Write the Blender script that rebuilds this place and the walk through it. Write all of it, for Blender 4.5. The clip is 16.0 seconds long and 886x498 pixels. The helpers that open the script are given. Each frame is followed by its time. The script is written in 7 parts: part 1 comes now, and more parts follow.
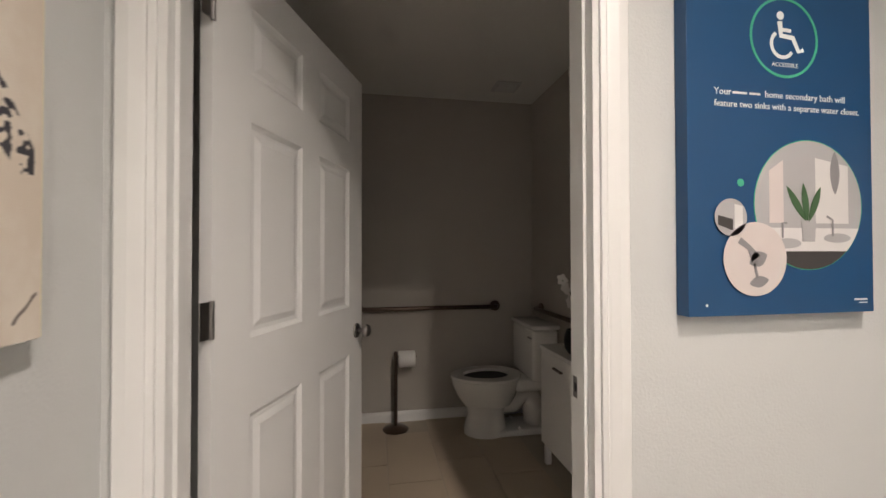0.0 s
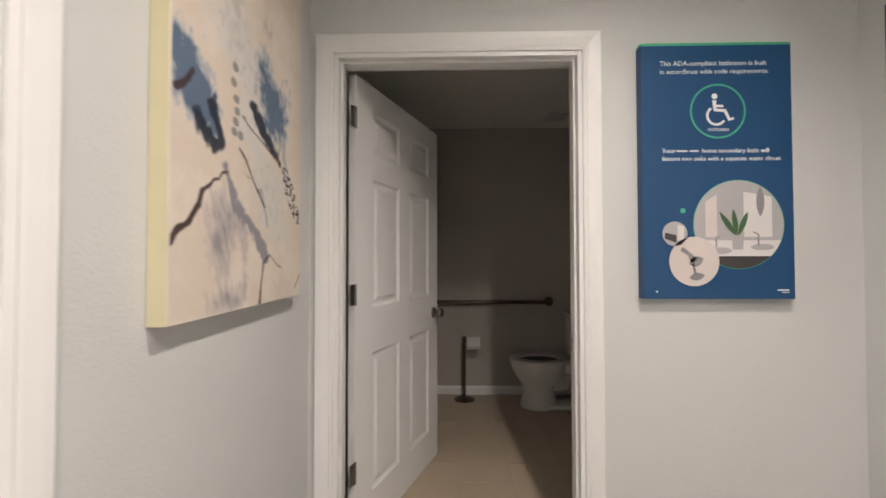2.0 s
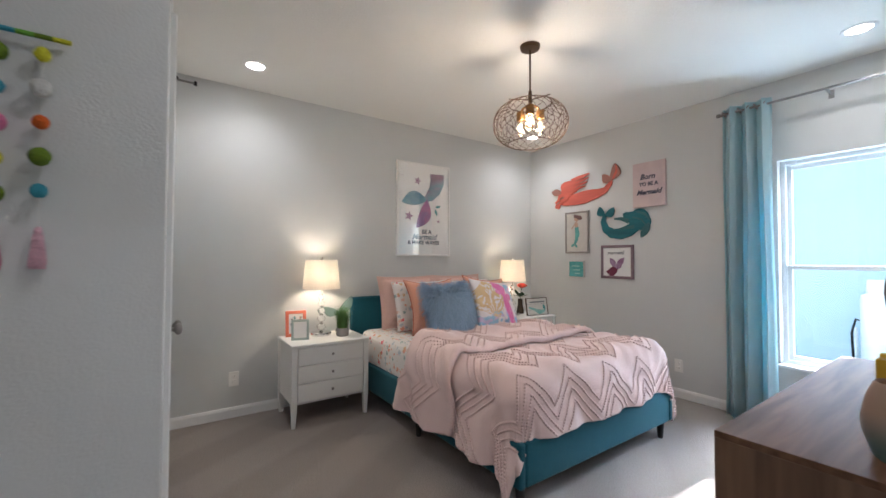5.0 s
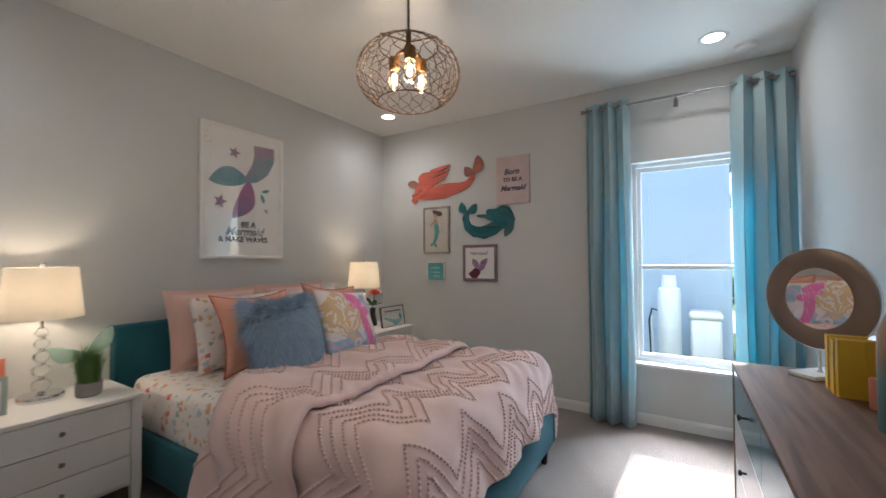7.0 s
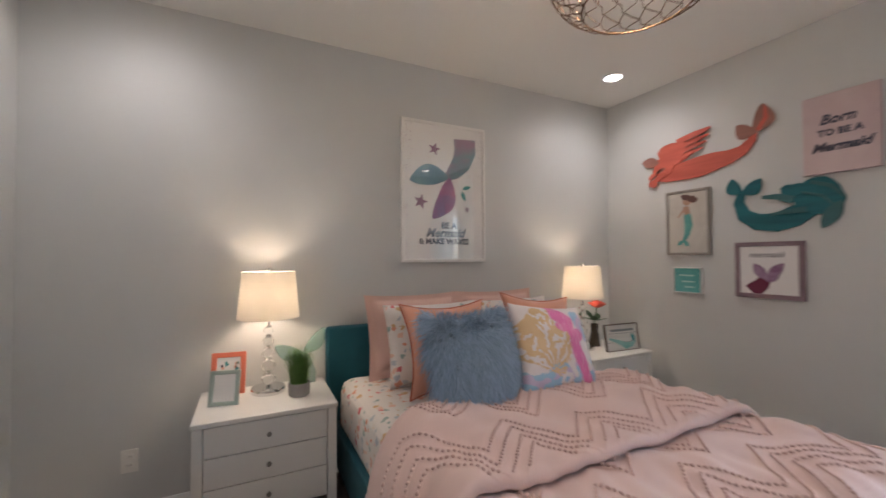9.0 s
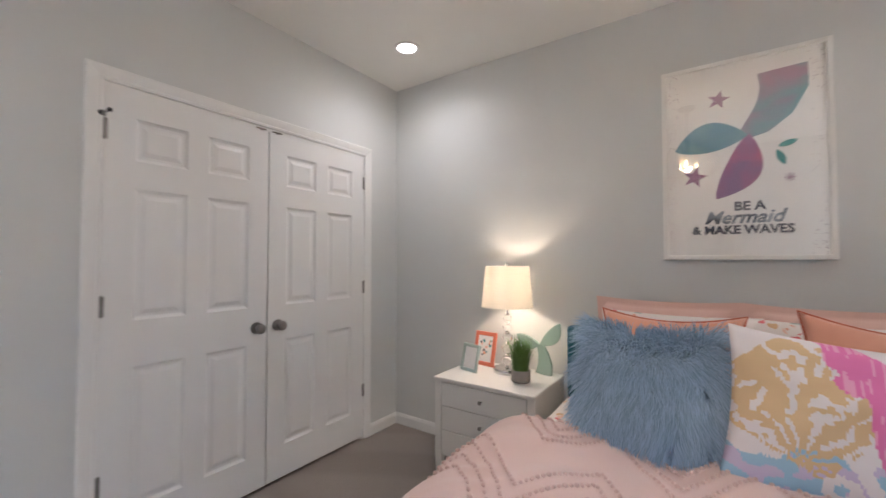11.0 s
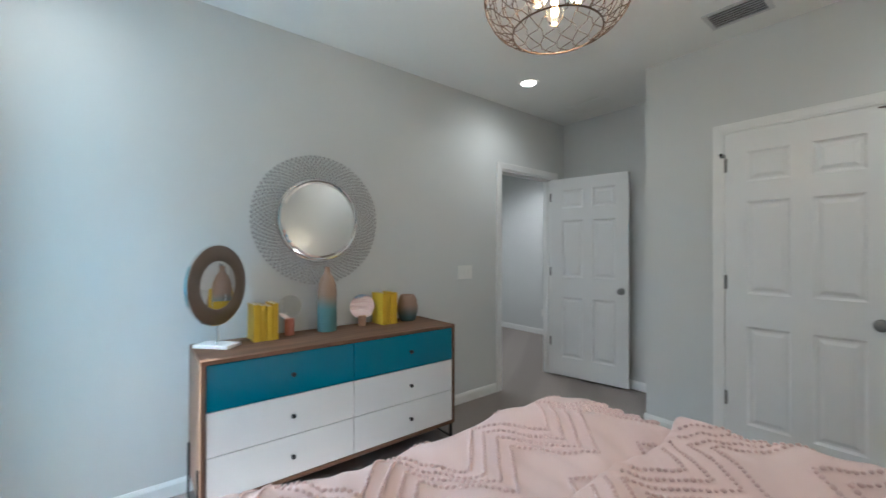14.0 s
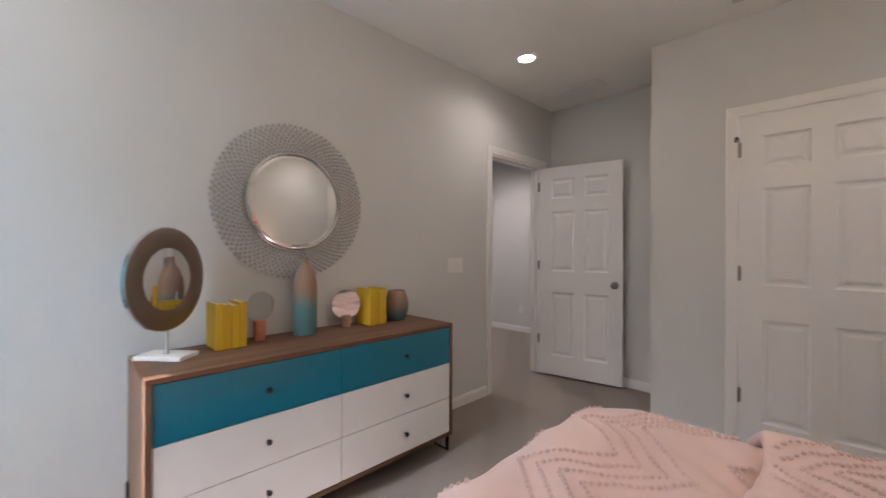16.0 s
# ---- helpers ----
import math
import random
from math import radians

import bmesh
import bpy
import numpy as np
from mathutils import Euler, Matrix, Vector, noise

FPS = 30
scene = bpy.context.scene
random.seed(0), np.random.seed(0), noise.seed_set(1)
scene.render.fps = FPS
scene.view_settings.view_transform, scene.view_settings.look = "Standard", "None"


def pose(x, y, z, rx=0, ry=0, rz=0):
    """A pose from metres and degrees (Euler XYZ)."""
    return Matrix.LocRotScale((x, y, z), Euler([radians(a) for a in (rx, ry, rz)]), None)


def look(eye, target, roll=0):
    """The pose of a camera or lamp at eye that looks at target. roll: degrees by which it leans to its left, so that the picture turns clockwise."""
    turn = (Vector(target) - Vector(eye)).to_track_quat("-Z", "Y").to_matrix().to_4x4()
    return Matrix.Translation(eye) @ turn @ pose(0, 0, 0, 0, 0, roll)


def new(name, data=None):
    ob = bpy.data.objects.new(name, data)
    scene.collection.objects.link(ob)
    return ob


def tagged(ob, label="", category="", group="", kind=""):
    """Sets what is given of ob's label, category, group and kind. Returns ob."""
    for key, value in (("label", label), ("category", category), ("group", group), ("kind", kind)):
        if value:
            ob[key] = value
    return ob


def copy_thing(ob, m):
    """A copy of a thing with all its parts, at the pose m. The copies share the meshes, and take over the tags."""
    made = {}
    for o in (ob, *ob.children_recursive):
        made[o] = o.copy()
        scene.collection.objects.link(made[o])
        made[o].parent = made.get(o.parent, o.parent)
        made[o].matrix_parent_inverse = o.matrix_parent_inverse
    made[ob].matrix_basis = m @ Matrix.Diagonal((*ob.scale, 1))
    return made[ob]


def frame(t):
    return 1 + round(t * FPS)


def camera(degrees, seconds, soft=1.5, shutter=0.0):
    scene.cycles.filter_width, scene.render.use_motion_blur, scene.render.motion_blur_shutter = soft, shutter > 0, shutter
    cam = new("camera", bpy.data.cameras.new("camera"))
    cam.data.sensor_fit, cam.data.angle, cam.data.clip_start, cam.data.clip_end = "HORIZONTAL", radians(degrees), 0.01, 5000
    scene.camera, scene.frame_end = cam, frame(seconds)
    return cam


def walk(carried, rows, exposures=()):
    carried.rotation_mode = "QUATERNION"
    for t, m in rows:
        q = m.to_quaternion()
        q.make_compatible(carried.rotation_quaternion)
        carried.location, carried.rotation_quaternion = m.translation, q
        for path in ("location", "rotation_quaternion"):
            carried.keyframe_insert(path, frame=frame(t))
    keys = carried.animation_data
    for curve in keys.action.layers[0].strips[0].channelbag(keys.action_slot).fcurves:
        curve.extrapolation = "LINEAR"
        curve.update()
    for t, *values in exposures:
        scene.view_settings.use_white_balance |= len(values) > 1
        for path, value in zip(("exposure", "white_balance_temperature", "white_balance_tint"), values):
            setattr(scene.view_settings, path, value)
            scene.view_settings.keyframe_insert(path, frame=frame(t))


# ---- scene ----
cam = camera(97.1, 16.0, shutter=0.38)
PATH = [
    (0, (0.65, 0.513, 1.253), (0.986, 2.485, 1.278), -0.1),
    (0.5, (0.684, 0.398, 1.225), (0.852, 2.39, 1.265), -0.1),
    (1, (0.701, 0.251, 1.238), (0.808, 2.247, 1.278), -0.2),
    (1.5, (0.679, 0.026, 1.236), (0.734, 2.025, 1.278), -0.1),
    (2, (0.676, -0.14, 1.257), (0.632, 1.859, 1.298), -0.1),
    (2.5, (0.677, -0.304, 1.265), (0.202, 1.639, 1.306), -0.0),
    (3, (0.626, -0.392, 1.26), (-0.452, 1.292, 1.305), 0.0),
    (3.5, (0.56, -0.405, 1.244), (-0.968, 0.884, 1.288), 0.3),
    (3.7, (0.52, -0.392, 1.243), (-1.122, 0.75, 1.286), 0.3),
    (5.8, (-0.302, 0.215, 1.296), (-1.939, 1.363, 1.353), -0.0),
    (6, (-0.364, 0.232, 1.285), (-1.914, 1.495, 1.343), -0.0),
    (6.5, (-0.516, 0.357, 1.292), (-1.825, 1.868, 1.339), -0.1),
    (7, (-0.663, 0.454, 1.301), (-1.7, 2.163, 1.346), -0.3),
    (7.5, (-0.735, 0.655, 1.321), (-1.721, 2.395, 1.355), -0.3),
    (8, (-0.843, 0.789, 1.338), (-2.057, 2.378, 1.377), -0.2),
    (8.5, (-0.939, 0.866, 1.32), (-2.478, 2.143, 1.369), -0.1),
    (9, (-1.034, 0.99, 1.339), (-2.829, 1.873, 1.38), -0.2),
    (9.5, (-1.098, 1.164, 1.341), (-3.048, 1.606, 1.379), -0.2),
    (9.7, (-1.118, 1.239, 1.329), (-3.101, 1.492, 1.378), -0.3),
    (11.8, (-1.526, 2.586, 1.288), (-2.423, 0.798, 1.335), 0.4),
    (12, (-1.595, 2.671, 1.289), (-2.265, 0.787, 1.318), 0.6),
    (12.5, (-1.872, 2.871, 1.262), (-1.87, 0.871, 1.288), 0.5),
    (13, (-2.086, 2.988, 1.27), (-1.452, 1.092, 1.291), 0.4),
    (13.5, (-2.327, 3.029, 1.287), (-1.138, 1.421, 1.305), 0.2),
    (14, (-2.529, 3.048, 1.304), (-0.968, 1.798, 1.314), 0.1),
    (14.5, (-2.605, 3.017, 1.283), (-0.874, 2.015, 1.287), 0.1),
    (15, (-2.543, 3.001, 1.282), (-0.79, 2.039, 1.283), 0.0),
    (15.5, (-2.346, 3.033, 1.26), (-0.689, 1.913, 1.257), 0.1),
    (16, (-2.117, 3.011, 1.25), (-0.696, 1.604, 1.249), 0.2),
]
BETWEEN = [(10.75, (-1.10, 1.93, 1.31), (-2.90, 1.08, 1.36), 0.0)]   # round the foot of the bed
EXPOSURES = ((0, 3.0, 6850, 14), (2.0, 2.85, 6750, 14), (2.6, 2.75, 6400, 13), (3.2, 2.45, 5950, 11), (3.7, 2.2, 5700, 14), (5.8, 1.62, 5750, 13), (6.6, 1.32, 5850, 13), (7.5, 1.25, 6100, 17), (8.3, 1.35, 6150, 20), (9.5, 1.45, 6050, 18), (12.0, 1.93, 5700, 16), (13.0, 1.9, 5550, 10), (14, 1.7, 5450, 5), (15, 1.45, 6450, 19), (16, 1.52, 6500, 22))
walk(cam, [(t, look(eye, target, roll)) for t, eye, target, roll in sorted(PATH + BETWEEN)], EXPOSURES)

# ---- world, sun and lamps ----
world = bpy.data.worlds.new("sky")
scene.world = world
world.use_nodes = True
wn = world.node_tree.nodes
sky = wn.new("ShaderNodeTexSky")
sky.sky_type, sky.sun_disc = "NISHITA", False
sky.sun_elevation, sky.sun_rotation = radians(42), radians(3)
wn["Background"].inputs["Strength"].default_value = 0.15
world.node_tree.links.new(sky.outputs[0], wn["Background"].inputs["Color"])

sun = new("sun", bpy.data.lights.new("sun", "SUN"))
sun.data.energy, sun.data.angle, sun.data.color = 4.4, radians(0.5), (1, 0.95, 0.87)
sun.matrix_world = look((0.3, 20, 18), (-0.6, 3.0, 2.7))

WARM = (1.0, 0.925, 0.82)
WEST, NORTH, HIGH = -3.55, 3.90, 2.685   # bedroom's headboard wall, window wall, ceiling
HALL_W, HALL_N, HALL_E, HALL_S = 0.115, 1.39, 2.25, -2.0
CLOSET_X, ALCOVE_S = -1.18, -0.68
BATH_N, BATH_E, BATH_H = 3.46, 1.87, 2.445


def spot(x, y, z, power, size=1.9, blend=0.6, color=WARM, radius=0.05):
    lamp = new("downlight", bpy.data.lights.new("downlight", "SPOT"))
    lamp.data.energy, lamp.data.spot_size, lamp.data.spot_blend = power, size, blend
    lamp.data.color, lamp.data.shadow_soft_size = color, radius
    lamp.location = (x, y, z)
    return lamp


def bulb(x, y, z, power, color=WARM, radius=0.03):
    lamp = new("bulb_light", bpy.data.lights.new("bulb_light", "POINT"))
    lamp.data.energy, lamp.data.color, lamp.data.shadow_soft_size = power, color, radius
    lamp.location = (x, y, z)
    return lamp


DOWNLIGHTS = [(-3.085, 0.497), (-3.085, 3.43), (-0.465, 0.497), (-0.465, 3.43)]
for (dx, dy), watts in zip(DOWNLIGHTS, (5.4, 5.4, 5.0, 4.2)):
    spot(dx, dy, HIGH - 0.03, watts, 2.8, 1.0)
# unseen hall lamps: one placed by cast shadows, one added to brighten the end
UNSEEN_HALL_LIGHTS = [(1.25, 0.2), (1.3, -1.1)]
for (dx, dy), watts in zip(UNSEEN_HALL_LIGHTS, (11.5, 18)):
    spot(dx, dy, HIGH - 0.03, watts, 2.7, 0.8, (1.0, 0.93, 0.86))
LAMPS = [(-3.345, 1.080), (-3.30, 3.315)]
for dx, dy in LAMPS:
    bulb(dx, dy, 1.14, 2.0, (1.0, 0.79, 0.54), 0.035)
PENDANT = (-1.75, 1.94)
bulb(PENDANT[0], PENDANT[1], 2.125, 4.4, (1.0, 0.78, 0.54), 0.03)
day = new("daylight_stand_in", bpy.data.lights.new("daylight_stand_in", "AREA"))   # area lamp standing in for sky and sunlit ground just outside the sill
day.data.shape, day.data.size, day.data.size_y = "RECTANGLE", 0.78, 0.36
day.data.energy, day.data.color = 12, (0.70, 0.90, 1.0)
day.matrix_world = look((-0.60, 4.30, 0.16), (-0.75, 2.2, 2.2))
side = new("dresser_wall_fill", bpy.data.lights.new("dresser_wall_fill", "AREA"))   # unseen lamp added outside, cyan as through the curtain, to brighten the dresser wall
side.data.shape, side.data.size, side.data.size_y = "RECTANGLE", 1.2, 1.5
side.data.energy, side.data.color = 9.5, (0.42, 0.86, 1.0)
side.matrix_world = look((-1.95, 4.85, 1.15), (0.0, 3.1, 1.15))

above = new("zenith_fill", bpy.data.lights.new("zenith_fill", "AREA"))   # unseen lamp added for sky over the neighbour's roof, to brighten carpet and bed
above.data.shape, above.data.size, above.data.size_y = "RECTANGLE", 3.0, 1.0
above.data.energy, above.data.color = 85, (0.66, 0.84, 1.0)
above.matrix_world = look((-0.3, 5.6, 3.1), (-1.0, 1.6, 0.5))

# ---- materials ----
def material(name, color, rough=0.6, metal=0.0, vary=0.06, scale=6.0, bump=0.0, bump_scale=180.0, emit=0.0, sheen=0.0):
    """Principled paint, cloth or metal whose colour drifts at two scales, with fine relief."""
    m = bpy.data.materials.new(name)
    m.use_nodes = True
    nt, p = m.node_tree, m.node_tree.nodes["Principled BSDF"]
    p.inputs["Roughness"].default_value, p.inputs["Metallic"].default_value = rough, metal
    tc = nt.nodes.new("ShaderNodeTexCoord")
    big, fine = nt.nodes.new("ShaderNodeTexNoise"), nt.nodes.new("ShaderNodeTexNoise")
    big.inputs["Scale"].default_value, fine.inputs["Scale"].default_value = scale, bump_scale
    big.inputs["Detail"].default_value = fine.inputs["Detail"].default_value = 3
    for n in (big, fine):
        nt.links.new(tc.outputs["Object"], n.inputs["Vector"])
    mix = nt.nodes.new("ShaderNodeMix")
    mix.data_type = "RGBA"
    mix.inputs["A"].default_value = (*[c * (1 - vary) for c in color], 1)
    mix.inputs["B"].default_value = (*[min(1, c * (1 + vary)) for c in color], 1)
    nt.links.new(big.outputs["Fac"], mix.inputs["Factor"])
    nt.links.new(mix.outputs["Result"], p.inputs["Base Color"])
    if bump:
        b = nt.nodes.new("ShaderNodeBump")
        b.inputs["Strength"].default_value, b.inputs["Distance"].default_value = bump, 0.004
        nt.links.new(fine.outputs["Fac"], b.inputs["Height"])
        nt.links.new(b.outputs["Normal"], p.inputs["Normal"])
    if emit:
        p.inputs["Emission Color"].default_value, p.inputs["Emission Strength"].default_value = (*color, 1), emit
    if sheen:
        p.inputs["Sheen Weight"].default_value = sheen
    return m


def glass(name, color=(1, 1, 1), rough=0.0, ior=1.45):
    m = bpy.data.materials.new(name)
    m.use_nodes = True
    p = m.node_tree.nodes["Principled BSDF"]
    p.inputs["Base Color"].default_value, p.inputs["Roughness"].default_value = (*color, 1), rough
    p.inputs["Transmission Weight"].default_value, p.inputs["IOR"].default_value = 1.0, ior
    return m


def speckle(name, color, dark, rough=0.9, scale=260.0, depth=0.012, big=1.3):
    """Carpet, turf or terry: a fine two-colour pile with broad brushed streaks."""
    m = material(name, color, rough, 0, 0.0)
    nt, p = m.node_tree, m.node_tree.nodes["Principled BSDF"]
    tc = nt.nodes.new("ShaderNodeTexCoord")
    a, b = nt.nodes.new("ShaderNodeTexNoise"), nt.nodes.new("ShaderNodeTexNoise")
    a.inputs["Scale"].default_value, b.inputs["Scale"].default_value = scale, big
    a.inputs["Detail"].default_value, b.inputs["Detail"].default_value = 4, 4
    for n in (a, b):
        nt.links.new(tc.outputs["Object"], n.inputs["Vector"])
    mix, mix2 = nt.nodes.new("ShaderNodeMix"), nt.nodes.new("ShaderNodeMix")
    for n in (mix, mix2):
        n.data_type = "RGBA"
    mix.inputs["A"].default_value, mix.inputs["B"].default_value = (*dark, 1), (*color, 1)
    ramp = nt.nodes.new("ShaderNodeMapRange")
    ramp.inputs["From Min"].default_value, ramp.inputs["From Max"].default_value = 0.3, 0.65
    nt.links.new(a.outputs["Fac"], ramp.inputs["Value"])
    nt.links.new(ramp.outputs["Result"], mix.inputs["Factor"])
    mix2.inputs["A"].default_value = (*[0.5 * (c + d) for c, d in zip(color, dark)], 1)
    nt.links.new(mix.outputs["Result"], mix2.inputs["B"])
    nt.links.new(b.outputs["Fac"], mix2.inputs["Factor"])
    nt.links.new(mix2.outputs["Result"], p.inputs["Base Color"])
    bump = nt.nodes.new("ShaderNodeBump")
    bump.inputs["Strength"].default_value, bump.inputs["Distance"].default_value = 0.8, depth
    nt.links.new(a.outputs["Fac"], bump.inputs["Height"])
    nt.links.new(bump.outputs["Normal"], p.inputs["Normal"])
    return m


def wood(name, light, dark, scale=3.0, rough=0.45, axis="Y"):
    m = material(name, light, rough, 0, 0.0)
    nt, p = m.node_tree, m.node_tree.nodes["Principled BSDF"]
    tc, mp = nt.nodes.new("ShaderNodeTexCoord"), nt.nodes.new("ShaderNodeMapping")
    mp.inputs["Scale"].default_value = {"X": (1, 14, 14), "Y": (14, 1, 14), "Z": (14, 14, 1)}[axis]
    nt.links.new(tc.outputs["Object"], mp.inputs["Vector"])
    n = nt.nodes.new("ShaderNodeTexNoise")
    n.inputs["Scale"].default_value, n.inputs["Detail"].default_value, n.inputs["Distortion"].default_value = scale, 6, 0.6
    nt.links.new(mp.outputs["Vector"], n.inputs["Vector"])
    mix = nt.nodes.new("ShaderNodeMix")
    mix.data_type = "RGBA"
    mix.inputs["A"].default_value, mix.inputs["B"].default_value = (*dark, 1), (*light, 1)
    ramp = nt.nodes.new("ShaderNodeMapRange")
    ramp.inputs["From Min"].default_value, ramp.inputs["From Max"].default_value = 0.3, 0.7
    nt.links.new(n.outputs["Fac"], ramp.inputs["Value"])
    nt.links.new(ramp.outputs["Result"], mix.inputs["Factor"])
    nt.links.new(mix.outputs["Result"], p.inputs["Base Color"])
    b = nt.nodes.new("ShaderNodeBump")
    b.inputs["Strength"].default_value, b.inputs["Distance"].default_value = 0.15, 0.002
    nt.links.new(n.outputs["Fac"], b.inputs["Height"])
    nt.links.new(b.outputs["Normal"], p.inputs["Normal"])
    return m


def two_tone(name, low, high, z0, z1, rough=0.5):
    """A dipped glaze: one colour below, another above, with a soft edge between."""
    m = material(name, low, rough, 0, 0.0, bump=0.1, bump_scale=60)
    nt, p = m.node_tree, m.node_tree.nodes["Principled BSDF"]
    tc, sep = nt.nodes.new("ShaderNodeTexCoord"), nt.nodes.new("ShaderNodeSeparateXYZ")
    nt.links.new(tc.outputs["Object"], sep.inputs["Vector"])
    r = nt.nodes.new("ShaderNodeMapRange")
    r.inputs["From Min"].default_value, r.inputs["From Max"].default_value = z0, z1
    nt.links.new(sep.outputs["Z"], r.inputs["Value"])
    mix = nt.nodes.new("ShaderNodeMix")
    mix.data_type = "RGBA"
    mix.inputs["A"].default_value, mix.inputs["B"].default_value = (*low, 1), (*high, 1)
    nt.links.new(r.outputs["Result"], mix.inputs["Factor"])
    nt.links.new(mix.outputs["Result"], p.inputs["Base Color"])
    return m


def printed(name, ground, inks, scale=16.0, share=0.35, rough=0.85):
    """Cloth with small scattered motifs in several inks."""
    m = material(name, ground, rough, 0, 0.0)
    nt, p = m.node_tree, m.node_tree.nodes["Principled BSDF"]
    tc = nt.nodes.new("ShaderNodeTexCoord")
    warp = nt.nodes.new("ShaderNodeTexNoise")
    warp.inputs["Scale"].default_value = scale * 1.7
    nt.links.new(tc.outputs["Object"], warp.inputs["Vector"])
    add = nt.nodes.new("ShaderNodeVectorMath")
    add.operation = "MULTIPLY_ADD"
    add.inputs[1].default_value = (0.05, 0.05, 0.05)
    nt.links.new(warp.outputs["Color"], add.inputs[0])
    nt.links.new(tc.outputs["Object"], add.inputs[2])
    v = nt.nodes.new("ShaderNodeTexVoronoi")
    v.inputs["Scale"].default_value = scale
    nt.links.new(add.outputs["Vector"], v.inputs["Vector"])
    cut = nt.nodes.new("ShaderNodeMath")
    cut.operation = "LESS_THAN"
    cut.inputs[1].default_value = share
    nt.links.new(v.outputs["Distance"], cut.inputs[0])
    sep = nt.nodes.new("ShaderNodeSeparateColor")
    nt.links.new(v.outputs["Color"], sep.inputs["Color"])
    ramp = nt.nodes.new("ShaderNodeValToRGB")
    ramp.color_ramp.interpolation = "CONSTANT"
    while len(ramp.color_ramp.elements) < len(inks):
        ramp.color_ramp.elements.new(0.5)
    for i, c in enumerate(inks):
        ramp.color_ramp.elements[i].position = i / len(inks)
        ramp.color_ramp.elements[i].color = (*c, 1)
    nt.links.new(sep.outputs["Red"], ramp.inputs["Fac"])
    mix = nt.nodes.new("ShaderNodeMix")
    mix.data_type = "RGBA"
    mix.inputs["A"].default_value = (*ground, 1)
    nt.links.new(cut.outputs["Value"], mix.inputs["Factor"])
    nt.links.new(ramp.outputs["Color"], mix.inputs["B"])
    nt.links.new(mix.outputs["Result"], p.inputs["Base Color"])
    return m


WALL = material("wall_paint", (0.607, 0.617, 0.611), 0.7, 0, 0.025, 1.2, 0.25, 140)
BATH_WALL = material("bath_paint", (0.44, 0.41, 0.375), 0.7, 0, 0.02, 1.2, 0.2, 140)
CEIL = material("ceiling_paint", (0.78, 0.78, 0.75), 0.85, 0, 0.02, 1.5, 0.5, 90)
TRIM = material("trim_paint", (0.78, 0.78, 0.77), 0.38, 0, 0.02, 3.0, 0.05, 60)
DOOR = material("door_paint", (0.76, 0.76, 0.755), 0.36, 0, 0.02, 2.0, 0.08, 90)
CARPET = speckle("carpet", (0.43, 0.38, 0.35), (0.17, 0.147, 0.134), 0.95, 150, 0.014)
def vacuumed(m):
    """Broad lighter and darker strips where the pile lies brushed one way or the other."""
    nt, p = m.node_tree, m.node_tree.nodes["Principled BSDF"]
    old = p.inputs["Base Color"].links[0].from_socket
    tc, mp, wave = nt.nodes.new("ShaderNodeTexCoord"), nt.nodes.new("ShaderNodeMapping"), nt.nodes.new("ShaderNodeTexWave")
    mp.inputs["Rotation"].default_value = (0, 0, radians(-34))
    wave.inputs["Scale"].default_value, wave.inputs["Distortion"].default_value, wave.inputs["Detail"].default_value = 0.55, 1.3, 2
    wave.inputs["Detail Scale"].default_value = 0.8
    nt.links.new(tc.outputs["Object"], mp.inputs["Vector"])
    nt.links.new(mp.outputs["Vector"], wave.inputs["Vector"])
    r = nt.nodes.new("ShaderNodeMapRange")
    r.inputs["From Min"].default_value, r.inputs["From Max"].default_value = 0.30, 0.70
    r.inputs["To Min"].default_value, r.inputs["To Max"].default_value = 0.91, 1.05
    nt.links.new(wave.outputs["Fac"], r.inputs["Value"])
    mul = nt.nodes.new("ShaderNodeVectorMath")
    mul.operation = "SCALE"
    nt.links.new(old, mul.inputs[0])
    nt.links.new(r.outputs["Result"], mul.inputs["Scale"])
    nt.links.new(mul.outputs["Vector"], p.inputs["Base Color"])


vacuumed(CARPET)
TILE = material("bath_tile", (0.44, 0.36, 0.27), 0.4, 0, 0.10, 3.0, 0.05, 40)
NICKEL = material("brushed_nickel", (0.27, 0.26, 0.255), 0.30, 1.0, 0.08, 20)
BRONZE = material("dark_bronze", (0.13, 0.095, 0.075), 0.32, 0.9, 0.15, 20)
CHROME = material("chrome", (0.75, 0.75, 0.76), 0.1, 1.0, 0.02)
BLACK = material("black_metal", (0.02, 0.02, 0.022), 0.4, 0.6, 0.1, 20)
WHITE_LACQUER = material("white_lacquer", (0.74, 0.735, 0.72), 0.3, 0, 0.015, 4)
PORCELAIN = material("porcelain", (0.78, 0.77, 0.74), 0.12, 0, 0.01)
TEAL_CLOTH = material("teal_upholstery", (0.004, 0.085, 0.118), 0.85, 0, 0.12, 30, 0.4, 400, sheen=0.03)
PLASTIC = material("white_plastic", (0.78, 0.77, 0.74), 0.35, 0, 0.01)
LIGHT_DISC = material("lamp_lens", (1.0, 0.93, 0.82), 0.5, emit=6)
GLASS = glass("clear_glass")
GLAZING = glass("poster_glazing", ior=1.7)


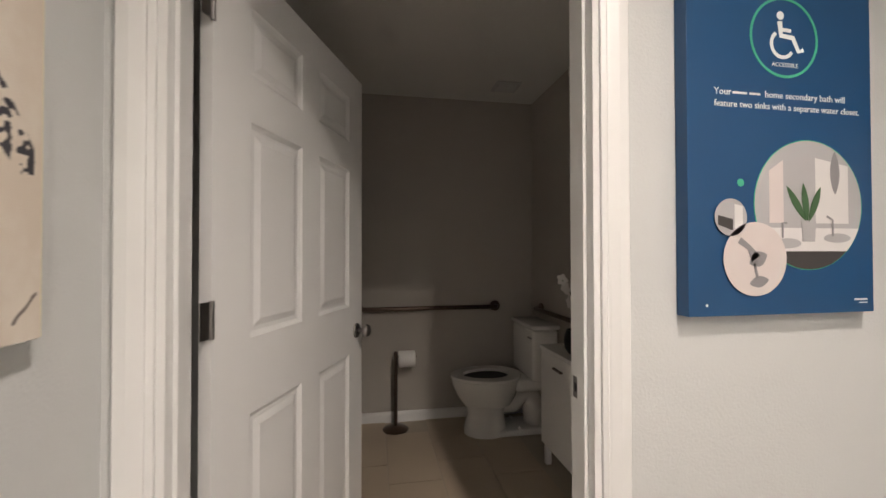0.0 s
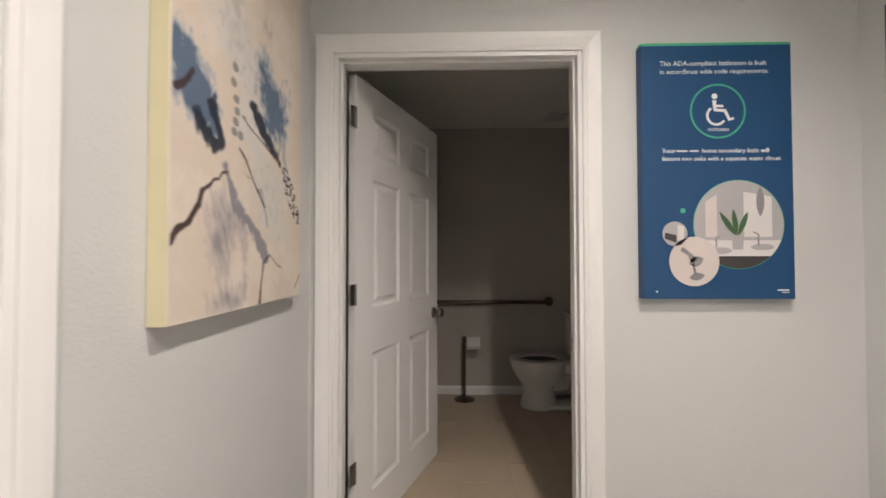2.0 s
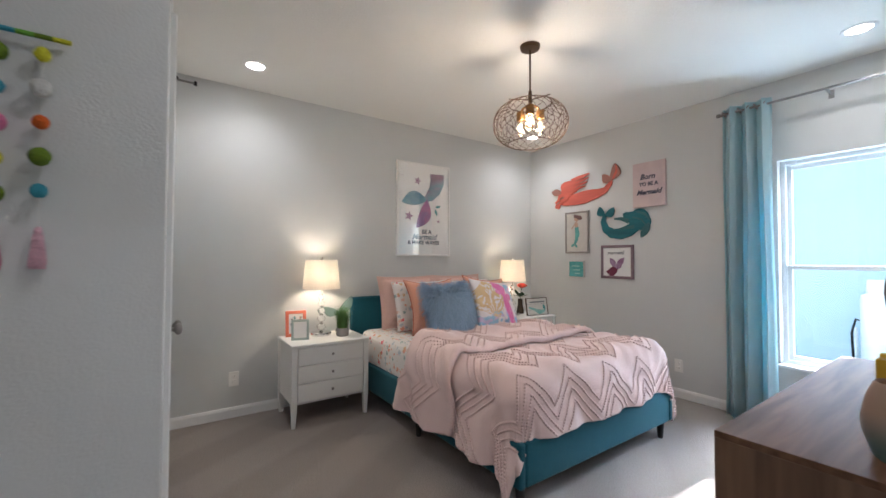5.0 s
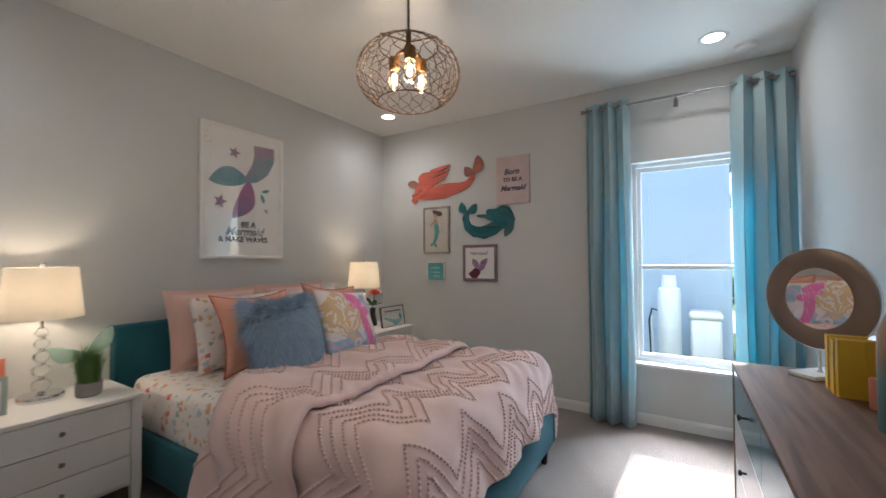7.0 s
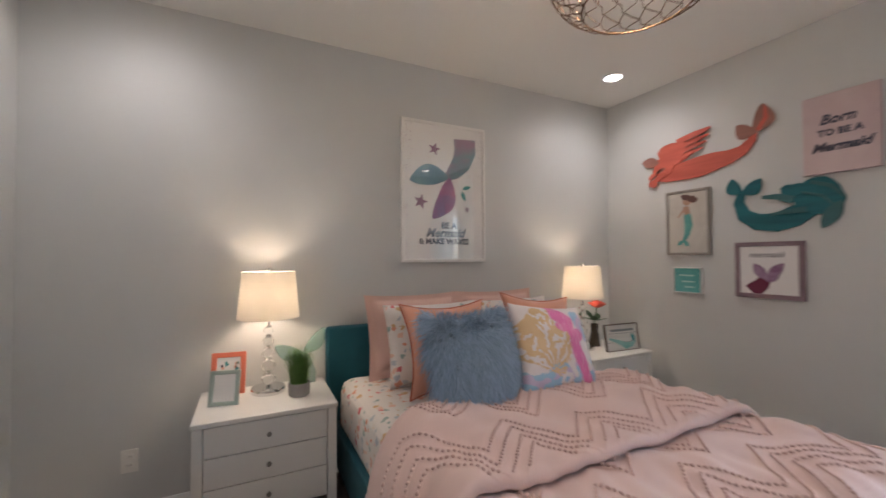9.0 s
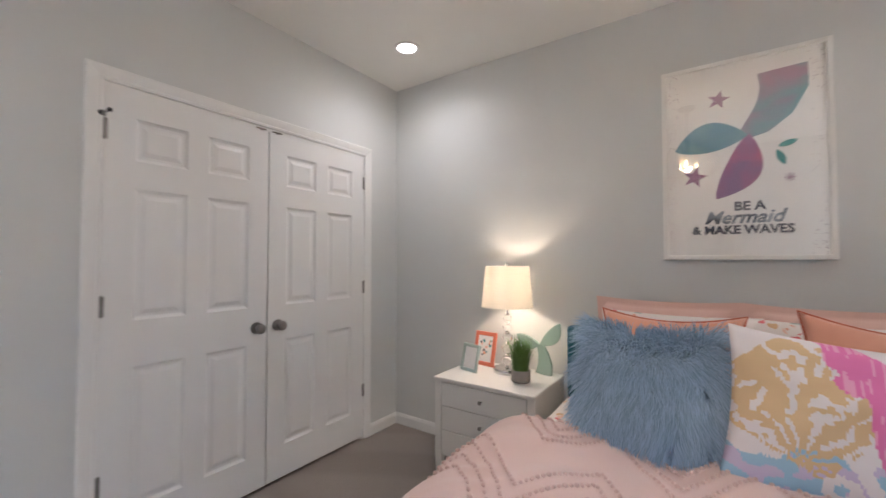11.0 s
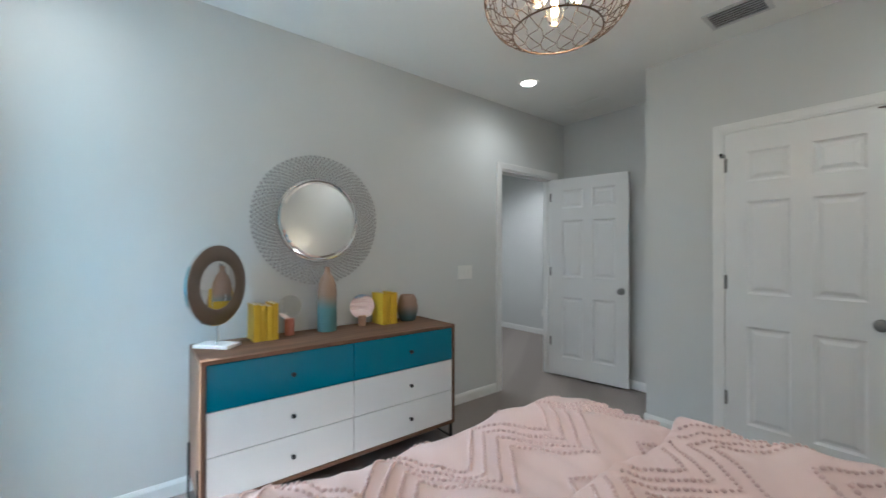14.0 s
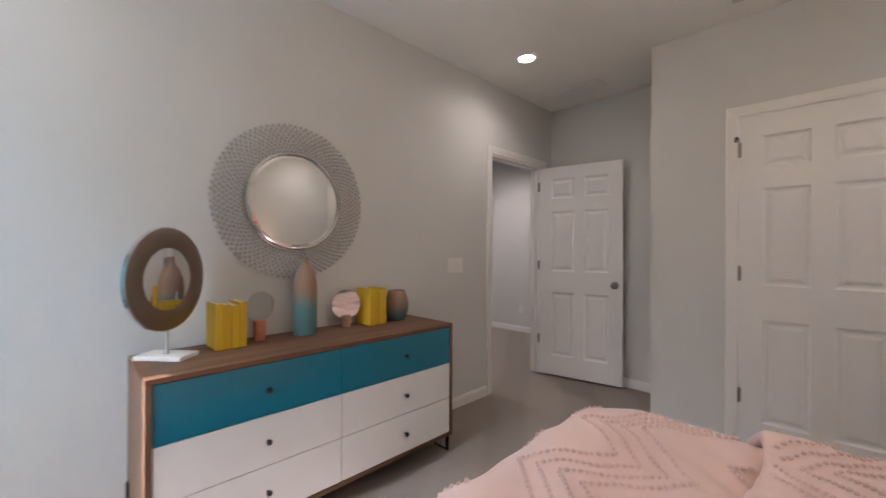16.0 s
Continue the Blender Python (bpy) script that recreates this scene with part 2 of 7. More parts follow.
# ---- building helpers ----
def quad_box(bm, x0, x1, y0, y1, z0, z1, bevel=0.0, seg=2):
    vs = [bm.verts.new((x, y, z)) for x in (x0, x1) for y in (y0, y1) for z in (z0, z1)]
    fs = [bm.faces.new([vs[i] for i in f]) for f in ((0, 1, 3, 2), (4, 6, 7, 5), (0, 4, 5, 1), (2, 3, 7, 6), (0, 2, 6, 4), (1, 5, 7, 3))]
    if bevel:
        es = list({e for f in fs for e in f.edges})
        bmesh.ops.bevel(bm, geom=es, offset=bevel, segments=seg, profile=0.5, affect="EDGES")
    return bm


def box(x0, x1, y0, y1, z0, z1, bevel=0.0, seg=2):
    return quad_box(bmesh.new(), x0, x1, y0, y1, z0, z1, bevel, seg)


def lathe(bm, prof, seg=24, cx=0.0, cy=0.0, cz=0.0, close=False):
    """Turns a profile of (radius, height) about the upright axis."""
    rings = []
    for r, z in prof:
        if r < 1e-5:
            rings.append([bm.verts.new((cx, cy, cz + z))])
        else:
            rings.append([bm.verts.new((cx + r * math.cos(2 * math.pi * i / seg), cy + r * math.sin(2 * math.pi * i / seg), cz + z)) for i in range(seg)])
    for a, b in zip(rings, rings[1:]):
        for i in range(seg):
            j = (i + 1) % seg
            if len(a) == 1 and len(b) > 1:
                bm.faces.new((a[0], b[j], b[i]))
            elif len(b) == 1 and len(a) > 1:
                bm.faces.new((a[i], a[j], b[0]))
            elif len(a) > 1:
                bm.faces.new((a[i], a[j], b[j], b[i]))
    for end, flip in ((rings[0], True), (rings[-1], False)):
        if len(end) > 1 and not close:
            bm.faces.new(end[::-1] if flip else end)
    return bm


def turned(prof, seg=24, **kw):
    return lathe(bmesh.new(), prof, seg, **kw)


def tube(bm, pts, r, seg=8, taper=None):
    """A round bar along points."""
    pts = [Vector(p) for p in pts]
    rings = []
    side = None
    for i, p in enumerate(pts):
        d = (pts[min(i + 1, len(pts) - 1)] - pts[max(i - 1, 0)]).normalized()
        if side is None or abs(side.dot(d)) > 0.95:
            side = d.orthogonal().normalized()
        side = (side - d * side.dot(d)).normalized()
        up = d.cross(side)
        rr = r if taper is None else r * taper[i]
        rings.append([bm.verts.new(p + rr * (math.cos(2 * math.pi * k / seg) * side + math.sin(2 * math.pi * k / seg) * up)) for k in range(seg)])
    for a, b in zip(rings, rings[1:]):
        for k in range(seg):
            bm.faces.new((a[k], a[(k + 1) % seg], b[(k + 1) % seg], b[k]))
    bm.faces.new(rings[0][::-1])
    bm.faces.new(rings[-1])
    return bm


def plate(outline, depth, bevel=0.0):
    """A flat cut-out: an outline of (u, v) in the x-z plane, thick along y (0 is the front, +y the back)."""
    bm = bmesh.new()
    f = bm.faces.new([bm.verts.new((u, 0, v)) for u, v in outline])
    ext = bmesh.ops.extrude_face_region(bm, geom=[f])
    bmesh.ops.translate(bm, verts=[e for e in ext["geom"] if isinstance(e, bmesh.types.BMVert)], vec=(0, depth, 0))
    bmesh.ops.recalc_face_normals(bm, faces=bm.faces)
    if bevel:
        es = [e for e in bm.edges if all(abs(v.co.y) < 1e-6 for v in e.verts)]
        bmesh.ops.bevel(bm, geom=es, offset=bevel, segments=2, profile=0.5, affect="EDGES")
    return bm


def moved(bm, m):
    bm.transform(m)
    return bm


def part(name, bm, mat, parent=None, label="", smooth=False, at=None):
    """Links a bmesh as one mesh object, under a thing or under a part."""
    me = bpy.data.meshes.new(name)
    bmesh.ops.recalc_face_normals(bm, faces=bm.faces)
    bm.to_mesh(me)
    bm.free()
    if smooth:
        for p in me.polygons:
            p.use_smooth = True
        if smooth != "all":
            me.set_sharp_from_angle(angle=radians(40))
    for m in (mat if isinstance(mat, (list, tuple)) else [mat]):
        me.materials.append(m)
    ob = new(name, me)
    ob.parent = parent
    if at is not None:
        ob.matrix_basis = at
    if label:
        ob["label"] = label
    return ob


def thing(name, m, label, category, group="", kind=""):
    ob = new(name)
    ob.matrix_basis = m
    ob.empty_display_size = 0.1
    return tagged(ob, label, category, group, kind)


def structure(name, bm, mat, label, smooth=False):
    return tagged(part(name, bm, mat, smooth=smooth), label, name.split("_")[0], kind="structure")


def lettering(body, size, mat, parent, at, depth=0.0008, name="lettering", align="CENTER", shear=0.0, label="", bold=0.0):
    """Raised letters as a mesh; they lie in the x-y plane of at and face its +z."""
    cu = bpy.data.curves.new(name, "FONT")
    cu.body, cu.size, cu.extrude, cu.align_x, cu.align_y, cu.shear = body, size, depth, align, "CENTER", shear
    cu.resolution_u, cu.offset = 2, bold
    tmp = bpy.data.objects.new(name, cu)
    scene.collection.objects.link(tmp)
    me = bpy.data.meshes.new_from_object(tmp.evaluated_get(bpy.context.evaluated_depsgraph_get()))
    bpy.data.objects.remove(tmp)
    me.materials.clear()
    me.materials.append(mat)
    ob = new(name, me)
    ob.parent, ob.matrix_basis = parent, at
    if label:
        ob["label"] = label
    return ob


# ---- structure: floors, ceilings, walls ----
structure("floor_bedroom", box(WEST - 0.1, HALL_E + 0.1, HALL_S - 0.1, NORTH + 0.1, -0.12, 0), CARPET, "greige cut-pile carpet with vacuum marks")
bm = box(HALL_W, BATH_E, HALL_N + 0.06, BATH_N, 0.0, 0.006)
floor_bath = structure("floor_bathroom", bm, material("grout", (0.42, 0.37, 0.30), 0.8), "beige tiled bathroom floor with thin grout")
structure("ceiling_main", box(WEST - 0.1, HALL_E + 0.1, HALL_S - 0.1, NORTH + 0.1, HIGH, HIGH + 0.12), CEIL, "white lightly textured flat ceiling")
structure("ceiling_bathroom", box(HALL_W, BATH_E + 0.1, HALL_N + 0.115, BATH_N + 0.1, BATH_H, BATH_H + 0.1), CEIL, "white flat bathroom ceiling")

structure("wall_headboard", box(WEST - 0.12, WEST, -0.8, NORTH + 0.16, 0, HIGH), WALL, "pale warm grey painted wall")
WX0, WX1, WZ0, WZ1 = -0.99, -0.20, 0.47, 2.05
bm = bmesh.new()
for b in ((WEST, WX0, 0, HIGH), (WX1, 0, 0, HIGH), (WX0, WX1, 0, WZ0), (WX0, WX1, WZ1, HIGH)):
    quad_box(bm, b[0], b[1], NORTH, NORTH + 0.16, b[2], b[3])
structure("wall_window", bm, WALL, "pale warm grey wall with a window opening")
DY0, DY1, DZ = -0.486, 0.330, 2.075      # bedroom door's rough opening
bm = bmesh.new()
quad_box(bm, 0, HALL_W, DY1, NORTH + 0.16, 0, HIGH)
quad_box(bm, 0, HALL_W, HALL_S - 0.1, DY0, 0, HIGH)
quad_box(bm, 0, HALL_W, DY0, DY1, DZ, HIGH)
structure("wall_dresser", bm, WALL, "pale warm grey wall with a door opening")
CX0, CX1, CZ = -3.19, -1.68, 2.07
bm = bmesh.new()
for b in ((WEST, CX0, 0, HIGH), (CX1, CLOSET_X, 0, HIGH), (CX0, CX1, CZ, HIGH)):
    quad_box(bm, b[0], b[1], -0.11, 0, b[2], b[3])
structure("wall_closet", bm, WALL, "pale grey closet wall with double door opening")
structure("wall_closet_side", box(CLOSET_X - 0.11, CLOSET_X, ALCOVE_S, -0.11, 0, HIGH), WALL, "pale grey side wall of the closet")
structure("wall_alcove", box(WEST, 0, ALCOVE_S - 0.11, ALCOVE_S, 0, HIGH), WALL, "pale grey wall behind the open door")
BX0, BX1, BZ = 0.211, 1.189, 2.067
bm = bmesh.new()
for b in ((HALL_W, BX0, 0, HIGH), (BX1, HALL_E, 0, HIGH), (BX0, BX1, BZ, HIGH)):
    quad_box(bm, b[0], b[1], HALL_N, HALL_N + 0.115, b[2], b[3])
structure("wall_hall_north", bm, WALL, "pale grey hall wall with bathroom door opening")
structure("wall_hall_east", box(HALL_E, HALL_E + 0.1, HALL_S, HALL_N + 0.115, 0, HIGH), WALL, "pale grey hall wall")
structure("wall_hall_south", box(HALL_W, HALL_E + 0.1, HALL_S - 0.1, HALL_S, 0, HIGH), WALL, "pale grey hall end wall")
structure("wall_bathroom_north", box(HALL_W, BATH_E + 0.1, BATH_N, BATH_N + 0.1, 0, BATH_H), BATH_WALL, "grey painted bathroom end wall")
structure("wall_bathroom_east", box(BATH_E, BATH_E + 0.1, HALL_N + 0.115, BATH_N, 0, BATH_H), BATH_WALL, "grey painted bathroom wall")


def baseboard(name, x0, y0, x1, y1, nx, ny):
    """A moulded board along a wall from one point to another; (nx, ny) points into the room."""
    prof = ((0, 0), (0.013, 0), (0.013, 0.062), (0.009, 0.074), (0.006, 0.083), (0, 0.083))
    bm = bmesh.new()
    ends = [[bm.verts.new((x + nx * p, y + ny * p, z)) for p, z in prof] for x, y in ((x0, y0), (x1, y1))]
    n = len(prof)
    for i in range(n):
        bm.faces.new((ends[0][i], ends[0][(i + 1) % n], ends[1][(i + 1) % n], ends[1][i]))
    bm.faces.new(ends[0])
    bm.faces.new(ends[1][::-1])
    return structure(name, bm, TRIM, "white moulded baseboard")


baseboard("baseboard_1", WEST, 0.0, WEST, NORTH, 1, 0)
baseboard("baseboard_2", WEST, NORTH, 0, NORTH, 0, -1)
baseboard("baseboard_3", 0, NORTH, 0, 0.385, -1, 0)
baseboard("baseboard_4", WEST, 0, -3.245, 0, 0, 1)
baseboard("baseboard_5", -1.628, 0, CLOSET_X + 0.013, 0, 0, 1)
baseboard("baseboard_6", CLOSET_X, 0.0, CLOSET_X, ALCOVE_S, 1, 0)
baseboard("baseboard_7", CLOSET_X, ALCOVE_S, 0, ALCOVE_S, 0, 1)
baseboard("baseboard_8", HALL_W, 0.385, HALL_W, HALL_N, 1, 0)
baseboard("baseboard_9", 1.262, HALL_N, HALL_E, HALL_N, 0, -1)
baseboard("baseboard_10", HALL_E, HALL_N, HALL_E, HALL_S, -1, 0)
baseboard("baseboard_11", HALL_W, HALL_S, HALL_E, HALL_S, 0, 1)
baseboard("baseboard_12", HALL_W, BATH_N, BATH_E, BATH_N, 0, -1)
baseboard("baseboard_13", BATH_E, BATH_N, BATH_E, 1.5, -1, 0)


def casing(name, m, width, height, label="white moulded door casing", wide=0.062, jamb=0.115, stop=None):
    """Door trim about an opening: built in x (along the wall) and z, facing -y, with the jamb lining going back along +y."""
    prof = ((0.0, 0.0), (0.0, 0.008), (0.012, 0.012), (0.016, 0.010), (0.022, 0.012), (0.044, 0.017), (wide - 0.004, 0.019), (wide, 0.015), (wide, 0.0))
    bm = bmesh.new()
    stations = []
    for sx, sz in ((0, 0), (0, 1), (1, 1), (1, 0)):
        ring = []
        for o, p in prof:
            x = -o if sx == 0 else width + o
            z = height + o if sz else 0.0
            ring.append(bm.verts.new((x, -p, z)))
        stations.append(ring)
    n = len(prof)
    for a, b in zip(stations, stations[1:]):
        for i in range(n - 1):
            bm.faces.new((a[i], a[i + 1], b[i + 1], b[i]))
    ob = structure(name, bm, TRIM, label, smooth=False)
    ob.matrix_basis = m
    if jamb:
        bm = bmesh.new()
        quad_box(bm, 0.0, 0.018, 0.0, jamb, 0, height, 0.0015)
        quad_box(bm, width - 0.018, width, 0.0, jamb, 0, height, 0.0015)
        quad_box(bm, 0.018, width - 0.018, 0.0, jamb, height - 0.018, height, 0.0015)
        if stop is not None:
            quad_box(bm, 0.018, 0.028, stop, stop + 0.035, 0, height - 0.018, 0.0015)
            quad_box(bm, width - 0.028, width - 0.018, stop, stop + 0.035, 0, height - 0.018, 0.0015)
            quad_box(bm, 0.028, width - 0.028, stop, stop + 0.035, height - 0.028, height - 0.018, 0.0015)
        j = structure(name.replace("trim", "trim_jamb"), bm, TRIM, "white painted door jamb with stop")
        j.matrix_basis = m
    return ob


# bedroom door: trim on both faces; bathroom door: on the hall face; closet: on the room face
casing("trim_1", pose(HALL_W, DY0, 0, 0, 0, 90), DY1 - DY0, DZ, stop=0.03)
casing("trim_2", pose(0, DY1, 0, 0, 0, -90), DY1 - DY0, DZ, jamb=0)
casing("trim_3", pose(BX0, HALL_N, 0), BX1 - BX0, BZ, wide=0.07, stop=0.03)
casing("trim_4", pose(CX1, 0, 0, 0, 0, 180), CX1 - CX0, CZ, jamb=0.09)


def door_leaf(w, h, t=0.035):
    """A six-panel leaf: raised fields in moulded recesses on both faces. x along the width from the hinge, z up, y through."""
    bm = bmesh.new()
    st, mu = 0.115 * w / 0.76, 0.095 * w / 0.76
    pw = (w - 2 * st - mu) / 2
    xs = [0, st, st + pw, st + pw + mu, w - st, w]
    zs = [0, 0.19, 0.81, 1.015, 1.60, 1.725, 1.915, h]
    for y, d in ((0.0, 1), (t, -1)):
        for i in range(5):
            for k in range(7):
                x0, x1, z0, z1 = xs[i], xs[i + 1], zs[k], zs[k + 1]
                if i in (1, 3) and k in (1, 3, 5):
                    loops = []
                    for inset, deep in ((0, 0), (0.004, 0.004), (0.014, 0.010), (0.026, 0.010), (0.046, 0.003)):
                        yy = y + d * deep
                        loops.append([bm.verts.new(c) for c in ((x0 + inset, yy, z0 + inset), (x1 - inset, yy, z0 + inset), (x1 - inset, yy, z1 - inset), (x0 + inset, yy, z1 - inset))])
                    for a, b in zip(loops, loops[1:]):
                        for q in range(4):
                            bm.faces.new((a[q], a[(q + 1) % 4], b[(q + 1) % 4], b[q]))
                    bm.faces.new(loops[-1])
                else:
                    bm.faces.new([bm.verts.new(c) for c in ((x0, y, z0), (x1, y, z0), (x1, y, z1), (x0, y, z1))])
    for a, b in (((0, 0), (0, h)), ((w, 0), (w, h)), ((0, 0), (w, 0)), ((0, h), (w, h))):
        bm.faces.new([bm.verts.new(c) for c in ((a[0], 0, a[1]), (b[0], 0, b[1]), (b[0], t, b[1]), (a[0], t, a[1]))])
    bmesh.ops.remove_doubles(bm, verts=bm.verts, dist=1e-5)
    return bm


KNOB = [(0.0, 0.066), (0.012, 0.066), (0.022, 0.062), (0.028, 0.054), (0.029, 0.046), (0.024, 0.037), (0.014, 0.031), (0.010, 0.026), (0.010, 0.012), (0.014, 0.010), (0.030, 0.008), (0.033, 0.004), (0.033, 0.0)]


def door(name, m, w, h, label, knob_sides=(0, 1), metal=NICKEL, hinge_y=0.0, hinge_z=(0.335, 1.085, 1.845), knob_z=0.92, t=0.035, plate_w=0.012):
    d = thing(name, m, label, "door", kind="structure")
    part("leaf", door_leaf(w, h, t), DOOR, d)
    for s in knob_sides:
        k = turned([(r, z) for r, z in KNOB[::-1]], 24)
        mm = pose(w - 0.062, 0, knob_z, 90) if s == 0 else pose(w - 0.062, t, knob_z, -90)
        part("knob", moved(k, mm), metal, d, smooth=True)
    for z in hinge_z:
        bm = bmesh.new()
        lathe(bm, [(0.006, -0.046), (0.0065, -0.044), (0.0065, 0.044), (0.006, 0.046)], 10, 0.0, hinge_y, z)
        quad_box(bm, -plate_w, 0.012, hinge_y - 0.002 if hinge_y > 0 else hinge_y, hinge_y + 0.002, z - 0.044, z + 0.044)
        part("hinge", bm, metal, d, smooth=True)
    return d


# bedroom door, opened into the alcove; hinge on its south jamb
LEAF_W = 0.762
bed_door = door("door_1", pose(-0.012, DY0 + 0.020, 0.02, 0, 0, 190.7) @ pose(0, -0.035, 0), LEAF_W, 2.032, "white six-panel door standing open in the alcove", knob_z=0.905, hinge_y=0.035)
bath_door = door("door_2", pose(BX0 + 0.055, HALL_N + 0.128, 0.012, 0, 0, 69.5), 0.905, 2.032, "white six-panel bathroom door standing ajar inwards", knob_z=0.90, metal=NICKEL, t=0.035, plate_w=0.034)
door("door_3", pose(CX0 + 0.004, 0.002, 0.02, 0, 0, 0) @ pose(0, -0.037, 0), 0.747, 2.032, "white six-panel closet door, closed", knob_sides=(1,), hinge_y=0.039, knob_z=0.90)
door("door_4", pose(CX1 - 0.004, 0.002, 0.02, 0, 0, 180), 0.747, 2.032, "white six-panel closet door, closed", knob_sides=(0,), hinge_y=-0.002, knob_z=0.90)

# closet: roller catches under the head jamb and a pin stop on the upper hinge
for cx in (-2.485, -2.385):
    rc = thing("roller_catch", pose(cx, 0.004, 2.058), "dark roller catch at the head of the closet doors", "door catch", "closet catches", kind="structure")
    part("plate", box(-0.028, 0.028, -0.006, 0.004, -0.006, 0.0, 0.001), BRONZE, rc)
    part("roller", moved(turned([(0.0, -0.008), (0.004, -0.008), (0.005, 0.0), (0.004, 0.008), (0.0, 0.008)], 10), pose(0, 0.001, -0.008, 0, 90)), NICKEL, rc, smooth=True)
ps = thing("hinge_stop", pose(CX1 + 0.002, 0.012, 1.925), "nickel hinge pin stop with a rubber pad", "door stop", kind="structure")
part("collar", turned([(0.0, -0.012), (0.010, -0.010), (0.010, 0.010), (0.0, 0.012)], 12), NICKEL, ps, smooth=True)
part("arm", tube(bmesh.new(), [(0.0, 0.0, 0.0), (-0.004, 0.034, 0.0), (-0.004, 0.060, 0.0)], 0.0042, 8), NICKEL, ps, smooth=True)
part("pad", moved(turned([(0.0, 0.0), (0.009, 0.001), (0.009, 0.010), (0.0, 0.012)], 12), pose(-0.004, 0.060, 0.0, -90)), BLACK, ps, smooth=True)
part("pad", moved(turned([(0.0, 0.0), (0.008, 0.001), (0.008, 0.008), (0.0, 0.010)], 12), pose(0.008, 0.004, 0.0, 0, 90)), BLACK, ps, smooth=True)

# ---- window, curtains ----
win = thing("window_1", pose(0, 0, 0), "white single-hung window with a clear view outside", "window", kind="structure")
VINYL = material("white_vinyl", (0.80, 0.82, 0.83), 0.35, 0, 0.01)
bm = bmesh.new()
for b in ((WX0, WX0 + 0.03, WZ0, WZ1), (WX1 - 0.03, WX1, WZ0, WZ1), (WX0 + 0.03, WX1 - 0.03, WZ0, WZ0 + 0.03), (WX0 + 0.03, WX1 - 0.03, WZ1 - 0.03, WZ1)):
    quad_box(bm, b[0], b[1], NORTH + 0.075, NORTH + 0.145, b[2], b[3], 0.003)
part("window_frame", bm, VINYL, win)
bm = bmesh.new()
for z0, z1, y in ((WZ0 + 0.03, 1.235, 0.085), (1.20, WZ1 - 0.03, 0.115)):
    for b in ((WX0 + 0.03, WX0 + 0.06, z0, z1), (WX1 - 0.06, WX1 - 0.03, z0, z1), (WX0 + 0.06, WX1 - 0.06, z0, z0 + 0.035), (WX0 + 0.06, WX1 - 0.06, z1 - 0.035, z1)):
        quad_box(bm, b[0], b[1], NORTH + y, NORTH + y + 0.026, b[2], b[3], 0.003)
part("sash", bm, VINYL, win)
for z0, z1, y in ((WZ0 + 0.065, 1.20, 0.098), (1.235, WZ1 - 0.065, 0.128)):
    g = part("pane", box(WX0 + 0.06, WX1 - 0.06, NORTH + y, NORTH + y + 0.004, z0, z1), GLASS, win)
    g.visible_shadow = False
part("window_sill", box(WX0 - 0.03, WX1 + 0.03, NORTH - 0.03, NORTH + 0.075, WZ0 - 0.022, WZ0 + 0.002, 0.005), TRIM, win, "white sill")


def cloth_mat(name, color, through_color, share=0.35):
    m = material(name, color, 0.42, 0, 0.05, 5, 0.35, 300, sheen=0.25)
    nt, p = m.node_tree, m.node_tree.nodes["Principled BSDF"]
    t, mix = nt.nodes.new("ShaderNodeBsdfTranslucent"), nt.nodes.new("ShaderNodeMixShader")
    t.inputs["Color"].default_value = (*through_color, 1)
    mix.inputs["Fac"].default_value = share
    nt.links.new(p.outputs[0], mix.inputs[1])
    nt.links.new(t.outputs[0], mix.inputs[2])
    nt.links.new(mix.outputs[0], nt.nodes["Material Output"].inputs["Surface"])
    return m


AQUA = cloth_mat("aqua_curtain_cloth", (0.50, 0.60, 0.605), (0.13, 0.62, 0.74), 0.36)


def curtain(x0, x1, folds, label, phase):
    c = thing("curtain", pose(0.5 * (x0 + x1), NORTH - 0.165, 0.02), label, "curtain", "window curtains")
    bm = bmesh.new()
    n, rows = folds * 14, 18
    half = 0.5 * (x1 - x0)
    grid = []
    for k in range(rows + 1):
        z = 2.495 * k / rows
        flare = 1.0 + 0.05 * (1 - k / rows)
        line = []
        for i in range(n + 1):
            u = i / n
            a = 2 * math.pi * folds * u + phase
            deep = 0.050 + 0.012 * math.sin(3 * u + z)
            y = deep * math.sin(a) + 0.006 * math.sin(5 * z + 9 * u) * (1 - k / rows)
            x = (2 * u - 1) * half * flare + 0.012 * math.sin(2 * a) + 0.006 * math.sin(2.3 * z + 7 * u)
            line.append(bm.verts.new((x, y, z)))
        grid.append(line)
    for a, b in zip(grid, grid[1:]):
        for i in range(n):
            bm.faces.new((a[i], a[i + 1], b[i + 1], b[i]))
    cl = part("panel", bm, AQUA, c, smooth="all")
    s = cl.modifiers.new("thick", "SOLIDIFY")
    s.thickness = 0.0025
    for f in range(2 * folds):
        u = (f + 0.5 - phase / math.pi) / (2 * folds)
        if 0.02 < u < 0.98:
            g = turned([(0.019, -0.004), (0.026, -0.004), (0.027, 0.0), (0.026, 0.004), (0.019, 0.004), (0.018, 0.0), (0.019, -0.004)], 16, close=True)
            part("grommet", moved(g, pose((2 * u - 1) * half, 0, 2.45, 0, 90 - 25 * (-1) ** f)), NICKEL, c, smooth=True)
    return c


curtain(-1.305, -0.985, 3, "pale aqua grommet curtain panel hanging to the carpet", 0.4)
curtain(-0.355, -0.02, 3, "pale aqua grommet curtain panel beside the dresser wall", 1.2)
rod = thing("curtain_rod", pose(-0.675, NORTH - 0.165, 2.47), "thin brushed nickel curtain rod with end caps", "curtain rod")
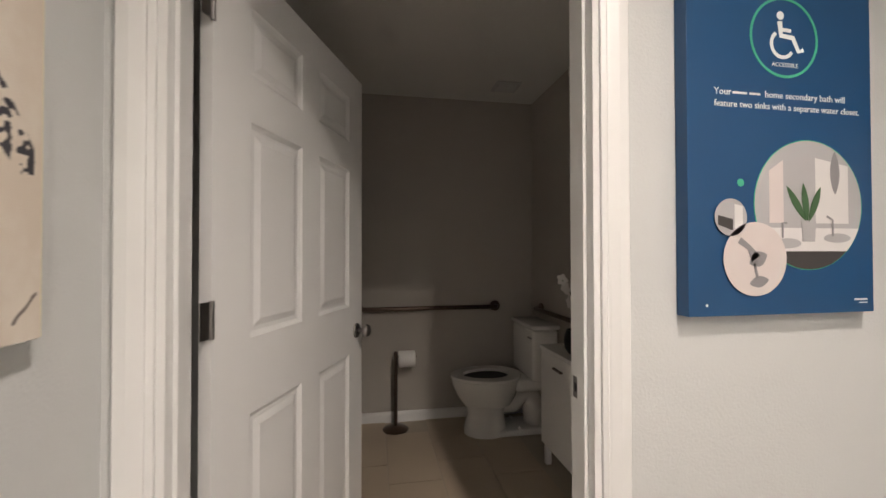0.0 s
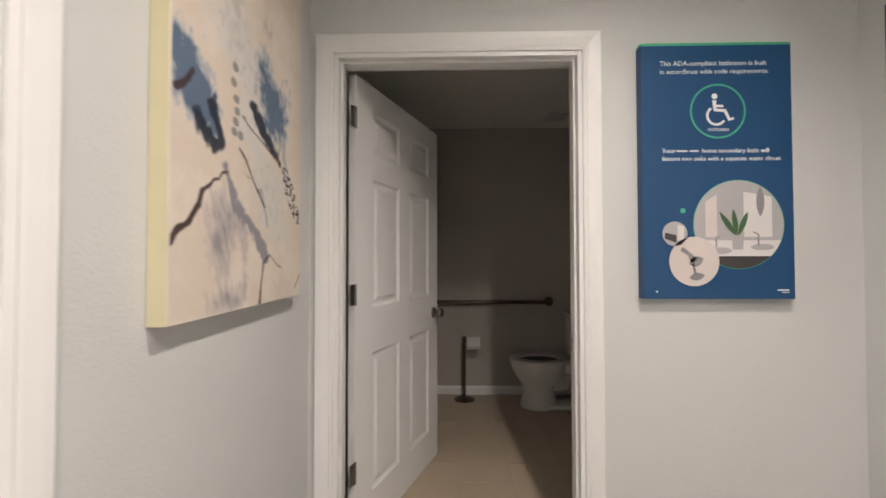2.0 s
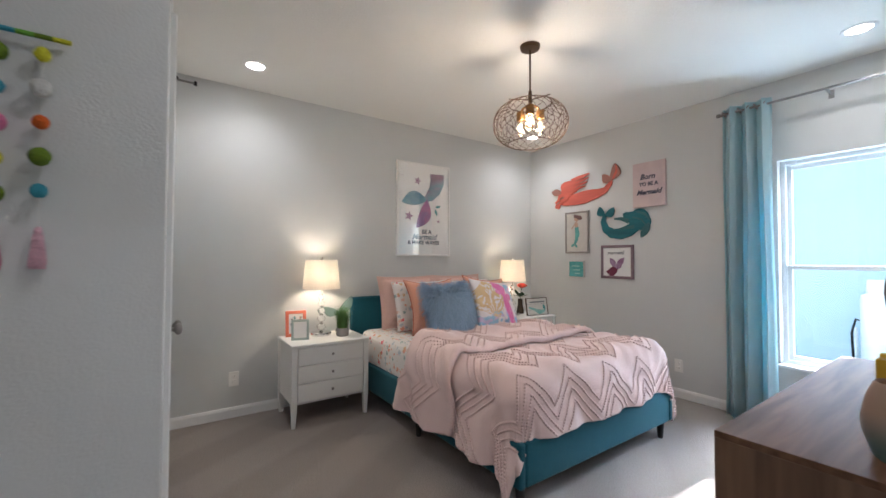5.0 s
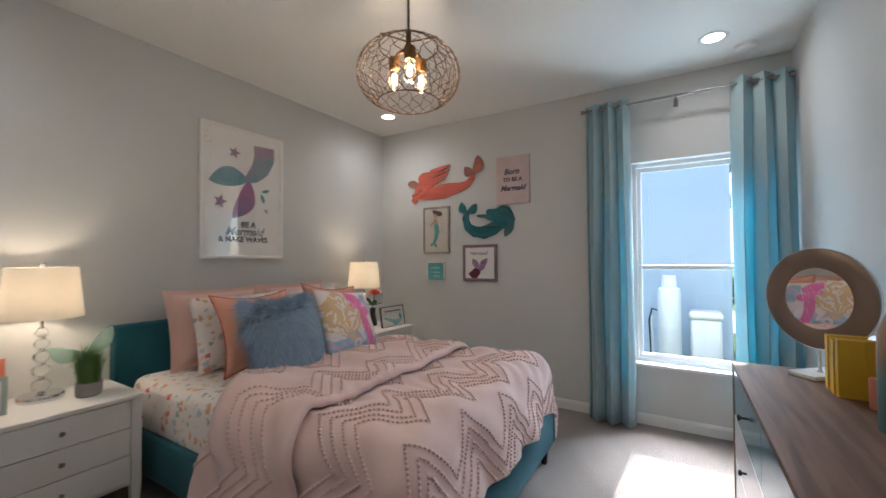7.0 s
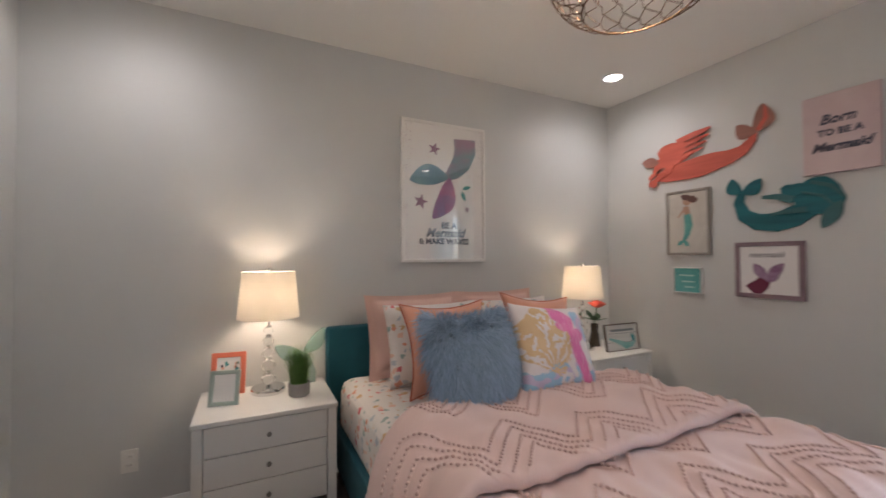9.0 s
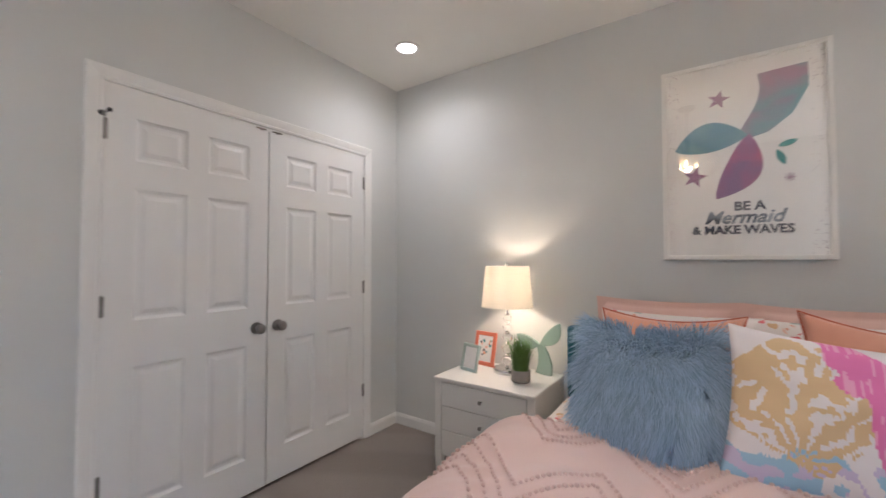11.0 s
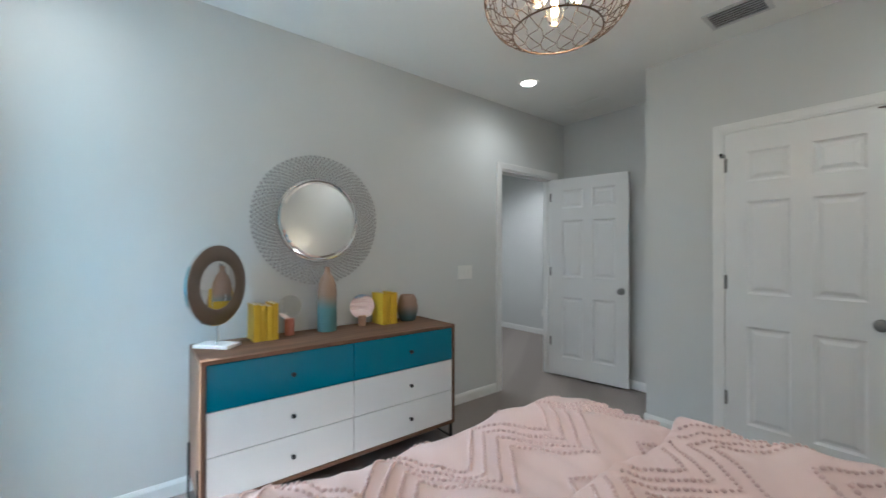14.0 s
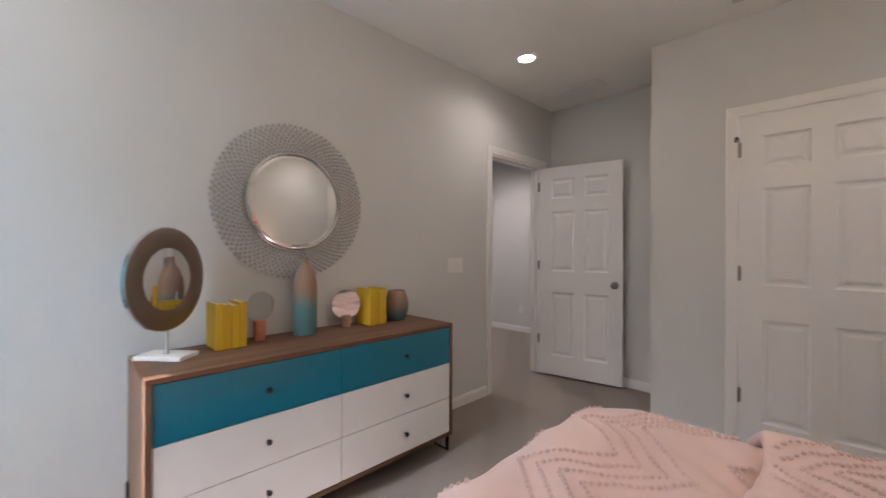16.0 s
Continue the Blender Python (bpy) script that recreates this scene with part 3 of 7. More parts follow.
part("rod", moved(turned([(0.009, -0.645), (0.009, 0.645)], 12), pose(0, 0, 0, 0, 90)), NICKEL, rod, smooth=True)
for sx in (-0.65, 0.645):
    part("finial", moved(turned([(0.0, -0.014), (0.014, -0.012), (0.016, 0), (0.014, 0.012), (0.0, 0.014)], 14), pose(sx, 0, 0, 0, 90)), NICKEL, rod, smooth=True)
for sx in (-0.63, 0.0, 0.62):
    bm = box(sx - 0.006, sx + 0.006, 0.0, 0.165, -0.006, 0.006)
    quad_box(bm, sx - 0.016, sx + 0.016, 0.159, 0.1645, -0.03, 0.03, 0.002)
    part("bracket", bm, NICKEL, rod)

# ---- bed ----
BY0, BY1, BX_F = 1.44, 2.98, -1.36
bed = thing("bed", pose(-2.45, 2.21, 0), "queen bed with dark teal upholstered frame and headboard", "bed")
def bb(x0, x1, y0, y1, z0, z1, r=0.015):
    return box(x0 + 2.45, x1 + 2.45, y0 - 2.21, y1 - 2.21, z0, z1, r, 3)
part("headboard", bb(-3.535, -3.455, 1.405, 3.01, 0.12, 0.915, 0.02), TEAL_CLOTH, bed, smooth=True)
part("side_rail", bb(-3.455, BX_F, BY0, BY0 + 0.045, 0.13, 0.36), TEAL_CLOTH, bed, smooth=True)
part("side_rail", bb(-3.455, BX_F, BY1 - 0.045, BY1, 0.13, 0.36), TEAL_CLOTH, bed, smooth=True)
part("foot_rail", bb(BX_F - 0.045, BX_F, BY0 + 0.045, BY1 - 0.045, 0.13, 0.36), TEAL_CLOTH, bed, smooth=True)
part("slat_deck", bb(-3.455, BX_F - 0.045, BY0 + 0.045, BY1 - 0.045, 0.24, 0.28, 0), material("plywood", (0.35, 0.25, 0.15), 0.7), bed)
LEGWOOD = material("black_wood", (0.02, 0.016, 0.014), 0.45)
for lx in (-3.40, -2.42, BX_F - 0.06):
    for ly in (BY0 + 0.06, BY1 - 0.06):
        bm = turned([(0.017, 0), (0.018, 0.004), (0.028, 0.13), (0.028, 0.14)], 12)
        part("leg", moved(bm, pose(lx + 2.45, ly - 2.21, 0)), LEGWOOD, bed, "black tapered leg", smooth=True)
PRINT = printed("mermaid_print_cotton", (0.76, 0.72, 0.69), [(0.70, 0.34, 0.24), (0.66, 0.16, 0.18), (0.34, 0.44, 0.42), (0.76, 0.52, 0.42), (0.48, 0.52, 0.56), (0.62, 0.42, 0.24)], 21, 0.35)
mat_ = thing("mattress", pose(-2.45, 2.21, 0.28), "mattress in a white fitted sheet printed with small motifs", "mattress")
bm = box(-1.0, 1.03, -0.735, 0.735, 0, 0.335, 0.07, 4)
bmesh.ops.subdivide_edges(bm, edges=bm.edges, cuts=3, use_grid_fill=True)
for v in bm.verts:
    v.co.z += 0.006 * noise.noise(v.co * 5)
    v.co.y += 0.006 * noise.noise(v.co * 6 + Vector((3, 0, 0)))
part("sheet", bm, PRINT, mat_, smooth="all")

PINK = material("pink_duvet_cotton", (0.71, 0.53, 0.495), 0.9, 0, 0.05, 4, 0.3, 500, sheen=0.3)
# the cover's own pink, darkened to carry the knots' self-shadow in the colour
SHADED_TUFT = material("shaded_pink_tufting", (0.67, 0.485, 0.45), 0.95, 0, 0.05, 60, sheen=0.3)
BED_U0, BED_UF, BED_U1 = -2.66, -1.385, -1.135         # head hem, foot edge, foot hem (unrolled)
BED_V0, BED_VS, BED_VN, BED_V1 = 1.03, 1.43, 2.99, 3.365   # south hem, mattress edges, north hem (unrolled)


def drape(U, V, over, tuft):
    """Lay a cloth given in unrolled bed coordinates over the mattress, 'over' metres above it, with raised tufting."""
    r = 0.155
    half = r * math.pi / 2
    du = np.maximum(0, U - (BED_UF - r))
    dv = np.where(V < BED_VS + r, V - (BED_VS + r), np.where(V > BED_VN - r, V - (BED_VN - r), 0.0))
    dist = np.hypot(du, dv) + 1e-9
    ex, ey = np.minimum(U, BED_UF - r), np.clip(V, BED_VS + r, BED_VN - r)
    on_arc = dist < half
    ang = np.minimum(dist, half) / r
    hang = np.clip((dist - half) / 0.3, 0, 1)
    along = np.where(np.abs(dv) > du, U, V)
    ripple = hang * (0.028 + 0.030 * np.sin(along * 15 + 1.1) + 0.014 * np.sin(along * 31 + 0.6))
    puff = np.zeros_like(U)
    for k, (a, b, ph) in enumerate(((2.1, 1.3, 0.3), (-1.7, 2.9, 1.9), (4.2, 3.1, 4.0), (6.5, -5.2, 2.2), (11.0, 7.0, 0.9), (-9.0, 13.0, 3.0), (19.0, 15.0, 1.0))):
        puff += (0.016, 0.013, 0.010, 0.009, 0.0065, 0.005, 0.003)[k] * np.sin(a * U * 1.6 + b * V * 1.6 + ph)
    wrinkle = 0.0035 * np.sin(61 * V + 23 * U + 2.5 * np.sin(9 * U)) * np.clip(np.sin(6.1 * U - 3 * V), 0, 1) + 0.009 * np.sin(34 * (U + 0.5 * V) + 3 * np.sin(5 * V)) * np.clip(np.sin(4.2 * V + 2 * U), 0, 1) * np.clip(np.sin(5.1 * U + 1.0), 0, 1)
    lift = over + (puff + wrinkle) * np.exp(-hang) + tuft
    nx, ny = du / dist, dv / dist
    out = r * np.sin(ang) + np.where(on_arc, 0, 0.10 * (dist - half)) + ripple + lift * np.sin(ang)
    drop = r * (1 - np.cos(ang)) + np.where(on_arc, 0, 0.985 * (dist - half))
    X, Y, Z = ex + nx * out, ey + ny * out, 0.668 - drop + lift * np.cos(ang)
    low = np.maximum(0, 0.035 - Z)
    return X + nx * low * 0.8, Y + ny * low * 0.8, np.maximum(Z, 0.035 + 0.004 * np.sin(60 * along))


def zigzag(V, period, foot):
    """How far the zigzag lies towards the foot of the bed, 0 to 0.2 m, at a place across it; foot is one of its points."""
    return np.abs(((V - foot) / period) % 1.0 - 0.5) * 0.40


PITCH, LINE_GAP, SKEW = 0.347, 0.064, 0.08


def chevrons(U, V, bands, period=PITCH, foot=2.07):
    """Four stitched lines in each zigzag band: how far each place belongs to a line, and the low ridge along it."""
    tri = zigzag(V, period, foot) + SKEW * (V - 2.1)
    tuft = np.zeros(U.shape)
    for band in bands:
        for j in range(4):
            off = np.abs(U - (band + tri + j * LINE_GAP)) * 0.66
            tuft = np.maximum(tuft, np.clip(1.4 - off / 0.0048, 0, 1))
    return tuft, 0.0045 * tuft


def knot_rows(bands, period, foot, v0, v1):
    """Places of the tufted knots, unrolled: along each of the four lines of each band."""
    V = np.arange(v0, v1, 0.0112)
    rows_u, rows_v = [], []
    for k, band in enumerate(bands):
        for j in range(4):
            W = V + 0.0028 * ((k + j) % 4)
            rows_u.append(band + j * LINE_GAP + zigzag(W, period, foot) + SKEW * (W - 2.1))
            rows_v.append(W)
    return np.concatenate(rows_u), np.concatenate(rows_v)


def knots(name, U, V, over, parent, seed):
    """Small round tufts of yarn sitting on the cloth, drawn out along their line."""
    rng_ = np.random.default_rng(seed)
    n = len(U)
    here = np.stack(drape(U, V, over, 0.0), -1)
    ahead_ = np.roll(here, -1, axis=0) - here
    ahead_ /= np.linalg.norm(ahead_, axis=1)[:, None] + 1e-9
    tmp = bmesh.new()
    bmesh.ops.create_icosphere(tmp, subdivisions=1, radius=1.0)
    tmp.verts.ensure_lookup_table()
    ball = np.array([v.co[:] for v in tmp.verts])
    tri = np.array([[v.index for v in f.verts] for f in tmp.faces])
    tmp.free()
    size = rng_.uniform(0.0060, 0.0078, (n, 1, 1))
    shape = ball[None] * size * rng_.uniform(0.82, 1.12, (n, 1, 3))
    along = (shape * ahead_[:, None, :]).sum(-1, keepdims=True)
    co = here[:, None, :] + shape + 0.22 * along * ahead_[:, None, :]
    co += np.array([2.0, -2.21, -0.30])
    faces = (tri[None] + (np.arange(n) * len(ball))[:, None, None]).reshape(-1, 3)
    me = bpy.data.meshes.new(name)
    me.from_pydata(co.reshape(-1, 3).tolist(), [], faces.tolist())
    me.materials.append(SHADED_TUFT)
    me.polygons.foreach_set("use_smooth", np.ones(len(me.polygons), dtype=bool))
    me.update()
    ob = tagged(new(name, me), "rows of small pink yarn knots", kind="stuff")
    ob.parent = parent
    return ob


def cloth_part(name, X, Y, Z, parent, thick, label=""):
    nu, nv = X.shape
    co = np.stack([X + 2.0, Y - 2.21, Z - 0.30], -1).reshape(-1, 3)
    idx = np.arange(nu * nv).reshape(nu, nv)
    faces = np.stack([idx[:-1, :-1], idx[1:, :-1], idx[1:, 1:], idx[:-1, 1:]], -1).reshape(-1, 4)
    me = bpy.data.meshes.new(name)
    me.from_pydata(co.tolist(), [], faces.tolist())
    me.materials.append(PINK)
    me.polygons.foreach_set("use_smooth", np.ones(len(me.polygons), dtype=bool))
    me.update()
    ob = tagged(new(name, me), label) if label else new(name, me)
    ob.parent = parent
    if thick:
        s = ob.modifiers.new("thick", "SOLIDIFY")
        s.thickness, s.offset = thick, -1
    return ob


def make_duvet():
    """A duvet draped over three sides, its head end turned back in a thick roll, with tufted chevron bands."""
    d = thing("duvet", pose(-2.0, 2.21, 0.30), "dusty pink duvet with tufted chevron bands, head end turned back", "duvet")
    step = 0.005
    u0 = -2.30
    U, V = np.meshgrid(np.linspace(u0, BED_U1, int((BED_U1 - u0) / step)), np.linspace(BED_V0, BED_V1, int((BED_V1 - BED_V0) / step)), indexing="ij")
    line = -1.995 + 0.10 / (1 + np.exp((V - 1.49) / 0.06)) + 0.012 * np.sin(7 * V)
    bands = (-2.275, -1.86, -1.445, -1.03)
    tuft, rise = chevrons(U, V, bands)
    under = np.exp(-((U - line) / 0.06) ** 2)
    X, Y, Z = drape(U, V, 0.010 - 0.016 * under - 0.05 / (1 + np.exp((U - line + 0.06) / 0.02)), rise)
    cloth_part("cover", X, Y, Z, d, 0.010)
    ku, kv = knot_rows(bands, PITCH, 2.07, BED_V0 + 0.012, BED_V1 - 0.012)
    edge = -1.995 + 0.10 / (1 + np.exp((kv - 1.49) / 0.06))
    keep = (ku > edge + 0.035) & (ku < BED_U1 - 0.01)
    knots("tufting", ku[keep], kv[keep], 0.0142, d, 3)
    # the turned-back end: flat cloth, then a half-round roll at the fold
    flat, round_ = 118, 16
    v = np.linspace(BED_V0 + 0.03, BED_V1 - 0.05, int((BED_V1 - BED_V0) / step))
    fold = -1.995 + 0.10 / (1 + np.exp((v - 1.49) / 0.06)) + 0.012 * np.sin(7 * v)
    s = np.linspace(0, 1, flat)[:, None]
    hem = BED_U0 + 0.25 / (1 + np.exp((v - 1.58) / 0.05)) - 0.08 / (1 + np.exp((v - 1.28) / 0.05)) + 0.012 * np.sin(5 * v)
    U1 = hem + (fold - hem) * s
    L = 0.047 - 0.018 * np.exp(-((U1 - hem) / 0.05))
    th = np.linspace(0, math.pi, round_ + 1)[1:, None]
    R = 0.0225
    U2 = fold + R * np.sin(th)
    L2 = 0.047 - R * (1 - np.cos(th)) + 0 * fold
    U, L, V = np.vstack([U1, U2]), np.vstack([L, L2]), np.vstack([v[None, :]] * (flat + round_))
    fade = np.vstack([np.ones_like(U1), np.clip(1 - th / 1.6, 0, 1) + 0 * fold])
    tuft, rise = chevrons(U, V, (-2.695, -2.28), 0.36, 2.04)
    X, Y, Z = drape(U, V, L, rise * fade)
    cloth_part("turned_back_end", X, Y, Z, d, 0.012)
    ku, kv = knot_rows((-2.695, -2.28), 0.36, 2.04, BED_V0 + 0.045, BED_V1 - 0.065)
    front, back = np.interp(kv, v, fold), np.interp(kv, v, hem)
    keep = (ku > back + 0.014) & (ku < front - 0.006)
    ku, kv, back = ku[keep], kv[keep], back[keep]
    knots("tufting", ku, kv, 0.0512 - 0.018 * np.exp(-((ku - back) / 0.05)), d, 4)
    return d


make_duvet()


def cushion_mesh(w, h, t, pinch=0.06, n=22, seed=0, flange=0.0):
    """A stuffed cover, wide along x and tall along z, bulging along y, with pulled-in sides and pointed corners."""
    bm = bmesh.new()
    for side in (1, -1):
        g = []
        for i in range(n + 1):
            row = []
            for k in range(n + 1):
                a, b = 2 * i / n - 1, 2 * k / n - 1
                x = a * w / 2 * (1 - pinch * (1 - b * b) * (0.3 + 0.7 * abs(a)))
                z = b * h / 2 * (1 - pinch * (1 - a * a) * (0.3 + 0.7 * abs(b)))
                edge = max(0.0, 1 - max(abs(a), abs(b)) ** 2.2) if flange == 0 else max(0.0, 1 - (max(abs(a), abs(b)) / (1 - flange)) ** 2.2)
                bulge = (max(0, 1 - abs(a) ** 2.4) * max(0, 1 - abs(b) ** 2.4)) ** 0.55 if flange == 0 else max(0, edge) ** 0.6
                wr = 0.010 * noise.noise(Vector((a * 3 + seed, b * 3, side))) * min(1, 4 * edge)
                row.append(bm.verts.new((x, side * (t / 2 * bulge + 0.002) + wr, z)))
            g.append(row)
        for i in range(n):
            for k in range(n):
                bm.faces.new((g[i][k], g[i + 1][k], g[i + 1][k + 1], g[i][k + 1]))
    bmesh.ops.remove_doubles(bm, verts=bm.verts, dist=0.0046)
    return bm


def pillow(name, x, y, z, w, h, t, lean, mat, label, turn=0.0, roll=0.0, seed=0, flange=0.0, piping=None, pinch=0.06):
    """Stands on its lower edge at (x, y, z), leaning back towards the headboard by lean degrees."""
    p = thing(name, pose(x, y, z, 0, 0, 90 + turn) @ pose(0, 0, 0, -lean), label, "pillow", "pillows on the bed")
    part("cover", moved(cushion_mesh(w, h, t, pinch, 22, seed, flange), pose(0, 0, h / 2, 0, roll, 0)), mat, p, smooth="all")
    if piping:
        loop = []
        for i in range(48):
            s = i / 48 * 4
            q, f = int(s), s - int(s)
            a, b = [(2 * f - 1, -1), (1, 2 * f - 1), (1 - 2 * f, 1), (-1, 1 - 2 * f)][q]
            loop.append((a * w / 2 * (1 - pinch * (1 - b * b) * (0.3 + 0.7 * abs(a))), 0, b * h / 2 * (1 - pinch * (1 - a * a) * (0.3 + 0.7 * abs(b)))))
        part("piping", moved(tube(bmesh.new(), loop + loop[:1], 0.005, 6), pose(0, 0, h / 2, 0, roll, 0)), piping, p, smooth="all")
    return p


BLUSH = material("blush_sham_cotton", (0.68, 0.45, 0.39), 0.9, 0, 0.05, 6, 0.3, 500, sheen=0.3)
CORAL = material("coral_linen", (0.74, 0.37, 0.26), 0.85, 0, 0.06, 8, 0.4, 420, sheen=0.2)
CORAL_EDGE = material("rust_piping", (0.50, 0.13, 0.07), 0.8)
TOPZ = 0.625
pillow("euro_sham", -3.24, 1.915, TOPZ, 0.63, 0.50, 0.17, 14, BLUSH, "blush pink euro sham against the headboard", seed=1, flange=0.1)
pillow("euro_sham", -3.24, 2.53, TOPZ, 0.63, 0.50, 0.17, 14, BLUSH, "blush pink euro sham against the headboard", seed=2, flange=0.1)
pillow("printed_sham", -3.06, 1.975, TOPZ, 0.62, 0.46, 0.15, 17, PRINT, "white pillow sham with small printed motifs", seed=3)
pillow("printed_sham", -3.06, 2.53, TOPZ, 0.62, 0.46, 0.15, 17, PRINT, "white pillow sham with small printed motifs", seed=4)
pillow("coral_pillow", -2.86, 1.965, TOPZ, 0.52, 0.49, 0.14, 20, CORAL, "coral linen pillow with rust piping", seed=5, piping=CORAL_EDGE, pinch=0.17)
pillow("coral_pillow", -2.86, 2.60, TOPZ, 0.52, 0.50, 0.14, 20, CORAL, "coral linen pillow with rust piping", seed=6, roll=6, piping=CORAL_EDGE, pinch=0.17)


def fur_pillow():
    p = pillow("fur_pillow", -2.55, 1.93, 0.675, 0.40, 0.42, 0.17, 26, material("blue_fur_base", (0.22, 0.29, 0.38), 0.95), "shaggy dusty blue faux fur throw pillow", seed=9, pinch=0.14)
    rng = random.Random(5)
    bm = bmesh.new()
    w, h, t = 0.40, 0.42, 0.17
    clump = [(rng.uniform(-1, 1), rng.uniform(-1, 1), rng.uniform(-0.9, 0.9)) for _ in range(150)]
    for side, count in ((-1, 13500), (1, 2600)):
        for _ in range(count):
            a, b = rng.uniform(-1.02, 1.02), rng.uniform(-1.02, 1.02)
            bulge = (max(0, 1 - min(1, abs(a)) ** 2.4) * max(0, 1 - min(1, abs(b)) ** 2.4)) ** 0.55
            c = min(clump, key=lambda q: (q[0] - a) ** 2 + (q[1] - b) ** 2)
            root = Vector((a * w / 2, side * t / 2 * bulge, b * h / 2 - 0.045 * (1 - min(1.0, a * a)) * max(0.0, b)))
            spread = Vector((a * 0.55 + 0.55 * c[2] + rng.uniform(-0.25, 0.25), side * (0.55 + 0.35 * rng.random()), b * 0.5 - 0.75 + rng.uniform(-0.2, 0.2)))
            spread.z += max(0.0, b - 0.25) * 2.3 * rng.random()
            if abs(a) > 0.8:
                spread.x += math.copysign(0.9 * rng.random(), a)
            spread.normalize()
            ln = rng.uniform(0.042, 0.074) * (1.35 if abs(a) > 0.85 or b > 0.8 else 1.0)
            mid = root + spread * ln * 0.55
            tip = root + spread * ln + Vector((0.006 * c[2], -side * 0.006, -0.018))
            s = spread.cross(Vector((0, side, 0.2))).normalized() * 0.0014
            v = [bm.verts.new(q) for q in (root - s, root + s, mid + s * 0.9, mid - s * 0.9, tip)]
            bm.faces.new((v[0], v[1], v[2], v[3]))
            bm.faces.new((v[3], v[2], v[4]))
    m = material("blue_fur", (0.26, 0.37, 0.46), 0.6, 0, 0.0, sheen=0.3)
    nt, pb = m.node_tree, m.node_tree.nodes["Principled BSDF"]
    geo, ramp = nt.nodes.new("ShaderNodeNewGeometry"), nt.nodes.new("ShaderNodeValToRGB")
    ramp.color_ramp.elements[0].color, ramp.color_ramp.elements[1].color = (0.21, 0.32, 0.46, 1), (0.48, 0.64, 0.82, 1)
    nt.links.new(geo.outputs["Random Per Island"], ramp.inputs["Fac"])
    nt.links.new(ramp.outputs["Color"], pb.inputs["Base Color"])
    f = part("fur", moved(bm, pose(0, 0, h / 2)), m, p, "long dusty blue pile")
    f["kind"] = "stuff"


fur_pillow()


def mermaid_pillow():
    p = thing("mermaid_pillow", pose(-2.50, 2.395, 0.668, 0, 0, 90 + 6) @ pose(0, 0, 0, -24), "white throw pillow printed with gold coral and a pink tail", "pillow", "pillows on the bed")
    w, h = 0.50, 0.45
    bm = cushion_mesh(w, h, 0.17, 0.08, 96, 12)
    bmesh.ops.recalc_face_normals(bm, faces=bm.faces)
    for f in bm.faces:
        c = f.calc_center_median()
        a, b = 2 * c.x / w, 2 * c.z / h      # a runs to the right as seen from the foot of the bed
        k = 0
        n1 = noise.noise(Vector((a * 3, b * 3, 0)))
        turn_, reach = math.atan2(b + 0.55, a + 0.42), math.hypot(a + 0.42, b + 0.55)
        n2 = 0.55 * math.sin(15 * turn_ + 5 * noise.noise(Vector((a * 4, b * 4, 9))) + 9 * reach * noise.noise(Vector((a * 2, b * 2, 4)))) + 0.75 * noise.noise(Vector((a * 15 + 5, b * 13, 2)))
        if ((a + 0.42) / 0.62) ** 2 + ((b - 0.12) / 0.72) ** 2 < 1 + 0.5 * n1 and n2 > -0.28:
            k = 1
        mid = 0.34 - 0.42 * (b + 0.1) + 0.10 * math.sin(3.4 * b)
        wide = 0.15 + 0.16 * max(0, 1 - abs(b - 0.62) / 0.25)
        bow = min(math.hypot((a - 0.08) / 0.19, (b - 0.40) / 0.13), math.hypot((a - 0.44) / 0.17, (b - 0.22) / 0.15))
        if (abs(a - mid) < wide and b > -0.93) or bow < 1:
            k = 2 if noise.noise(Vector((a * 24, b * 4, 7))) > -0.25 else 3
        elif k == 0 and b < -0.45 + 0.4 * n1 and abs(math.hypot(a + 0.05, b + 0.72) - 0.10) > 0.045:
            k = 4 if noise.noise(Vector((a * 5, b * 6, 3))) > -0.1 else 5
        elif k == 0 and a > 0.35 and math.hypot(a - 0.72, b - 0.45) < 0.32 + 0.2 * n1:
            k = 4 if noise.noise(Vector((a * 6, b * 6, 5))) > -0.05 else 5
        f.material_index = k
    mats = [material("white_cotton", (0.76, 0.72, 0.74), 0.9), material("gold_coral_print", (0.66, 0.48, 0.28), 0.9), material("pink_tail_print", (0.74, 0.20, 0.46), 0.9),
            material("light_pink_print", (0.80, 0.38, 0.58), 0.9), material("sky_blue_print", (0.34, 0.54, 0.70), 0.9), material("lilac_print", (0.58, 0.50, 0.68), 0.9)]
    part("cover", moved(bm, pose(0, 0, h / 2, 0, 7, 0)), mats, p, smooth="all")


mermaid_pillow()

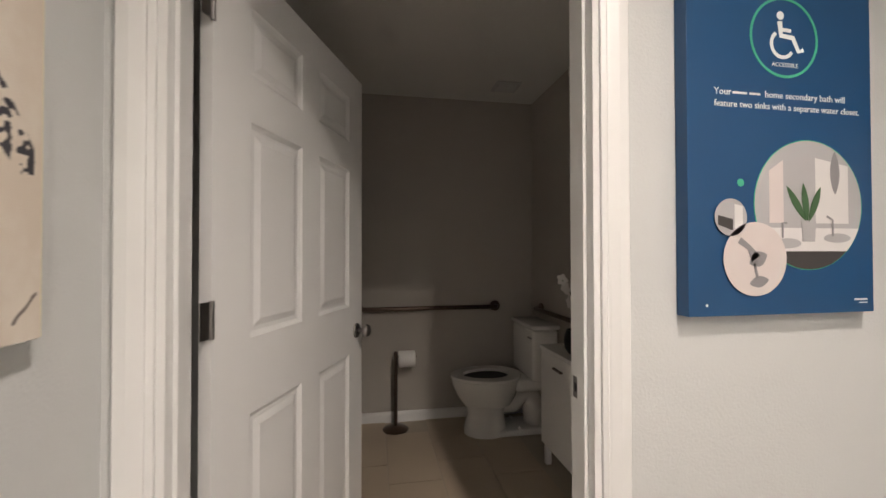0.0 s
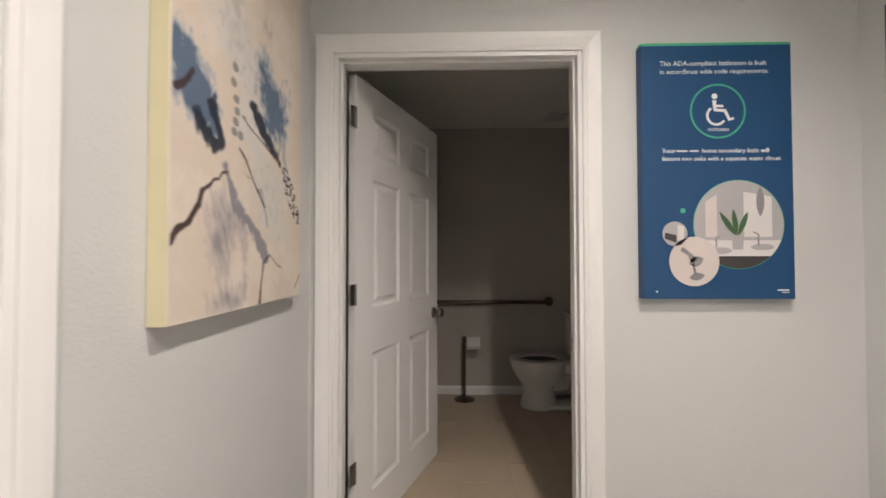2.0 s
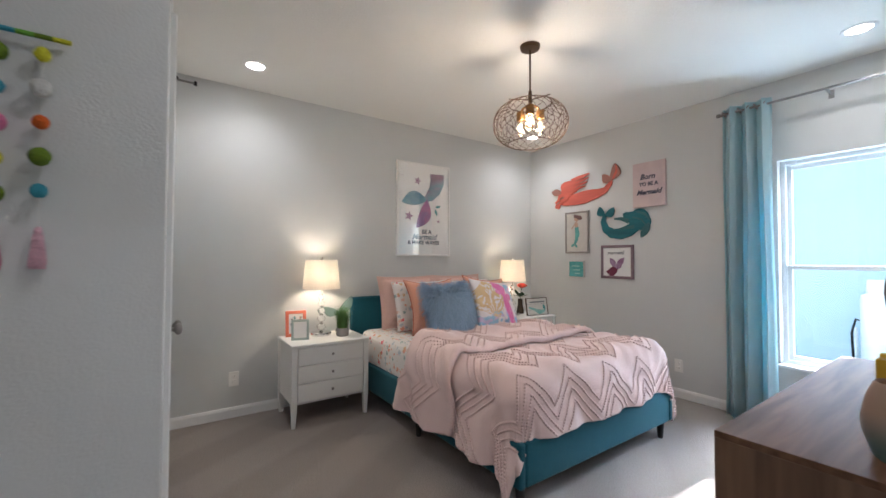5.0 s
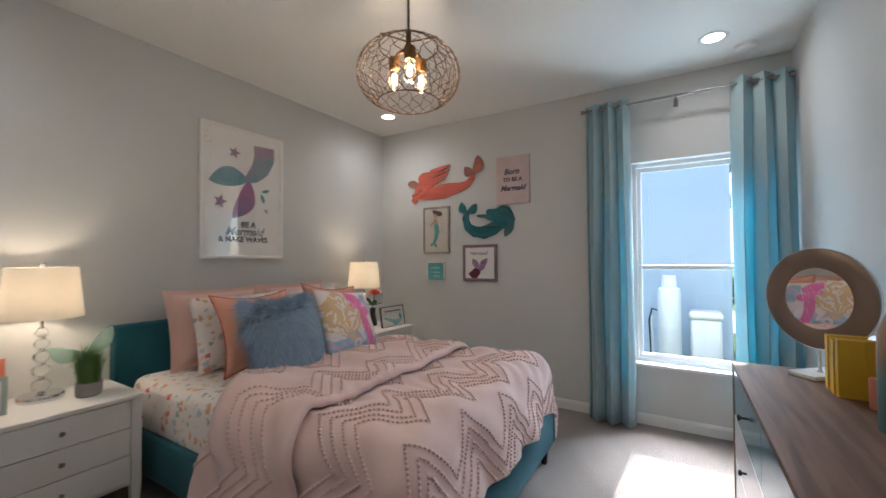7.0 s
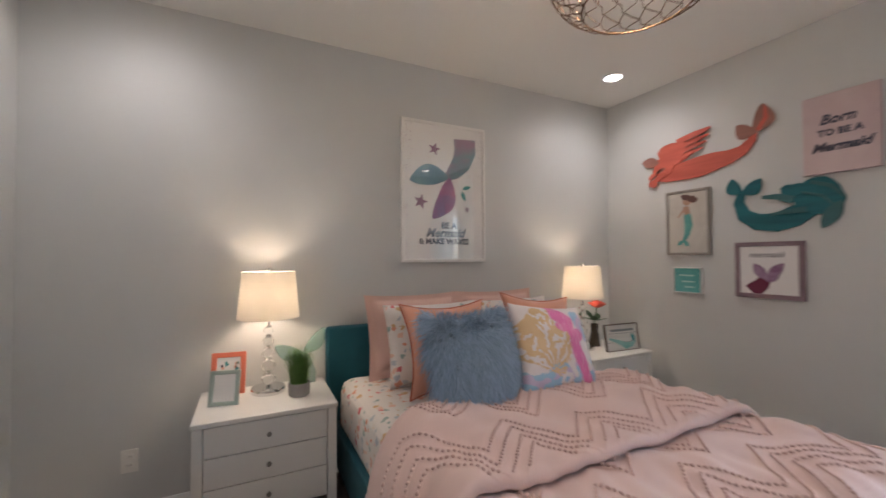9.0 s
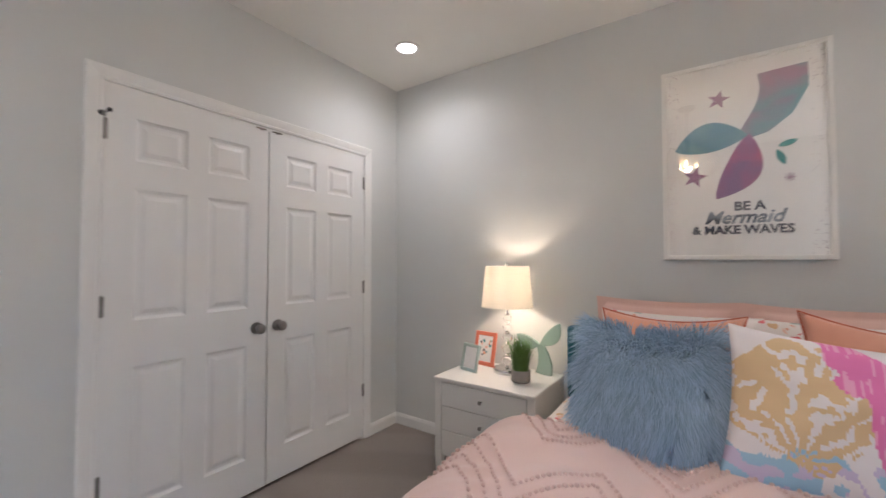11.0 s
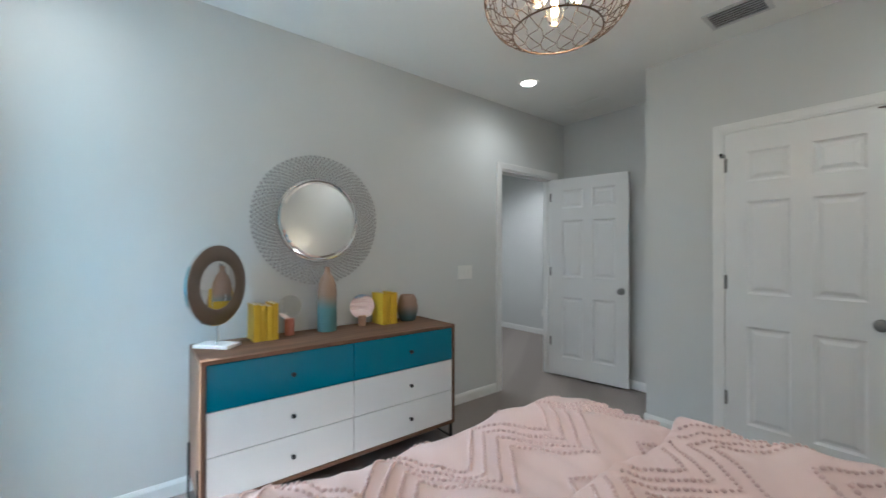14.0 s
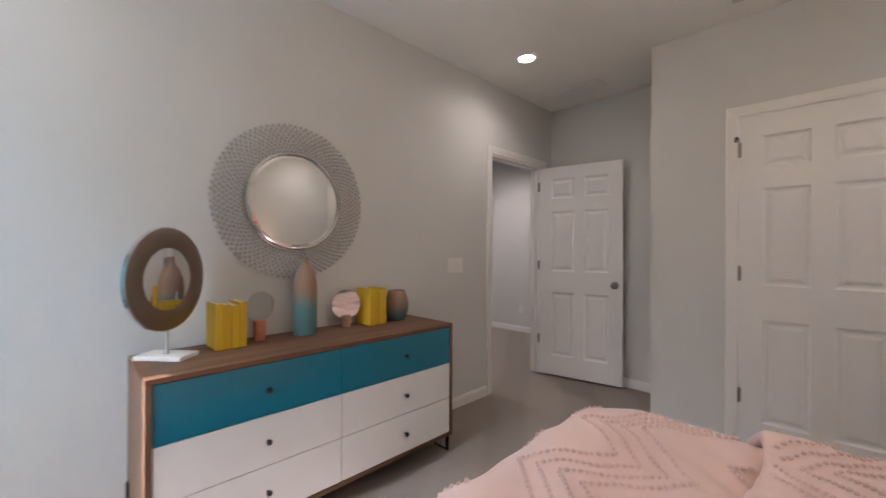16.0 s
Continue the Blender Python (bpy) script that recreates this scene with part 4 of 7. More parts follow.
# ---- nightstands ----
def nightstand():
    """Three drawers between posts; x is its depth (front at 0), y its width, base at the floor."""
    n = thing("nightstand", pose(-3.025, 1.072, 0), "white lacquered three-drawer nightstand on tapered legs", "nightstand", "bedside pair")
    D, hw = 0.46, 0.312
    part("top", box(-D, 0.006, -hw, hw, 0.598, 0.622, 0.006), WHITE_LACQUER, n)
    bm = box(-D + 0.01, -0.02, -hw + 0.012, -hw + 0.03, 0.17, 0.598)
    quad_box(bm, -D + 0.01, -0.02, hw - 0.03, hw - 0.012, 0.17, 0.598)
    quad_box(bm, -D + 0.01, -D + 0.02, -hw + 0.03, hw - 0.03, 0.17, 0.598)
    quad_box(bm, -D + 0.02, -0.02, -hw + 0.03, hw - 0.03, 0.17, 0.186)
    part("carcass", bm, WHITE_LACQUER, n)
    for lx in (-D + 0.022, -0.024):
        for ly in (-hw + 0.026, hw - 0.026):
            bm = box(lx - 0.021, lx + 0.021, ly - 0.021, ly + 0.021, 0, 0.598, 0.003)
            for v in bm.verts:
                if v.co.z < 0.1:
                    v.co.x, v.co.y = lx + (v.co.x - lx) * 0.62, ly + (v.co.y - ly) * 0.62
            bmesh.ops.bisect_plane(bm, geom=list(bm.verts) + list(bm.edges) + list(bm.faces), plane_co=(0, 0, 0.17), plane_no=(0, 0, 1))
            for v in bm.verts:
                if abs(v.co.z - 0.17) < 1e-4:
                    v.co.x, v.co.y = lx + (0.021 if v.co.x > lx else -0.021), ly + (0.021 if v.co.y > ly else -0.021)
            part("leg", bm, WHITE_LACQUER, n)
    for z0 in (0.19, 0.326, 0.462):
        dr = part("drawer", box(-0.022, -0.004, -hw + 0.051, hw - 0.051, z0, z0 + 0.132, 0.003), WHITE_LACQUER, n)
        k = turned([(0.004, 0), (0.004, 0.012), (0.009, 0.016), (0.011, 0.021), (0.009, 0.026), (0, 0.027)], 14)
        part("knob", moved(k, pose(-0.004, 0, z0 + 0.068, 0, 90)), NICKEL, dr, "small nickel knob", smooth=True)
    return n


ns = nightstand()
copy_thing(ns, pose(-3.02, 3.43, 0))

# ---- table lamps ----
def shade_mat():
    m = material("lamp_shade_linen", (0.82, 0.80, 0.76), 0.9, 0, 0.02, 30, 0.2, 500)
    nt, p = m.node_tree, m.node_tree.nodes["Principled BSDF"]
    t, mix = nt.nodes.new("ShaderNodeBsdfTranslucent"), nt.nodes.new("ShaderNodeMixShader")
    t.inputs["Color"].default_value = (0.80, 0.76, 0.68, 1)
    mix.inputs["Fac"].default_value = 0.34
    nt.links.new(p.outputs[0], mix.inputs[1])
    nt.links.new(t.outputs[0], mix.inputs[2])
    nt.links.new(mix.outputs[0], nt.nodes["Material Output"].inputs["Surface"])
    return m


SHADE = shade_mat()
BULB = material("lit_bulb", (1.0, 0.78, 0.5), 0.4, emit=6)


def table_lamp():
    l = thing("table_lamp", pose(LAMPS[0][0], LAMPS[0][1], 0.622), "crystal ball table lamp with white drum shade, lit", "lamp", "bedside pair")
    part("base", turned([(0.0, 0), (0.084, 0), (0.086, 0.004), (0.086, 0.022), (0.082, 0.027), (0.02, 0.027), (0.012, 0.035), (0.0, 0.036)], 32), CHROME, l, "polished metal disc base", smooth=True)
    z = 0.036
    for r in (0.037, 0.035, 0.032, 0.029, 0.026):
        prof = [(0.012, 0.0)] + [(max(0.012, r * math.sin(math.pi * i / 10)), r * 0.86 * (1 - math.cos(math.pi * i / 10))) for i in range(1, 10)] + [(0.012, r * 1.72)]
        part("crystal_ball", turned(prof, 16, cz=z), GLASS, l, "clear glass ball")
        z += r * 1.72
        part("collar", turned([(0.013, 0), (0.016, 0.002), (0.016, 0.007), (0.013, 0.009)], 16, cz=z), CHROME, l, smooth=True)
        z += 0.009
    part("stem", turned([(0.007, 0), (0.007, 0.42 - z), (0.016, 0.42 - z), (0.016, 0.455 - z), (0, 0.456 - z)], 12, cz=z), CHROME, l, smooth=True)
    part("shade", turned([(0.155, 0.396), (0.131, 0.642), (0.1295, 0.642), (0.1535, 0.396), (0.155, 0.396)], 48, close=True), SHADE, l, "white linen drum shade", smooth=True)
    bm = bmesh.new()
    for a in range(3):
        c, s = math.cos(a * 2.094), math.sin(a * 2.094)
        tube(bm, [(0.004 * c, 0.004 * s, 0.632), (0.130 * c, 0.130 * s, 0.638)], 0.002, 6)
    tube(bm, [(0, 0, 0.45), (0.04, 0, 0.50), (0.045, 0, 0.58), (0, 0, 0.632), (-0.045, 0, 0.58), (-0.04, 0, 0.50), (0, 0, 0.45)], 0.002, 6)
    part("harp", bm, CHROME, l)
    part("finial", turned([(0.004, 0.632), (0.012, 0.636), (0.005, 0.642), (0.012, 0.652), (0.010, 0.662), (0, 0.665)], 14), CHROME, l, smooth=True)
    return l


lamp = table_lamp()
copy_thing(lamp, pose(LAMPS[1][0], LAMPS[1][1], 0.622))

# ---- pendant light ----
def pendant():
    p = thing("pendant_light", pose(PENDANT[0], PENDANT[1], HIGH), "bronze wire-cage pendant light with three lit glass bulbs", "pendant light")
    BRASS = material("aged_brass", (0.30, 0.16, 0.06), 0.35, 0.85, 0.15, 30)
    DB = material("aged_bronze", (0.10, 0.06, 0.035), 0.4, 0.85, 0.2, 30)
    part("canopy", turned([(0.0, 0), (0.066, 0), (0.066, -0.012), (0.060, -0.024), (0.012, -0.027), (0, -0.027)], 28), DB, p, smooth=True)
    part("stem", turned([(0.0055, -0.027), (0.0055, -0.30), (0.012, -0.302), (0.012, -0.40), (0, -0.401)], 12), DB, p, smooth=True)
    zc, hh = -0.520, 0.146

    def cage(th):
        """A point's radius and height on the squashed ball, open at its foot."""
        return 0.242 * max(0.0, math.cos(th)) ** 0.62, zc + hh * math.sin(th)

    top_th, low_th = 1.15, -1.12
    n, steps = 24, 15
    for hand in (1, -1):
        for i in range(n):
            pts = []
            for k in range(steps + 1):
                th = low_th + (top_th - low_th) * k / steps
                r, z = cage(th)
                a = 2 * math.pi * i / n + hand * (k / steps) * 1.15 + 0.04 * math.sin(k * 2.1)
                pts.append((r * math.cos(a), r * math.sin(a), z))
            part("wire", tube(bmesh.new(), pts, 0.0017, 5), DB, p, smooth="all")
    for th in (low_th, top_th):
        r, z = cage(th)
        part("ring", tube(bmesh.new(), [(r * math.cos(a * math.pi / 24), r * math.sin(a * math.pi / 24), z) for a in range(49)], 0.003, 6), DB, p, smooth="all")
    for i in range(3):
        a = 2.094 * i - 0.86
        c, s = math.cos(a), math.sin(a)
        arm = part("arm", tube(bmesh.new(), [(0, 0, -0.385), (0.055 * c, 0.055 * s, -0.405), (0.074 * c, 0.074 * s, -0.43)], 0.008, 8), BRASS, p, smooth="all")
        part("socket", turned([(0.012, -0.42), (0.027, -0.425), (0.027, -0.478), (0.022, -0.484), (0, -0.484)], 16, cx=0.074 * c, cy=0.074 * s), BRASS, arm, smooth=True)
        part("bulb", turned([(0.013, -0.484), (0.018, -0.500), (0.027, -0.522), (0.031, -0.542), (0.029, -0.562), (0.019, -0.579), (0.0, -0.586)], 20, cx=0.074 * c, cy=0.074 * s), GLASS, p, "clear filament bulb", smooth=True).visible_shadow = False
        part("filament", turned([(0.0, -0.505), (0.007, -0.510), (0.008, -0.552), (0, -0.557)], 10, cx=0.074 * c, cy=0.074 * s), material("glowing_filament", (1.0, 0.66, 0.3), 0.4, emit=9), p, smooth=True)
        part("strut", tube(bmesh.new(), [(0, 0, -0.36), (0.15 * math.cos(a + 1), 0.15 * math.sin(a + 1), -0.368)], 0.004, 6), DB, p)


pendant()

# ---- dresser ----
WALNUT = wood("walnut_veneer", (0.185, 0.10, 0.058), (0.085, 0.046, 0.028), 2.2, 0.62, "Y")
WALNUT_UP = wood("walnut_veneer_upright", (0.19, 0.105, 0.06), (0.10, 0.054, 0.033), 2.2, 0.45, "Z")
WALNUT.node_tree.nodes["Principled BSDF"].inputs["Specular IOR Level"].default_value = 0.25
TEAL_GLOSS = material("teal_lacquer", (0.008, 0.155, 0.235), 0.16, 0, 0.04, 3)
WHITE_GLOSS = material("white_gloss_front", (0.72, 0.72, 0.73), 0.16, 0, 0.015, 3)
dr = thing("dresser", pose(0, 0, 0), "walnut dresser with teal and white gloss drawers on black legs", "dresser")
DX0, DX1, DYA, DYB, DZ0, DZ1 = -0.46, -0.02, 1.285, 2.795, 0.118, 0.797
part("top", box(DX0, DX1, DYA, DYB, DZ1 - 0.02, DZ1, 0.0015), WALNUT, dr)
part("side", box(DX0, DX1, DYA, DYA + 0.02, DZ0, DZ1 - 0.02, 0.0015), WALNUT_UP, dr)
part("side", box(DX0, DX1, DYB - 0.02, DYB, DZ0, DZ1 - 0.02, 0.0015), WALNUT_UP, dr)
part("bottom", box(DX0, DX1, DYA + 0.02, DYB - 0.02, DZ0, DZ0 + 0.02, 0.0015), WALNUT, dr)
part("back", box(DX1 - 0.008, DX1, DYA + 0.02, DYB - 0.02, DZ0 + 0.02, DZ1 - 0.02), WALNUT, dr)
for za, zb, m in ((0.141, 0.346, WHITE_GLOSS), (0.350, 0.555, WHITE_GLOSS), (0.559, 0.774, TEAL_GLOSS)):
    for ya, yb, yk in ((DYA + 0.023, 2.038, 1.655), (2.042, DYB - 0.023, 2.385)):
        d = part("drawer", box(DX0 + 0.004, DX0 + 0.022, ya, yb, za, zb, 0.001), m, dr, "teal drawer" if m is TEAL_GLOSS else "white gloss drawer")
        k = turned([(0.005, 0), (0.005, 0.014), (0.011, 0.016), (0.012, 0.024), (0.011, 0.027), (0, 0.028)], 14)
        part("knob", moved(k, pose(DX0 + 0.004, yk, 0.5 * (za + zb), 0, -90)), BLACK, d, "black knob", smooth=True)
for lx in (DX0 + 0.05, DX1 - 0.045):      # flat bars screwed to the ends
    for y0, y1 in ((DYA - 0.010, DYA - 0.0005), (DYB + 0.0005, DYB + 0.010)):
        part("leg", box(lx - 0.013, lx + 0.013, y0, y1, 0, 0.285, 0.002), BLACK, dr, "flat black metal leg")
for y0, y1 in ((DYA - 0.010, DYA - 0.0005), (DYB + 0.0005, DYB + 0.010)):
    part("leg_bar", box(DX0 + 0.063, DX1 - 0.058, y0, y1, 0.0, 0.010, 0.001), BLACK, dr)

ACRYLIC = material("clear_acrylic", (0.93, 0.935, 0.94), 0.04, 0, 0.02)
ACRYLIC.node_tree.nodes["Principled BSDF"].inputs["Transmission Weight"].default_value = 0.85

# ---- wall mirror with a beaded glass rim ----
MIRROR = material("mirror_silver", (0.86, 0.85, 0.83), 0.012, 1.0, 0.0)
wm = thing("wall_mirror", pose(-0.0, 2.075, 1.505), "round wall mirror with a wide clear beaded rim", "mirror")
part("glass", moved(turned([(0.0, 0.030), (0.235, 0.030), (0.252, 0.026), (0.252, 0.012), (0, 0.012)], 64), pose(0, 0, 0, 0, -90)), MIRROR, wm, "silvered round glass")
part("inner_ring", moved(turned([(0.252, 0.012), (0.252, 0.033), (0.258, 0.037), (0.264, 0.033), (0.264, 0.012), (0.252, 0.012)], 64, close=True), pose(0, 0, 0, 0, -90)), CHROME, wm, smooth=True)
part("back_ring", moved(turned([(0.262, 0.002), (0.272, 0.002), (0.272, 0.008), (0.262, 0.008), (0.262, 0.002)], 64, close=True), pose(0, 0, 0, 0, -90)), CHROME, wm)
bm = bmesh.new()
rng = random.Random(8)
for k in range(9):
    rr = 0.276 + 0.0172 * k
    cnt = 84
    for i in range(cnt):
        a = 2 * math.pi * (i + 0.5 * (k % 2)) / cnt + rng.uniform(-0.004, 0.004)
        bmesh.ops.create_icosphere(bm, subdivisions=1, radius=rng.uniform(0.0078, 0.0090) + 0.0002 * k, matrix=Matrix.Translation((-0.016 - 0.004 * math.sin(k * 0.5), rr * math.cos(a), rr * math.sin(a))))
beads = part("bead_rim", bm, ACRYLIC, wm, "clear glass beads", smooth="all")
beads["kind"] = "stuff"

# ---- things on the dresser ----
TOPD = DZ1
mk = thing("vanity_mirror", pose(-0.17, 2.685, TOPD, 0, 0, 0), "round vanity mirror in a taupe rim on a marble base", "mirror")
part("base", moved(box(-0.10, 0.10, -0.055, 0.055, 0, 0.018, 0.003), pose(0, 0, 0, 0, 0, 42)), material("white_marble", (0.76, 0.75, 0.73), 0.25, 0, 0.08, 14), mk, "white marble slab")
part("stem", turned([(0.012, 0.018), (0.006, 0.026), (0.006, 0.12), (0.0, 0.121)], 14), CHROME, mk, smooth=True)
TAUPE = material("taupe_metal", (0.235, 0.18, 0.14), 0.38, 0.6, 0.06, 10)
tilt = pose(0, 0, 0.325, 0, 0, -138 + 90) @ pose(0, 0, 0, 90, 0, 0)
part("rim", moved(turned([(0.128, -0.008), (0.205, -0.008), (0.21, -0.004), (0.21, 0.008), (0.204, 0.012), (0.134, 0.012), (0.128, 0.008), (0.128, -0.008)], 64, close=True), tilt), TAUPE, mk, "wide taupe rim", smooth=True)
part("edge_band", moved(turned([(0.2095, -0.005), (0.213, -0.005), (0.213, 0.009), (0.2095, 0.009), (0.2095, -0.005)], 64, close=True), tilt), CHROME, mk, "polished edge", smooth=True)
part("glass", moved(turned([(0, 0.007), (0.127, 0.007), (0.127, -0.006), (0, -0.006)], 48), tilt), MIRROR, mk, smooth=True)


def book(x, y, w, h, d, turn, tone, label):
    b = thing("book", pose(x, y, TOPD, 0, 0, turn), label, "book", "yellow books on the dresser")
    cover = material("yellow_cloth", tone, 0.55, 0, 0.05, 20, 0.2, 300)
    bm = box(-d / 2, d / 2, -w / 2, -w / 2 + 0.0022, 0, h, 0.0006)
    quad_box(bm, -d / 2, d / 2, w / 2 - 0.0022, w / 2, 0, h, 0.0006)
    quad_box(bm, -d / 2 - 0.002, -d / 2, -w / 2, w / 2, 0, h, 0.0006)
    part("cover", bm, cover, b)
    part("pages", box(-d / 2, d / 2 - 0.004, -w / 2 + 0.0022, w / 2 - 0.0022, 0.003, h - 0.003), material("paper", (0.70, 0.64, 0.50), 0.9), b)


for y0, n, hh, sx, gap in ((2.495, 4, 0.205, -0.115, 0.033), (1.685, 4, 0.215, -0.11, 0.030)):
    for i in range(n):
        book(sx + 0.004 * (i % 2), y0 - gap * i, gap - 0.003, hh - 0.006 * ((i * 7) % 3), 0.155, 0, (0.66 - 0.03 * (i % 2), 0.42 - 0.03 * (i % 2), 0.02), "upright book in a yellow cloth cover")


def disc_mirror(x, y, turn, tone, dz, r, label, cyl):
    v = thing("disc_mirror", pose(x, y, TOPD, 0, 0, turn), label, "mirror", "small mirrors on the dresser")
    part("foot", turned([(0.0, 0), (0.026, 0), (0.028, 0.004), (0.028, cyl - 0.004), (0.026, cyl), (0.0, cyl)], 24), tone, v, smooth=True)
    part("glass", moved(turned([(0, -0.003), (r, -0.003), (r, 0.003), (0, 0.003)], 40), pose(-0.006, 0, dz, 0, 90)), MIRROR, v, "round mirror disc", smooth=True)


disc_mirror(-0.11, 2.295, 6, material("salmon_ceramic", (0.56, 0.21, 0.15), 0.5), 0.168, 0.072, "small round mirror on a salmon ceramic foot", 0.10)
disc_mirror(-0.105, 1.812, -14, material("sand_ceramic", (0.46, 0.28, 0.19), 0.55), 0.130, 0.083, "small round mirror on a sand ceramic foot", 0.07)
tv = thing("bottle_vase", pose(-0.125, 2.067, TOPD), "tall ceramic bottle vase, teal below and tan above", "vase")
part("body", turned([(0.0, 0), (0.056, 0), (0.060, 0.006), (0.060, 0.24), (0.056, 0.29), (0.040, 0.335), (0.021, 0.365), (0.017, 0.39), (0.018, 0.405), (0.012, 0.403), (0.012, 0.36), (0, 0.30)], 32),
     two_tone("teal_tan_glaze", (0.11, 0.245, 0.255), (0.33, 0.21, 0.145), 0.14, 0.23), tv, smooth=True)
pv = thing("round_vase", pose(-0.12, 1.452, TOPD), "squat ceramic vase fading from teal to tan", "vase")
part("body", turned([(0.0, 0), (0.050, 0), (0.058, 0.008), (0.074, 0.06), (0.077, 0.095), (0.068, 0.145), (0.055, 0.18), (0.050, 0.186), (0.046, 0.18), (0.058, 0.14), (0.06, 0.06), (0, 0.03)], 32),
     two_tone("tan_teal_glaze", (0.07, 0.14, 0.15), (0.31, 0.20, 0.14), 0.03, 0.12), pv, smooth=True)


# ---- wall art ----
def framed(name, m, w, h, border, deep, frame_mat, ground, label, category="picture", group="", glazed=False, recess=0.006):
    """A mitred frame with its print, in x and z about the centre, facing -y; the back is at y = deep."""
    t = thing(name, m, label, category, group)
    bm = bmesh.new()
    prof = ((0.0, 0.002), (0.002, 0.0), (border - 0.003, 0.0), (border, 0.003), (border, deep), (0.0, deep))
    rings = []
    for sx, sz in ((-1, -1), (1, -1), (1, 1), (-1, 1)):
        rings.append([bm.verts.new((sx * (w / 2 - o), y, sz * (h / 2 - o))) for o, y in prof])
    for i in range(4):
        a, b = rings[i], rings[(i + 1) % 4]
        for k in range(len(prof)):
            j = (k + 1) % len(prof)
            bm.faces.new((a[k], a[j], b[j], b[k]))
    part("frame", bm, frame_mat, t)
    part("print", box(-w / 2 + border, w / 2 - border, recess, deep - 0.001, -h / 2 + border, h / 2 - border), ground, t)
    if glazed:
        g = part("glazing", box(-w / 2 + border, w / 2 - border, recess - 0.0045, recess - 0.003, -h / 2 + border, h / 2 - border), GLAZING, t)
        g.visible_shadow = False
    return t


def ink(parent, outline, mat, y, name="motif", depth=0.0007):
    return part(name, plate(outline, depth), mat, parent, at=pose(0, y - depth, 0))


def blob(cx, cz, rx, rz, turn=0.0, seed=0, rough=0.25, n=30):
    out, c, s = [], math.cos(radians(turn)), math.sin(radians(turn))
    for i in range(n):
        a = 2 * math.pi * i / n
        k = 1 + rough * noise.noise(Vector((1.6 * math.cos(a), 1.6 * math.sin(a), seed * 3.7))) * 2
        x, z = rx * k * math.cos(a), rz * k * math.sin(a)
        out.append((cx + c * x - s * z, cz + s * x + c * z))
    return out


def leaf(x0, z0, x1, z1, wide, bend=0.0, n=12):
    """A pointed oval from one end to the other."""
    d = Vector((x1 - x0, z1 - z0))
    q = Vector((-d.y, d.x)).normalized()
    side = [[], []]
    for i in range(n + 1):
        f = i / n
        mid = Vector((x0, z0)) + d * f + q * bend * math.sin(math.pi * f)
        for k, sg in enumerate((1, -1)):
            side[k].append(tuple(mid + q * sg * wide / 2 * math.sin(math.pi * f) ** 0.8))
    return side[0] + side[1][-2:0:-1]


def ribbon(pts, widths):
    """A band along points with a width at each."""
    pts = [Vector(p) for p in pts]
    l, r = [], []
    for i, p in enumerate(pts):
        d = (pts[min(i + 1, len(pts) - 1)] - pts[max(i - 1, 0)]).normalized()
        q = Vector((-d.y, d.x)) * widths[i] / 2
        l.append(tuple(p + q))
        r.append(tuple(p - q))
    return l + r[::-1]


def star(cx, cz, r, turn=0.0, inner=0.42):
    return [(cx + (r if i % 2 == 0 else r * inner) * math.sin(math.pi * i / 5 + turn), cz + (r if i % 2 == 0 else r * inner) * math.cos(math.pi * i / 5 + turn)) for i in range(10)]


def circle(cx, cz, r, n=40):
    return [(cx + r * math.cos(2 * math.pi * i / n), cz + r * math.sin(2 * math.pi * i / n)) for i in range(n)]


def wash(name, a, b, scale=9.0, rough=0.85):
    """Watercolour: two tones running into each other."""
    m = material(name, a, rough, 0, 0.0)
    nt, p = m.node_tree, m.node_tree.nodes["Principled BSDF"]
    tc, n, r = nt.nodes.new("ShaderNodeTexCoord"), nt.nodes.new("ShaderNodeTexNoise"), nt.nodes.new("ShaderNodeValToRGB")
    n.inputs["Scale"].default_value, n.inputs["Detail"].default_value, n.inputs["Distortion"].default_value = scale, 6, 0.8
    nt.links.new(tc.outputs["Object"], n.inputs["Vector"])
    nt.links.new(n.outputs["Fac"], r.inputs["Fac"])
    r.color_ramp.elements[0].position, r.color_ramp.elements[1].position = 0.36, 0.62
    r.color_ramp.elements[0].color, r.color_ramp.elements[1].color = (*a, 1), (*b, 1)
    nt.links.new(r.outputs["Color"], p.inputs["Base Color"])
    return m


PAPER = material("print_paper", (0.78, 0.77, 0.76), 0.8, 0, 0.01)
WHITE_FRAME = material("white_frame", (0.78, 0.77, 0.75), 0.4)
INK = material("dark_ink", (0.07, 0.07, 0.10), 0.8)
MAUVE, TEAL_INK = material("mauve_ink", (0.30, 0.16, 0.26), 0.8), material("teal_ink", (0.05, 0.28, 0.28), 0.8)

poster = framed("poster", pose(WEST + 0.024, 2.238, 1.80, 0, 0, 90), 0.667, 0.993, 0.022, 0.022, WHITE_FRAME, PAPER, "white framed poster of a watercolour tail with lettering", glazed=True, recess=0.009)
TAIL_A, TAIL_B, TAIL_C = wash("tail_teal_mauve", (0.14, 0.33, 0.38), (0.38, 0.24, 0.33), 7), wash("tail_blue", (0.13, 0.27, 0.38), (0.22, 0.38, 0.42), 5), wash("tail_pink_purple", (0.48, 0.14, 0.26), (0.24, 0.14, 0.30), 6)
PF = 0.0085
ink(poster, ribbon([(0.16, 0.40), (0.165, 0.31), (0.13, 0.22), (0.07, 0.15), (0.02, 0.115)], [0.18, 0.175, 0.15, 0.11, 0.06]), TAIL_A, PF)
ink(poster, leaf(0.03, 0.11, -0.275, 0.07, 0.15, -0.03), TAIL_B, PF - 0.0008)
